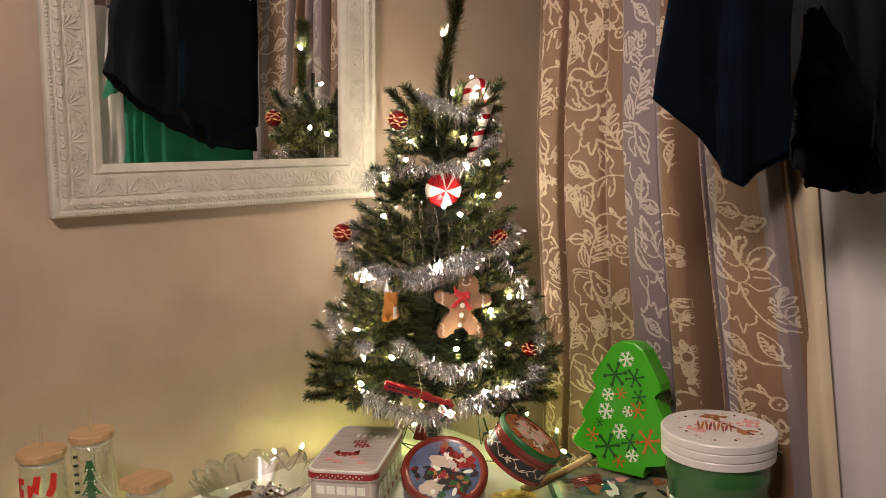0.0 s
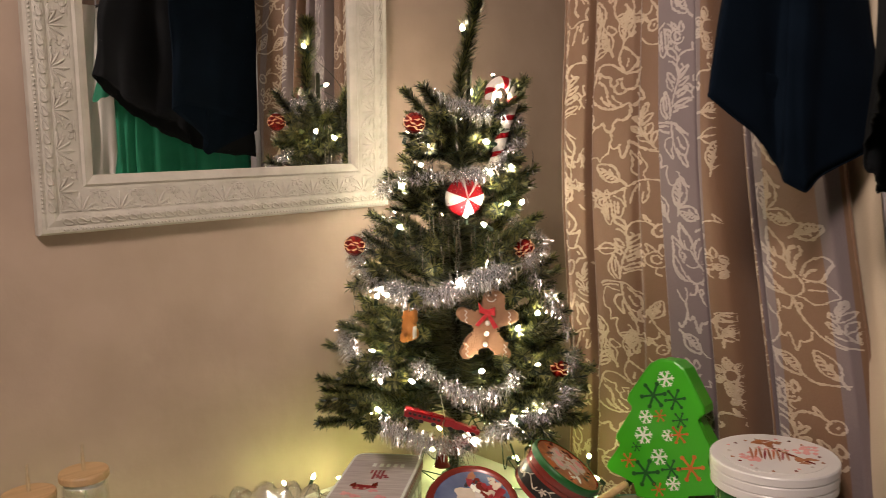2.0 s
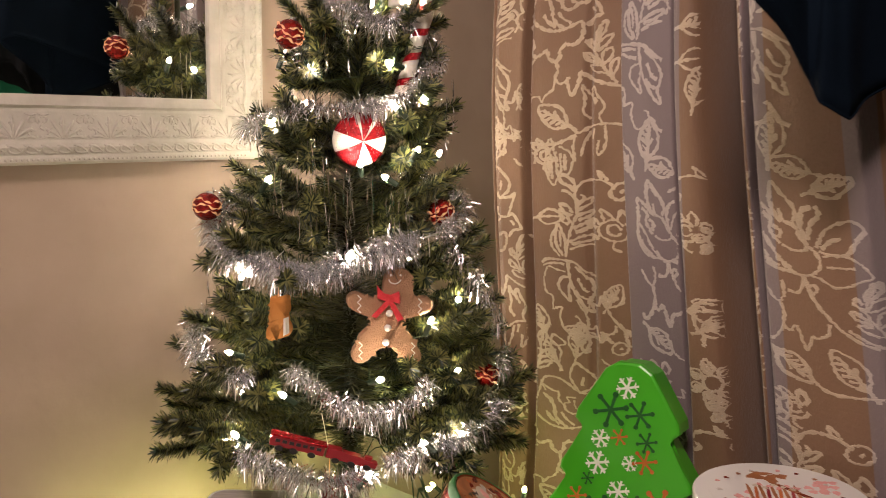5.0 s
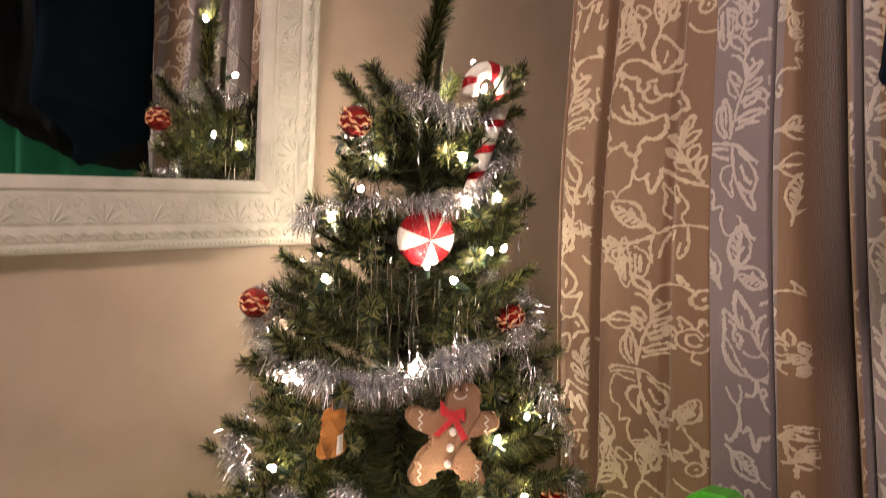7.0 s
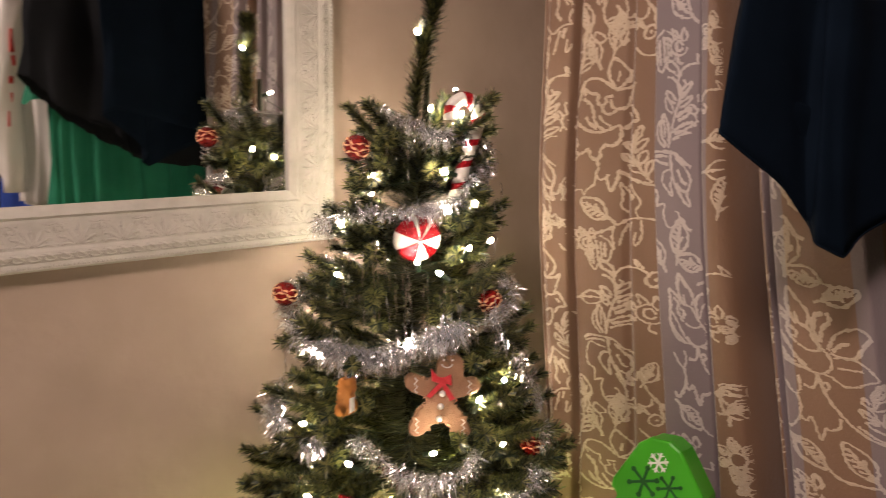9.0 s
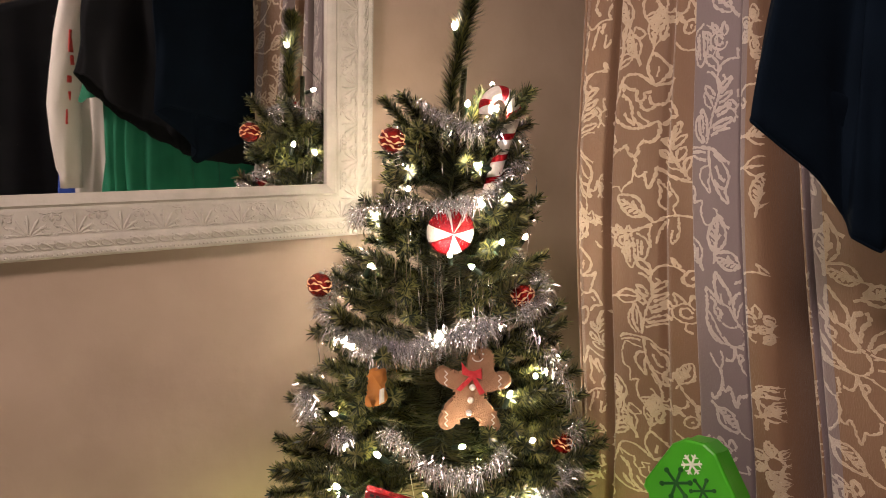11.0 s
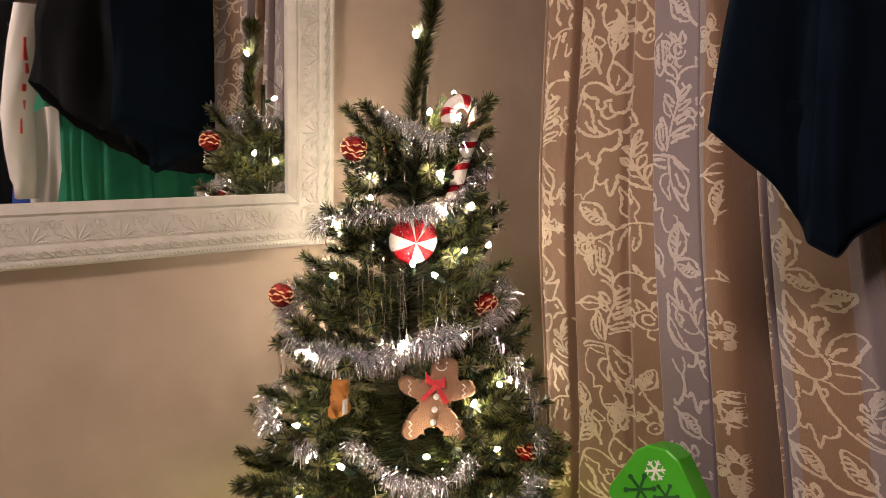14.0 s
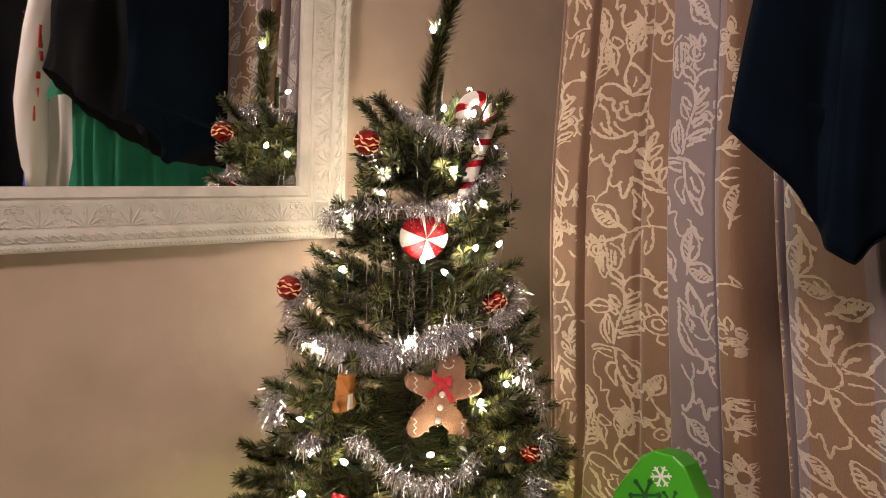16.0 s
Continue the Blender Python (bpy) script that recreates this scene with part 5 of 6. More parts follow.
bauble((-0.696, -0.103, 1.138), 0.0148, 20, 12, (0.045, 0.010, -0.004), "red glitter bauble with gold bands on a branch tip")
bauble((-0.643, -0.184, 1.313), 0.0150, -25, 18, (0.022, -0.004, -0.030), "red glitter bauble with gold bands under the upper branches")
bauble((-0.524, -0.281, 1.129), 0.0140, 10, -25, (-0.045, 0.0, -0.012), "red glitter bauble with gold bands at the tree's side")
bauble((-0.483, -0.312, 0.948), 0.0140, 30, 20, (-0.02, 0.01, 0.01), "red glitter bauble half hidden in the lower branches")

# peppermint
mint = empty("peppermint_ornament", facing((-0.595, -0.232, 1.207), 16, 0) @ pose(0, 0, 0, 8, 0, 0), "round red and white glitter peppermint sweet ornament", "ornament", "tree ornaments")
R0 = 0.0285
SECTORS = [(160, 205, 0), (205, 260, 1), (260, 300, 0), (300, 330, 1), (330, 370, 0), (370, 410, 1), (410, 421, 0), (421, 455, 1), (455, 465, 0), (465, 520, 1)]
for d0, d1, red in SECTORS:
    a0, a1 = radians(d0), radians(d1)
    bm = bmesh.new()
    grid = []
    for i in range(9):
        t = i / 8
        rad = R0 * math.sin(t * math.pi / 2)
        h = -0.0135 * math.cos(t * math.pi / 2) - (0.0008 if red else 0.0)
        grid.append([bm.verts.new((rad * math.cos(a), h, rad * math.sin(a))) for a in [a0 + (a1 - a0) * j / 5 for j in range(6)]])
    grid.append([bm.verts.new((R0 * 0.78 * math.cos(a), 0.013, R0 * 0.78 * math.sin(a))) for a in [a0 + (a1 - a0) * j / 5 for j in range(6)]])
    for a, b in zip(grid, grid[1:]):
        for j in range(5):
            bm.faces.new((a[j], a[j + 1], b[j + 1], b[j]))
    bmesh.ops.remove_doubles(bm, verts=bm.verts, dist=1e-6)
    bmesh.ops.recalc_face_normals(bm, faces=bm.faces)
    part("stripe", bm, M_RED_GLITTER if red else M_WHITE_GLITTER, mint, "red glitter stripe" if red else "white glitter stripe", smooth=True)
bm = bmesh.new()
gr = random.Random(2)
for k in range(150):
    rad, a = R0 * math.sqrt(gr.random()) * 0.96, gr.uniform(0, 6.28)
    p = Vector((rad * math.cos(a), -0.0135 * math.sqrt(max(0, 1 - (rad / R0) ** 2)) - 0.0014, rad * math.sin(a)))
    s = 0.00028 + 0.0003 * gr.random()
    n = Vector((gr.uniform(-1, 1), gr.uniform(-0.5, 0.5), gr.uniform(-1, 1))).normalized() * s
    m = n.cross(Vector((gr.uniform(-0.5, 0.5), 1, gr.uniform(-0.5, 0.5)))).normalized() * s
    bm.faces.new([bm.verts.new(p + d) for d in (n, m, -n, -m)])
part("glitter", bm, M_TINSEL, mint, "loose silver glitter")
part("back", lathe([(0, 0.0), (R0 * 0.8, 0.001), (R0 * 0.8, 0.004), (0, 0.004)], 28), M_WHITE_GLITTER, mint).matrix_local = pose(0, 0.009, 0, -90)
part("loop", coil((0, 0, R0), (0, 0.004, R0 + 0.02), 0.001, 2, 0.0004), M_METAL, mint)

# candy cane
CANE = [(-0.5518, -0.2448, 1.343), (-0.5505, -0.2460, 1.358), (-0.5420, -0.2536, 1.3675), (-0.5325, -0.2620, 1.3635), (-0.5275, -0.2665, 1.350), (-0.5285, -0.2658, 1.336), (-0.5367, -0.2583, 1.3056), (-0.5444, -0.2514, 1.2705), (-0.5490, -0.2472, 1.250)]
o = Vector(CANE[5])
cane = empty("candy_cane", Matrix.Translation(o), "white candy cane ornament with red glitter stripes", "ornament", "tree ornaments")
cl = smooth_line([Vector(p) - o for p in CANE], 8)
part("stick", tube(cl, 0.0080, 14), M_WHITE_GLITTER, cane, smooth=True)
ref = Vector((0.3, 0.5, 0.2))
dist = [0.0]
for a, b in zip(cl, cl[1:]):
    dist.append(dist[-1] + (b - a).length)
for s in range(6):
    bm = bmesh.new()
    rows = []
    for k in range(25):
        ang = 6.283 * k / 24 * 0.98
        row = []
        for q in (0, 1, 2):
            d = (s + 0.2) * 0.0262 + 0.021 * k / 24 + q * 0.0040
            d = min(max(d, 0), dist[-1])
            i = max(j for j in range(len(dist)) if dist[j] <= d + 1e-9)
            i = min(i, len(cl) - 2)
            p = cl[i].lerp(cl[i + 1], (d - dist[i]) / max(dist[i + 1] - dist[i], 1e-6))
            t = (cl[i + 1] - cl[i]).normalized()
            u = t.cross(ref).normalized()
            w = t.cross(u)
            row.append(bm.verts.new(p + (u * math.cos(ang) + w * math.sin(ang)) * 0.0086))
        rows.append(row)
    for a, b in zip(rows, rows[1:]):
        for q in range(2):
            bm.faces.new((a[q], a[q + 1], b[q + 1], b[q]))
    part("stripe", bm, M_RED_GLITTER, cane, "red glitter stripe", smooth=True)

# gingerbread figure (one plain felt shape with its trimmings)
def blob_outline(circles, n=140, reach=0.2):
    """The outline of a union of discs, seen from their common middle."""
    out = []
    for k in range(n):
        a = 6.283 * k / n
        d = Vector((math.cos(a), math.sin(a)))
        best = 0.0
        for x, z, r in circles:
            b = d.x * x + d.y * z
            c = x * x + z * z - r * r
            disc = b * b - c
            if disc >= 0:
                best = max(best, b + math.sqrt(disc))
        out.append((d.x * best, d.y * best))
    w = [(np.array(out[k - 1]) + 2 * np.array(out[k]) + np.array(out[(k + 1) % n])) / 4 for k in range(n)]
    return [tuple(q) for q in w]


ginger = empty("gingerbread_ornament", facing((-0.600, -0.272, 1.026), 6, 2), "brown felt gingerbread ornament with white buttons and a red bow", "ornament", "tree ornaments")
body = [(0, 0, 0.0165), (0.001, 0.010, 0.0165), (0, -0.010, 0.0168), (0.0125, 0.0350, 0.0165), (0.008, 0.022, 0.0125), (-0.031, 0.018, 0.0095), (-0.020, 0.013, 0.0100), (0.038, 0.013, 0.0100), (0.024, 0.011, 0.0105), (-0.0255, -0.037, 0.0098), (-0.016, -0.024, 0.0125), (0.028, -0.039, 0.0102), (0.017, -0.025, 0.0125)]
part("body", prism(blob_outline(body), 0.014, 0.004), M_FELT_BROWN, ginger)
for z in (0.006, -0.009, -0.024):
    bm = bmesh.new()
    bmesh.ops.create_uvsphere(bm, u_segments=12, v_segments=8, radius=0.0037, matrix=Matrix.Translation((0.002 + 0.002 * z / 0.02, -0.0085, z)))
    part("button", bm, M_WHITE_FELT, ginger, "white round button", smooth=True)
bow = part("bow", prism([(-0.011, 0.036), (-0.003, 0.026), (0.003, 0.025), (0.012, 0.029), (0.013, 0.016), (0.004, 0.020), (-0.002, 0.019), (-0.010, 0.022)], 0.004, 0.001, at=(0, -0.010, 0)), M_RIBBON, ginger, "red spotted ribbon bow")
part("bow_tail", prism([(-0.001, 0.020), (-0.016, 0.004), (-0.011, 0.002), (0.002, 0.016), (0.011, -0.002), (0.017, 0.001), (0.005, 0.020)], 0.002, 0.0, at=(0, -0.0105, 0)), M_RIBBON, ginger, "red ribbon tails")
for sx, cx, cz in ((-1, -0.028, 0.016), (1, 0.034, 0.012), (-1, -0.026, -0.032), (1, 0.028, -0.034)):
    pts = [(cx + 0.0018 * (-1) ** k, -0.0078, cz - 0.009 + 0.0036 * k) for k in range(6)]
    part("icing_line", tube(pts, 0.0007, 5), M_WHITE_FELT, ginger, "white zigzag stitching")
part("smile", tube([(0.0075 + 0.0062 * math.cos(a), -0.0078, 0.0415 + 0.0050 * math.sin(a)) for a in np.linspace(3.3, 6.1, 9)], 0.0007, 5), M_WHITE_FELT, ginger, "white stitched curve")
for x in (0.0035, 0.0135):
    bm = bmesh.new()
    bmesh.ops.create_uvsphere(bm, u_segments=10, v_segments=6, radius=0.0013, matrix=Matrix.Translation((x, -0.0076, 0.0452)))
    part("eye", bm, M_WHITE_FELT, ginger, "small white bead", smooth=True)
part("thread", tube([(0.012, 0, 0.046), (0.011, 0.004, 0.075)], 0.0004, 4), M_GOLD_GLITTER, ginger)

# small orange felt animal
fox = empty("felt_ornament", facing((-0.690, -0.214, 1.033), -30, 0), "small orange felt animal ornament with a white belly", "ornament", "tree ornaments")
part("body", prism(blob_outline([(0, 0, 0.009), (0.002, -0.010, 0.010), (-0.007, -0.016, 0.007), (0.002, 0.011, 0.009), (-0.004, 0.018, 0.004), (0.007, 0.019, 0.004)]), 0.011, 0.003), M_FELT_ORANGE, fox, smooth=True)
part("belly", prism([(0.0085, -0.017), (0.0122, -0.014), (0.0122, 0.002), (0.0095, 0.001)], 0.006, 0.001, at=(0, -0.004, 0)), M_WHITE_FELT, fox)
part("thread", tube([(0, 0, 0.021), (-0.002, 0.006, 0.050)], 0.0004, 4), M_GOLD_GLITTER, fox)

# small red bell low on the trunk
bell = empty("bell_ornament", Matrix.Translation((-0.609, -0.185, 0.811)), "small dull red bell ornament low on the tree", "ornament", "tree ornaments")
part("bell", lathe([(0, 0.012), (0.005, 0.0115), (0.0085, 0.006), (0.0100, -0.004), (0.0135, -0.011), (0.0125, -0.0115), (0.009, -0.005), (0, 0.008)], 24), M_TIN_RED, bell, smooth=True)
part("loop", tube([(0, 0, 0.011), (0.003, 0.002, 0.030), (0.006, 0.004, 0.055)], 0.0006, 5), M_GOLD_GLITTER, bell)

# red wooden train
train = empty("train_ornament", facing((-0.678, -0.261, 0.905), 4, 17.5) @ Matrix.Diagonal((1, 1, 0.64, 1)), "flat red wooden train ornament hanging on a thread", "ornament", "tree ornaments")
part("carriage", prism([(-0.052, -0.008), (0.002, -0.008), (0.002, 0.007), (-0.050, 0.008), (-0.053, 0.003)], 0.010, 0.001), M_RED_PAINT, train)
part("roof", prism([(-0.053, 0.008), (0.003, 0.007), (0.003, 0.010), (-0.052, 0.011)], 0.013, 0.0008), M_RED_GLITTER, train)
part("engine", prism([(0.004, -0.008), (0.055, -0.009), (0.056, -0.001), (0.040, 0.001), (0.038, 0.004), (0.020, 0.005), (0.018, 0.008), (0.004, 0.008)], 0.011, 0.001), M_RED_PAINT, train)
part("chimney", prism([(0.043, 0.0), (0.049, 0.0), (0.050, 0.006), (0.042, 0.006)], 0.006, 0.0005), M_RED_PAINT, train)
for k in range(7):
    part("window", box_bm((0.0045, 0.0012, 0.0045), (-0.045 + 0.0068 * k, -0.0056, 0.002)), M_BLACK_PRINT, train, "dark window opening")
for x in (-0.042, -0.028, -0.010, 0.014, 0.030, 0.046):
    part("wheel", lathe([(0, -0.001), (0.004, -0.001), (0.004, 0.001), (0, 0.001)], 14), M_BLACK_PRINT, train).matrix_local = pose(x, -0.006, -0.009, 90)
part("thread", tube([(0.004, 0, 0.008), (-0.011, 0.0, 0.055)], 0.0004, 4), M_WHITE_FELT, train)


# ---- things on the table ----
def disc_shape(cx, cy, rx, ry, z, wob=0.0, n=24, seed=0, thick=0.0006, rot=0.0):
    """A printed patch: a thin plate lying on a lid."""
    bm = bmesh.new()
    ring = []
    for k in range(n):
        a = 6.283 * k / n
        w = 1 + wob * math.sin(3 * a + seed) + wob * 0.6 * math.sin(5 * a + 2 * seed)
        x, y = rx * w * math.cos(a), ry * w * math.sin(a)
        ring.append((cx + x * math.cos(rot) - y * math.sin(rot), cy + x * math.sin(rot) + y * math.cos(rot)))
    lowr = [bm.verts.new((x, y, z)) for x, y in ring]
    top = [bm.verts.new((x, y, z + thick)) for x, y in ring]
    bm.faces.new(top)
    bm.faces.new(lowr[::-1])
    for k in range(n):
        bm.faces.new((lowr[k], lowr[(k + 1) % n], top[(k + 1) % n], top[k]))
    bmesh.ops.recalc_face_normals(bm, faces=bm.faces)
    return bm


def rounded_rect(w, d, r, n=6):
    out = []
    for cx, cy, a0 in ((w / 2 - r, d / 2 - r, 0), (-w / 2 + r, d / 2 - r, 90), (-w / 2 + r, -d / 2 + r, 180), (w / 2 - r, -d / 2 + r, 270)):
        for k in range(n + 1):
            a = radians(a0 + 90 * k / n)
            out.append((cx + r * math.cos(a), cy + r * math.sin(a)))
    return out


def slab(outline, z0, z1, bm=None, top_in=0.0):
    bm = bm or bmesh.new()
    a = [bm.verts.new((x, y, z0)) for x, y in outline]
    b = [bm.verts.new((x, y, z1 - top_in)) for x, y in outline]
    s = [bm.verts.new((x * (1 - top_in * 12), y * (1 - top_in * 12), z1)) for x, y in outline] if top_in else b
    n = len(outline)
    bm.faces.new(a[::-1])
    bm.faces.new(s)
    for k in range(n):
        j = (k + 1) % n
        bm.faces.new((a[k], a[j], b[j], b[k]))
        if top_in:
            bm.faces.new((b[k], b[j], s[j], s[k]))
    return bm


# rectangular tin
tin = empty("gift_tin", pose(-0.726, -0.171, TABLE + 0.002, 0, 0, -52) @ Matrix.Diagonal((1.05, 1.06, 0.98, 1)), "pale grey wood-printed tin with a red-edged lid", "tin")
part("body", slab(rounded_rect(0.096, 0.176, 0.014), 0, 0.062), M_TIN_GREY, tin)
lid = part("lid", slab(rounded_rect(0.102, 0.183, 0.017), 0.060, 0.0745, top_in=0.0012), M_TIN_GREY, tin, "grey printed lid")
part("lid_edge", slab(rounded_rect(0.1026, 0.1836, 0.017), 0.0625, 0.0715), M_RED_PAINT, lid, "red checked band round the lid")
for side, length in ((0, 0.150), (1, 0.150), (2, 0.068), (3, 0.068)):
    for k in range(int(length / 0.0042)):
        along = -length / 2 + 0.0042 * (k + 0.5)
        x, y = ((0.0513, along), (-0.0513, along), (along, -0.0918), (along, 0.0918))[side]
        if side in (0, 2):
            part("check", box_bm((0.0019, 0.0019, 0.0019), (x, y, 0.0655 + 0.0028 * (k % 2))), M_CREAM_PRINT, lid)
part("white_edge", slab(rounded_rect(0.100, 0.181, 0.016), 0.0735, 0.0752), M_WHITE_PRINT, lid)
part("lid_panel", slab(rounded_rect(0.093, 0.174, 0.013), 0.0745, 0.0757), M_TIN_GREY, lid)
part("red_picture", disc_shape(-0.010, -0.030, 0.016, 0.0075, 0.0757, 0.16, seed=1), M_RED_PAINT, lid, "red printed sleigh shape")
for x, y, sx, sy in ((-0.024, -0.025, 0.004, 0.006), (0.005, -0.022, 0.004, 0.006)):
    part("red_picture", disc_shape(x, y, sx, sy, 0.0759, 0.2, seed=4), M_TIN_RED, lid)
for x in (-0.016, -0.006, 0.003):
    part("red_picture", disc_shape(x, -0.035, 0.0022, 0.0022, 0.0764, 0.2, n=10, seed=5, thick=0.0003), M_CREAM_PRINT, lid)
for x, y, sx, sy in ((-0.028, -0.052, 0.007, 0.0045), (-0.014, -0.058, 0.007, 0.004), (0.020, -0.058, 0.007, 0.004), (0.006, -0.040, 0.006, 0.004)):
    part("red_picture", disc_shape(x, y, sx, sy, 0.0757, 0.25, seed=2), M_PINK_PRINT, lid)
for k in range(4):
    part("print_bar", box_bm((0.0030, 0.013 - 0.003 * (k % 2), 0.0008), (-0.004 + 0.0055 * k, 0.004 + 0.003 * (k % 2), 0.0760)), M_RED_PAINT, lid)
    part("print_bar", box_bm((0.0030, 0.011 + 0.003 * (k % 2), 0.0008), (-0.010 + 0.0055 * k, 0.021 - 0.002 * (k % 2), 0.0760)), M_RED_PAINT, lid)
    part("print_bar", box_bm((0.0060, 0.0022, 0.0008), (-0.002 + 0.0055 * k, 0.010 - 0.006 * (k % 2), 0.0761)), M_RED_PAINT, lid)
for k in range(5):
    part("print_bar", box_bm((0.005, 0.010, 0.0008), (-0.012 + 0.010 * k, 0.045, 0.0760)), M_WHITE_PRINT, lid)
for k in range(6):
    part("print_block", box_bm((0.0015, 0.017, 0.018), (0.0485, -0.06 + 0.024 * k, 0.036), bevel=0.0006), M_WHITE_PRINT, tin)
    part("print_spot", box_bm((0.0012, 0.008, 0.007), (0.0485, -0.066 + 0.026 * k, 0.012), bevel=0.0005), M_RED_PAINT, tin)
for k in range(5):
    part("print_block", box_bm((0.012, 0.0015, 0.013), (-0.030 + 0.0145 * k, -0.0875, 0.044), bevel=0.0006), M_WHITE_PRINT, tin)


def round_tin(name, m, r, h, side, label):
    thing = empty(name, m, label, "tin")
    part("body", lathe([(0, 0), (r * 0.97, 0), (r * 0.98, 0.002), (r * 0.98, h - 0.010), (0, h - 0.010)], 48), side, thing, smooth=False)
    return thing


# round tin with the red rim, propped up at the foot of the tree
rt = round_tin("round_tin", facing((-0.665, -0.301, 0.758), 0, 2) @ pose(0, 0, 0, 30, 0, 0), 0.062, 0.058, M_TIN_BLUE, "round blue tin with a red-rimmed picture lid, propped up")
lid = part("lid", lathe([(0.0, 0.040), (0.0615, 0.040), (0.0635, 0.042), (0.0635, 0.054), (0.0615, 0.0575), (0.0585, 0.0585), (0.0545, 0.0575), (0.0525, 0.0555), (0.0, 0.0555)], 56), M_TIN_RED, rt, "shiny red rim", smooth=True)
part("picture", disc_shape(0, 0, 0.052, 0.052, 0.0556, n=48), M_TIN_BLUE, lid, "blue snowy picture")
for x, y, a, b, mat, sd in ((0.006, -0.018, 0.030, 0.019, M_BLACK_PRINT, 2.2), (-0.020, -0.032, 0.017, 0.012, M_CREAM_PRINT, 3.0), (-0.002, 0.013, 0.022, 0.013, M_CREAM_PRINT, 1.0), (0.026, 0.017, 0.017, 0.013, M_RED_PAINT, 0.6)):
    part("picture_patch", disc_shape(x, y, a, b, 0.0560 + 0.00003 * sd, 0.16, seed=sd, thick=0.0003), mat, lid)
sr = random.Random(31)
for k in range(90):
    a, rr = sr.uniform(0, 6.283), 0.047 * math.sqrt(sr.random())
    x, y = rr * math.cos(a), rr * math.sin(a)
    if x < -0.012 and y > 0.004:
        continue
    if math.hypot(x + 0.002, y - 0.012) < 0.019 or math.hypot(x + 0.020, y + 0.030) < 0.015:
        mat = [M_CREAM_PRINT, M_WHITE_PRINT, M_CREAM_PRINT, M_TIN_GREY][k % 4]
    elif x > 0.012 and y > -0.002:
        mat = [M_RED_PAINT, M_TIN_RED, M_CREAM_PRINT, M_RED_PAINT][k % 4]
    else:
        mat = [M_BLACK_PRINT, M_DARK_GREEN, M_RED_PAINT, M_BLACK_PRINT, M_BROWN_PRINT, M_TIN_RED][k % 6]
    part("picture_patch", disc_shape(x, y, sr.uniform(0.0035, 0.0085), sr.uniform(0.0025, 0.0055), 0.0563 + 0.000012 * k, 0.18, n=12, seed=k, rot=sr.uniform(0, 3), thick=0.0003), mat, lid)
for x, y in ((0.034, -0.004), (0.014, -0.040)):
    part("picture_patch", disc_shape(x, y, 0.0075, 0.0030, 0.0575, 0.02, rot=0.2 if x > 0.02 else 1.3), M_WHITE_PRINT, lid)

# tin leaning against it, lid to the side
axis = (RIGHT * 0.55 + Vector((0, 0, 0.80)) - AWAY * 0.10).normalized()
lm = Matrix.Translation((-0.602, -0.392, 0.826)) @ axis.to_track_quat("Z", "Y").to_matrix().to_4x4() @ Matrix.Scale(0.83, 4)
lt = empty("leaning_tin", lm, "round tin with dark scrollwork sides and a picture lid, leaning over", "tin")
part("body", lathe([(0, -0.016), (0.058, -0.016), (0.0595, -0.014), (0.0595, 0.026), (0, 0.026)], 48), M_BLACK_PRINT, lt)
part("base_band", lathe([(0.0597, -0.016), (0.0605, -0.015), (0.0605, -0.009), (0.0597, -0.008)], 48), M_TIN_RED, lt, "red band")
lid = part("lid", lathe([(0.0, 0.024), (0.061, 0.024), (0.0618, 0.026), (0.0618, 0.044), (0.0600, 0.0462), (0.0575, 0.0455), (0.0560, 0.0440), (0, 0.0440)], 52), M_TIN_RED, lt, "dark red and green banded lid", smooth=True)
part("green_band", lathe([(0.0620, 0.035), (0.0624, 0.036), (0.0622, 0.0440), (0.0606, 0.0464), (0.0585, 0.0466), (0.0583, 0.0450)], 52), M_DARK_GREEN, lid, "dark green band", smooth=True)
part("picture", disc_shape(0, 0, 0.056, 0.056, 0.0441, n=48), M_BROWN_PRINT, lid, "brown picture")
lr = random.Random(4)
for k in range(90):
    a, rr = lr.uniform(0, 6.28), 0.051 * math.sqrt(lr.random())
    mat = [M_BROWN_PRINT, M_ORANGE_PRINT, M_TIN_RED][k % 3] if rr > 0.040 else [M_CREAM_PRINT, M_BROWN_PRINT, M_WHITE_PRINT, M_BLACK_PRINT, M_CREAM_PRINT, M_TIN_GREY, M_BROWN_PRINT][k % 7]
    part("picture_patch", disc_shape(rr * math.cos(a), rr * math.sin(a), lr.uniform(0.003, 0.009), lr.uniform(0.002, 0.005), 0.0446 + 0.000012 * k, 0.18, n=12, seed=k, rot=lr.uniform(0, 3), thick=0.0003), mat, lid)
for x, y, a, b in ((-0.018, 0.016, 0.016, 0.012), (0.014, 0.020, 0.014, 0.011), (-0.004, -0.010, 0.017, 0.012), (0.024, -0.020, 0.018, 0.011)):
    part("picture_patch", disc_shape(x, y, a, b, 0.0459, 0.06, seed=x * 90, rot=0.5, thick=0.0003), M_CREAM_PRINT, lid)
    part("picture_patch", disc_shape(x + 0.002, y - 0.001, a * 0.55, b * 0.5, 0.0463, 0.1, seed=y * 90, rot=0.9, thick=0.0003), M_PINK_PRINT, lid)
bm = bmesh.new()
R1 = 0.0598
for k in range(150):
    a, a2 = 6.283 * k / 150, 6.283 * (k + 1) / 150
    tube([(R1 * math.cos(q), R1 * math.sin(q), 0.005 + 0.0055 * math.sin(9 * q)) for q in (a, a2)], 0.0006, 4, bm, cap=False)
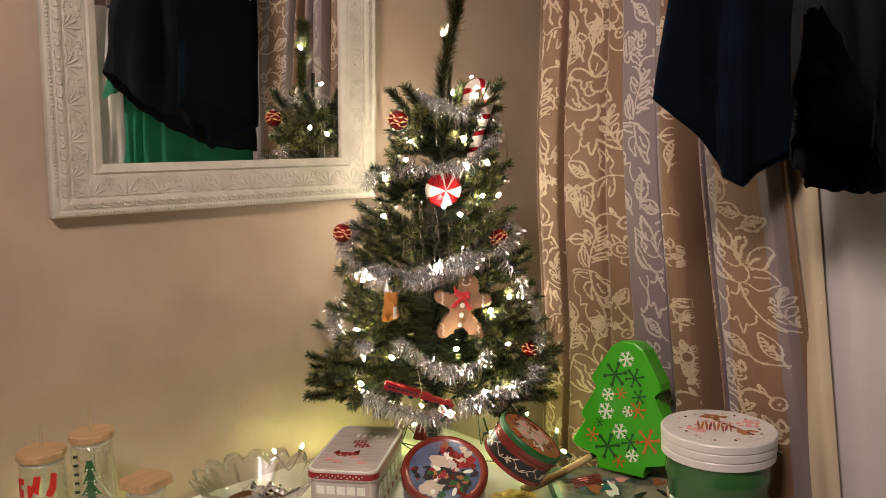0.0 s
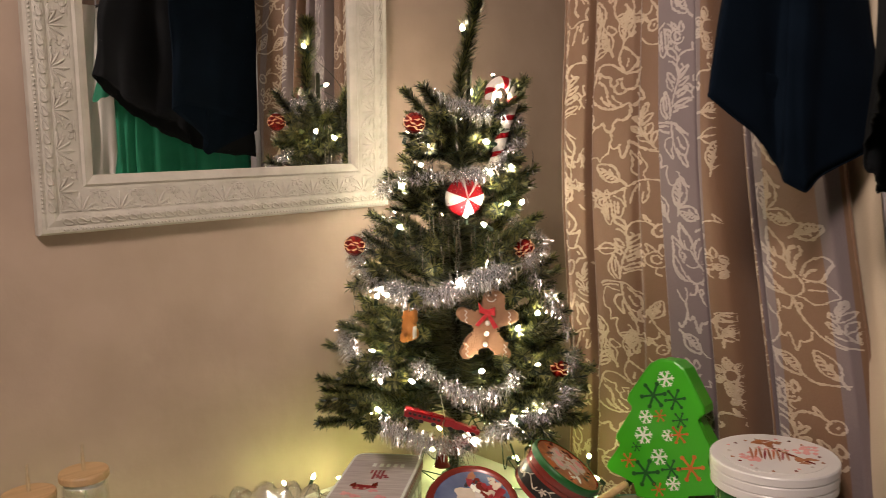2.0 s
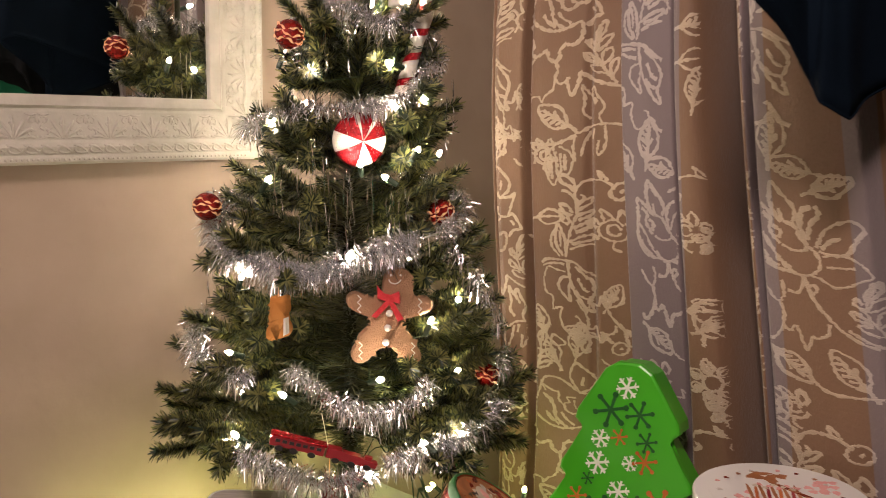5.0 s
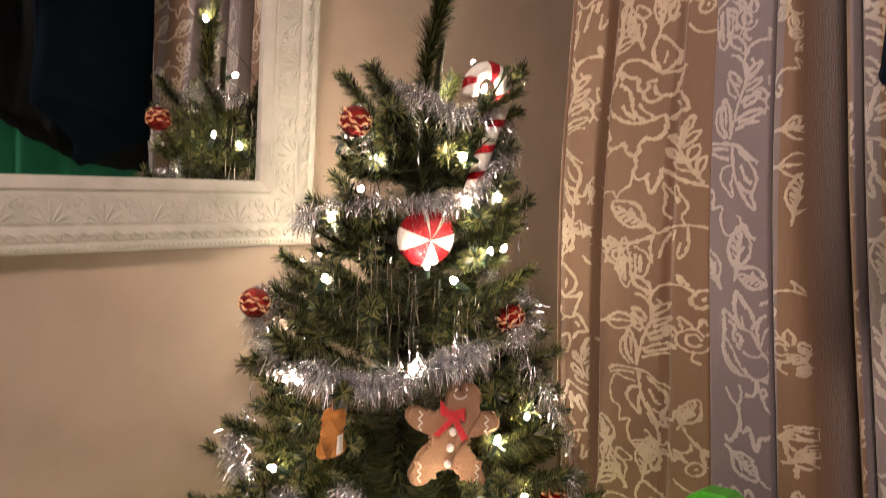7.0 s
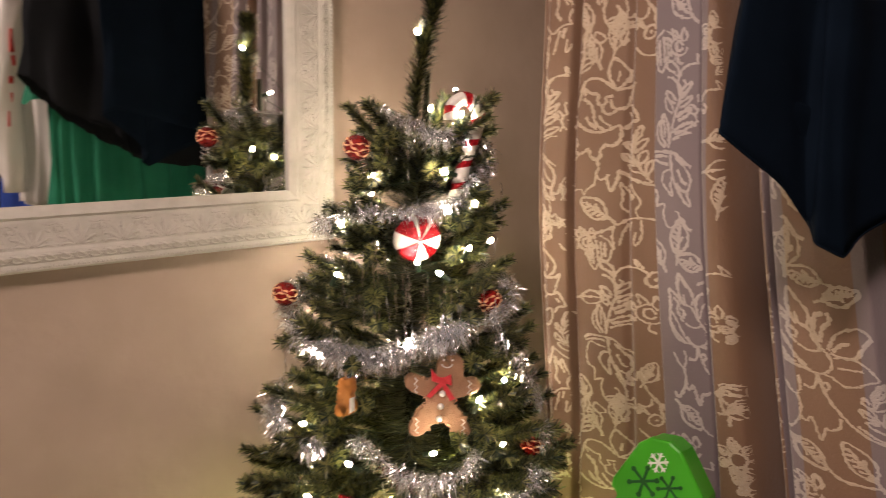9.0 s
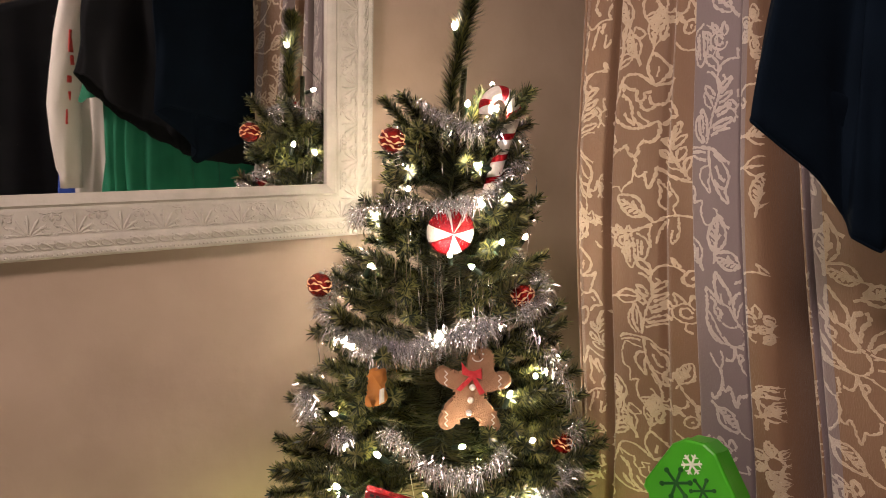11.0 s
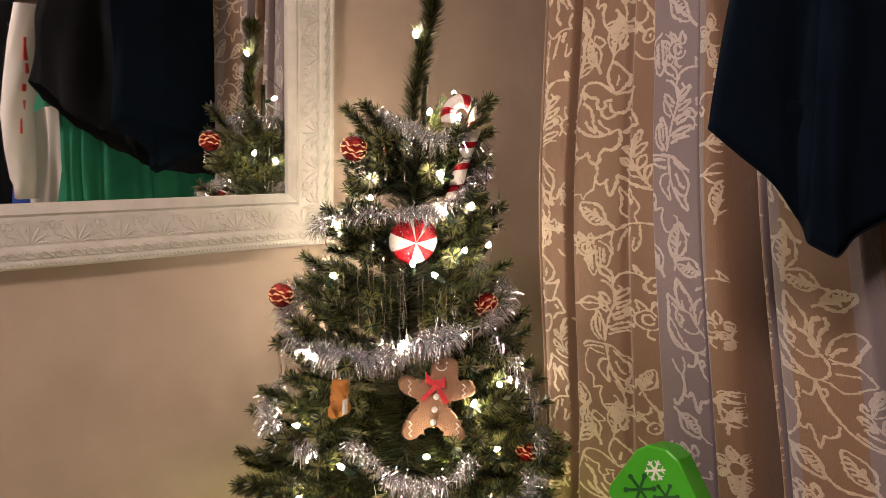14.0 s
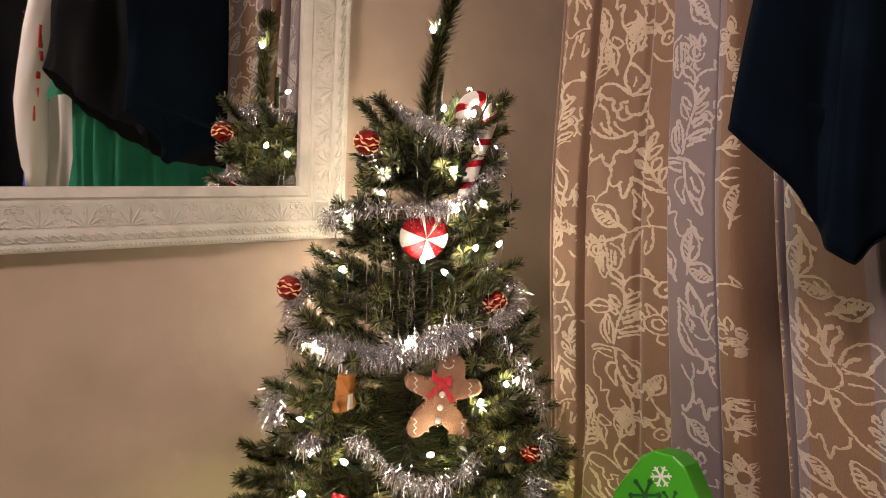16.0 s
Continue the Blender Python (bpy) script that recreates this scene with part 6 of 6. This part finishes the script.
for k in range(36):
    a = 6.283 * k / 36
    z0, sg = 0.005 + 0.0055 * math.sin(9 * a), 1 if k % 2 else -1
    tube([(R1 * math.cos(a + 0.018 * t * (1 + k % 3)), R1 * math.sin(a + 0.018 * t * (1 + k % 3)), z0 + sg * 0.0024 * t) for t in (0, 1, 2, 3)], [0.0005, 0.0013, 0.0011, 0.0003], 5, bm)
for k in range(5):
    a = 6.283 * k / 5 + 0.35
    for q in range(5):
        d = 1.26 * q
        tube([(R1 * math.cos(a), R1 * math.sin(a), 0.005), (R1 * math.cos(a + 0.10 * math.cos(d)), R1 * math.sin(a + 0.10 * math.cos(d)), 0.005 + 0.006 * math.sin(d))], [0.0007, 0.0016], 5, bm)
part("scrollwork", bm, M_CREAM_PRINT, lt, "pale printed scrollwork")
part("red_ring", lathe([(0.0597, 0.017), (0.0604, 0.018), (0.0604, 0.023), (0.0597, 0.024)], 48), M_TIN_RED, lt, "red band")

# lime tree-shaped box
gt = empty("tree_shaped_box", Matrix.Translation((-0.430, -0.449, 0.7655)) @ Matrix((Vector((0.192, -0.981, 0)), Vector((0.976, 0.191, -0.103)), Vector((0.101, 0.020, 0.995)))).transposed().to_4x4(), "lime green plastic tree-shaped box with printed snowflakes", "box")
half = [(0.012, 0.205), (0.026, 0.196), (0.056, 0.147), (0.058, 0.137), (0.052, 0.131), (0.044, 0.128), (0.072, 0.086), (0.073, 0.078), (0.066, 0.072), (0.060, 0.071), (0.084, 0.041), (0.085, 0.033), (0.078, 0.027), (0.038, 0.021), (0.037, 0.0)]
outline = [(-x, z) for x, z in half[::-1]][0:] + half
outline = outline[::-1]
part("front", prism(outline, 0.012, 0.003, at=(0, 0.006, 0)), M_LIME, gt, smooth=False)
part("back", prism([(x * 0.975, 0.1 + (z - 0.1) * 0.98) for x, z in outline], 0.030, 0.004, at=(0, 0.027, 0)), M_LIME, gt, smooth=False)


def snowflake(x, z, r, mat, dots):
    bm = bmesh.new()
    for k in range(6):
        a = 6.283 * k / 6 + 0.26
        d = Vector((math.cos(a), math.sin(a)))
        n = Vector((-d.y, d.x))
        w = r * 0.085
        p = [n * w, n * w + d * r * 0.9, -n * w + d * r * 0.9, -n * w]
        prism([(x + q.x, z + q.y) for q in p][::-1], 0.0008, 0, bm, (0, -0.0006 - 0.00002 * k, 0))
        if dots:
            e = d * r * 0.92
            prism([(x + e.x + r * 0.17 * math.cos(t), z + e.y + r * 0.17 * math.sin(t)) for t in np.linspace(0, 6.283, 9)[:-1]], 0.0008, 0, bm, (0, -0.0009, 0))
        else:
            for sg in (-1, 1):
                m0 = d * r * 0.55
                e = m0 + (d * 0.6 + n * sg * 0.8) * r * 0.34
                q = n * w * 0.9
                prism([(x + c.x, z + c.y) for c in (m0 + q, e + q, e - q, m0 - q)], 0.0008, 0, bm, (0, -0.0009 - 0.00002 * k, 0))
    return bm


for mat, word, dots, spots in ((M_WHITE_PRINT, "white", False, [(0, 0.178, 0.014), (-0.027, 0.119, 0.012), (-0.029, 0.092, 0.015), (0.007, 0.098, 0.010), (-0.004, 0.065, 0.014), (0.018, 0.031, 0.012)]),
                               (M_DARK_GREEN, "dark green", True, [(-0.017, 0.152, 0.019), (0.015, 0.151, 0.015), (0.024, 0.123, 0.011), (-0.039, 0.073, 0.007), (-0.023, 0.038, 0.020), (0.014, 0.051, 0.014)]),
                               (M_ORANGE_PRINT, "orange", True, [(-0.006, 0.124, 0.009), (0.023, 0.102, 0.013), (-0.050, 0.051, 0.011), (0.042, 0.058, 0.019), (-0.003, 0.018, 0.010)])):
    for x, z, r in spots:
        part("snowflake", snowflake(x, z, r, mat, dots), mat, gt, word + " printed snowflake")

# white-lidded tub
tub = empty("tub", Matrix.Translation((-0.452, -0.624, TABLE + 0.002)), "green plastic tub with three stacked white lids", "tub")
part("body", lathe([(0, 0), (0.056, 0), (0.060, 0.004), (0.0615, 0.02), (0.0630, 0.024), (0.0640, 0.045), (0.0672, 0.085), (0.0690, 0.089), (0.0690, 0.094), (0.0680, 0.097), (0.0700, 0.114), (0.0705, 0.119), (0, 0.119)], 56), M_GREEN_CLEAR, tub, "glossy green printed body", smooth=True)
for k in range(3):
    z = 0.1165 + 0.0118 * k
    part("lid", lathe([(0, z), (0.0733 + 0.0006 * k, z), (0.0748 + 0.0006 * k, z + 0.0012), (0.0748 + 0.0006 * k, z + 0.0098), (0.0735 + 0.0006 * k, z + 0.0116), (0.070, z + 0.0118), (0, z + 0.0118)], 96), M_WHITE_PLASTIC, tub, "white plastic lid", smooth=False)
tz = 0.1165 + 0.0118 * 3
tr = random.Random(9)
part("print_disc", disc_shape(0, 0, 0.062, 0.062, tz, n=48), M_WHITE_PLASTIC, tub)
# printed gingerbread house with sweets round it, seen upright from the room
near, across = Vector((-0.874, -0.485)), Vector((0.485, -0.874))
layer = 0


def lid_print(right_, up, half_r, half_u, mat, lean=0.0, wob=0.12):
    global layer
    layer += 1
    p = across * right_ - near * up
    part("print_patch", disc_shape(p.x, p.y, half_u, half_r, tz + 0.0004 + 0.000006 * layer, wob, n=12, seed=layer, rot=0.507 + lean, thick=0.0004), mat, tub)


for k in range(16):
    lid_print(-0.040 + 0.024 * tr.random(), -0.026 + 0.028 * tr.random(), 0.004, 0.0035, M_PINK_PRINT, tr.uniform(0, 3), 0.2)
for k in range(14):
    lid_print(0.024 + 0.026 * tr.random(), 0.012 + 0.024 * tr.random(), 0.004, 0.0035, M_PINK_PRINT, tr.uniform(0, 3), 0.2)
for k in range(9):
    lid_print(-0.026 + 0.0052 * k, -0.002 + 0.002 * (k % 3), 0.0016, 0.021 - 0.003 * (k % 2), [M_BROWN_PRINT, M_ORANGE_PRINT, M_BROWN_PRINT, M_RED_PAINT][k % 4], 0.06 * (-1) ** k, 0.06)
for k in range(6):
    lid_print(0.002 + 0.007 * k, 0.020 - 0.007 * k, 0.0022, 0.012, [M_BROWN_PRINT, M_TIN_RED][k % 2], 0.9, 0.08)
for right_, up, hr, hu in ((-0.017, 0.038, 0.008, 0.007), (-0.004, 0.034, 0.006, 0.009), (0.006, 0.042, 0.006, 0.005), (-0.010, 0.046, 0.009, 0.003), (0.030, -0.012, 0.008, 0.006), (0.042, -0.008, 0.008, 0.004), (0.034, -0.022, 0.006, 0.003)):
    lid_print(right_, up, hr, hu, M_BROWN_PRINT, 0.0, 0.22)
for k in range(10):
    lid_print(-0.020 + 0.004 * k, 0.016 + 0.004 * math.sin(2.1 * k), 0.0022, 0.0030, [M_CREAM_PRINT, M_PINK_PRINT][k % 2], 0.5 * k, 0.2)
for k in range(20):
    a = 6.283 * k / 20 + tr.uniform(-0.1, 0.1)
    rr = tr.uniform(0.050, 0.057)
    lid_print(rr * math.cos(a), rr * math.sin(a), 0.0022, 0.0020, [M_TIN_RED, M_PINK_PRINT, M_TIN_GREY, M_BROWN_PRINT][k % 4], a, 0.2)
for k in range(22):
    a = 6.283 * k / 22
    m = pose(0, 0, 0, 0, 0, math.degrees(a))
    b = part("print_patch", box_bm((0.002, 0.012, 0.016 if k % 2 else 0.010), (0.0652, 0, 0.058 - 0.006 * (k % 2)), bevel=0.0008), [M_WHITE_PRINT, M_RED_PAINT, M_CREAM_PRINT][k % 3], tub)
    b.matrix_local = m

# picture book under the box, wooden spoon, gold dish
book = empty("picture_box", pose(-0.452, -0.462, TABLE + 0.002, 0, 0, -40), "flat teal-edged box with a printed winter picture", "box")
part("base", slab(rounded_rect(0.20, 0.15, 0.008), 0, 0.020), M_TEAL, book)
part("picture", slab(rounded_rect(0.186, 0.136, 0.006), 0.020, 0.0212), M_PICTURE, book, "printed winter picture")
br = random.Random(12)
for k in range(16):
    part("picture_patch", disc_shape(br.uniform(-0.075, 0.075), br.uniform(-0.05, 0.05), br.uniform(0.008, 0.024), br.uniform(0.004, 0.012), 0.0212 + 0.00004 * k, 0.2, seed=k, rot=br.uniform(0, 3), thick=0.0004), [M_TIN_BLUE, M_WHITE_PRINT, M_PINK_PRINT, M_BLACK_PRINT, M_TEAL, M_BROWN_PRINT][k % 6], book)
for k in range(5):
    part("picture_patch", box_bm((0.05, 0.003, 0.0006), (-0.045, 0.03 - 0.008 * k, 0.0222), Euler((0, 0, 0.3)).to_matrix()), M_RED_PAINT, book)

spoon = empty("wooden_spoon", Matrix(), "pale wooden spoon lying across the boxes", "spoon")
part("handle", tube(smooth_line([(-0.562, -0.366, 0.752), (-0.520, -0.376, 0.758), (-0.465, -0.387, 0.7695), (-0.428, -0.391, 0.7755)]), [0.0070] * 8 + [0.0056] * 11, 10), M_STICK, spoon, smooth=True)
part("handle_end", tube([(-0.430, -0.3910, 0.7752), (-0.420, -0.3915, 0.7768)], [0.0058, 0.005], 10), M_BLACK_PRINT, spoon, "dark tipped end")

gold = empty("gold_dish", Matrix.Translation((-0.604, -0.388, TABLE + 0.002)), "crumpled gold foil dish on the table", "dish")
part("foil", lathe([(0, 0), (0.022, 0), (0.030, 0.006), (0.036, 0.018), (0.034, 0.021), (0.026, 0.020), (0.015, 0.023), (0, 0.022)], 40, wave=lambda a, k, r: (r * (1 + 0.05 * math.sin(9 * a + k)), 0.0012 * math.sin(7 * a + 2 * k))), M_GOLD_FOIL, gold, smooth=True)

# fluted glass bowl
bowl = empty("glass_bowl", Matrix.Translation((-0.884, -0.136, TABLE + 0.002)), "fluted clear glass bowl holding wrapped sweets", "bowl")


def flute(a, k, r):
    t = (min(k, 5) / 5 if k < 6 else max(0, (11 - k)) / 5)
    lobe = abs(math.sin(7.5 * a))
    return r * (1 + 0.10 * t * (lobe - 0.6)), 0.014 * t * t * (lobe ** 0.6 - 0.7)


part("glass", lathe([(0, 0), (0.040, 0), (0.052, 0.012), (0.068, 0.034), (0.083, 0.054), (0.092, 0.066), (0.089, 0.066), (0.079, 0.053), (0.064, 0.035), (0.048, 0.015), (0.036, 0.005), (0, 0.005)], 168, wave=flute), M_BOWL, bowl, "clear fluted glass", smooth=True)
sr = random.Random(21)
part("tray", lathe([(0, 0.0075), (0.040, 0.0075), (0.055, 0.020), (0.052, 0.022), (0.038, 0.0105), (0, 0.0105)], 40), M_BROWN_DARK, bowl, "dark brown inner dish", smooth=True)
for k in range(9):
    a, rr = sr.uniform(0, 6.28), 0.040 * math.sqrt(sr.random())
    o = Vector((rr * math.cos(a), rr * math.sin(a), 0.021 + sr.uniform(0, 0.010)))
    sweet = empty("wrapped_sweet", Matrix.Translation(bowl.location + o) @ Euler((sr.uniform(-0.5, 0.5), sr.uniform(-0.5, 0.5), sr.uniform(0, 6))).to_matrix().to_4x4(), "small foil-wrapped sweet lying in the bowl", "sweet", "sweets in the bowl")
    bm = bmesh.new()
    bmesh.ops.create_uvsphere(bm, u_segments=12, v_segments=8, radius=0.008, matrix=Matrix.Diagonal((1.25, 1, 0.75, 1)))
    part("wrapper", bm, M_TINSEL, sweet, smooth=True)
    for sg in (-1, 1):
        part("twist", lathe([(0.001, 0.0), (0.005, 0.008), (0.0055, 0.009), (0.001, 0.001)], 8), M_TINSEL, sweet).matrix_local = pose(sg * 0.009, 0, 0, 0, sg * 90, 0)


# glass cups with bamboo lids
def decal(r, a0, z0, shape, mat, parent, name="decal"):
    """A flat shape wrapped round a cup."""
    bm = bmesh.new()
    vs = [bm.verts.new(((r + 0.0006) * math.cos(a0 + x / r), (r + 0.0006) * math.sin(a0 + x / r), z0 + z)) for x, z in shape]
    bm.faces.new(vs)
    return part(name, bm, mat, parent)


def cup(at, h, r, square, straw, label):
    c = empty("glass_cup", Matrix.Translation(at), label, "cup", "glass cups with bamboo lids")
    part("glass", lathe([(0, 0), (r * 0.86, 0), (r * 0.93, 0.004), (r * 0.98, 0.015), (r, 0.030), (r, h * 0.86), (r * 0.94, h), (r * 0.90, h), (r * 0.955, h * 0.86), (r * 0.955, 0.030), (r * 0.93, 0.016), (r * 0.84, 0.008), (0, 0.007)], 48), M_GLASS, c, "clear glass", smooth=True)
    if square:
        part("lid", slab(rounded_rect(r * 2.05, r * 2.05, r * 0.45), h, h + 0.010, top_in=0.0010), M_BAMBOO, c, "square bamboo lid")
    else:
        part("lid", lathe([(0, h), (r * 1.02, h), (r * 1.06, h + 0.0015), (r * 1.06, h + 0.008), (r * 1.02, h + 0.010), (0, h + 0.010)], 44), M_BAMBOO, c, "round bamboo lid")
    part("seal", lathe([(0, h - 0.006), (r * 0.88, h - 0.006), (r * 0.88, h - 0.0004), (0, h - 0.0004)], 40), M_WHITE_PLASTIC, c)
    part("straw", lathe([(0.0026, 0), (0.0026, 1), (0.0019, 1), (0.0019, 0)], 12), M_STRAW, c, "clear glass straw", smooth=True).matrix_local = pose(straw[0], straw[1], 0.012, *straw[2]) @ Matrix.Diagonal((1, 1, h + 0.030, 1))
    return c


view = math.atan2(-0.74, -0.67)
c1 = cup((-1.154, -0.072, TABLE + 0.002), 0.148, 0.0285, False, (0.002, 0.004, (0, 0, 0)), "glass cup with red letters and a round bamboo lid")
for x0, shape in ((-0.026, [(0, 0), (0.010, 0.002), (0.011, 0.012), (0.004, 0.013), (0.004, 0.018), (0.012, 0.019), (0.013, 0.027), (0, 0.026)]), (-0.010, [(0, 0.002), (0.005, 0), (0.008, 0.010), (0.014, 0.006), (0.018, 0.030), (0.010, 0.031), (0.007, 0.018), (0.001, 0.020)]),
                  (0.011, [(0, 0.004), (0.008, 0), (0.014, 0.010), (0.016, 0.030), (0.009, 0.032), (0.006, 0.016)]), (-0.022, [(0, -0.030), (0.018, -0.028), (0.020, -0.008), (0.010, -0.004), (0.002, -0.008)]), (0.004, [(0, -0.03), (0.014, -0.027), (0.016, -0.008), (0.008, -0.004), (0.001, -0.010)])):
    decal(0.0285, view + 0.1, 0.102, [(x + x0, z) for x, z in shape][::-1], M_LINE_RED, c1, "red_letter_shape")
c2 = cup((-1.092, -0.076, TABLE + 0.002), 0.158, 0.0270, False, (0.0, 0.0, (0, 0, 0)), "glass cup with a green tree print and a round bamboo lid")
for k in range(6):
    w = 0.0075 + 0.0030 * k
    decal(0.0270, view + 0.25, 0.136 - 0.016 * (k + 1), [(-w, 0), (-w * 0.62, 0.003), (-w * 0.30, 0.0005), (w * 0.30, 0.0005), (w * 0.62, 0.003), (w, 0), (0.003, 0.017), (-0.003, 0.017)][::-1], M_DARK_GREEN, c2, "tree_print")
    for sx in (-1, 1):
        decal(0.0276, view + 0.25, 0.136 - 0.016 * (k + 1) + 0.004, [(sx * w * 0.45 - 0.001, 0), (sx * w * 0.45 + 0.001, 0), (sx * w * 0.45 + 0.001, 0.002), (sx * w * 0.45 - 0.001, 0.002)][::-1], M_WHITE_PRINT, c2, "snow_print")
for k in range(5):
    decal(0.0270, view - 0.45, 0.138 - 0.012 * k, [(-0.005, 0), (0.004, 0.002), (0.004, 0.006), (-0.004, 0.004)][::-1], M_BLACK_PRINT, c2, "letter_shape")
for k in range(4):
    decal(0.0270, view - 0.95, 0.128 - 0.016 * k, [(-0.009, 0), (0.009, 0), (0.0, 0.013)][::-1], M_TIN_GREY, c2, "tree_outline_print")
c3 = cup((-1.052, -0.150, TABLE + 0.002), 0.104, 0.0265, True, (0.004, -0.004, (-14, -26, 0)), "low glass cup with a square bamboo lid and a tilted straw")
for k in range(4):
    decal(0.0265, view - 0.7 + 0.42 * k, 0.078, [(-0.004, 0), (-0.002, 0), (0.004, 0.012), (0.002, 0.012)][::-1], M_BROWN_PRINT, c3, "letter_shape")
c3.rotation_euler = (0, 0, radians(20))
cup((-1.242, -0.050, TABLE + 0.002), 0.135, 0.0285, False, (0.0, 0.0, (0, 0, 0)), "clear glass cup at the end of the row")

for o in list(scene.objects):
    if o.type == "MESH" and o.data.materials and o.data.materials[0] in (M_GLASS, M_STRAW, M_BOWL):
        o.visible_shadow = False
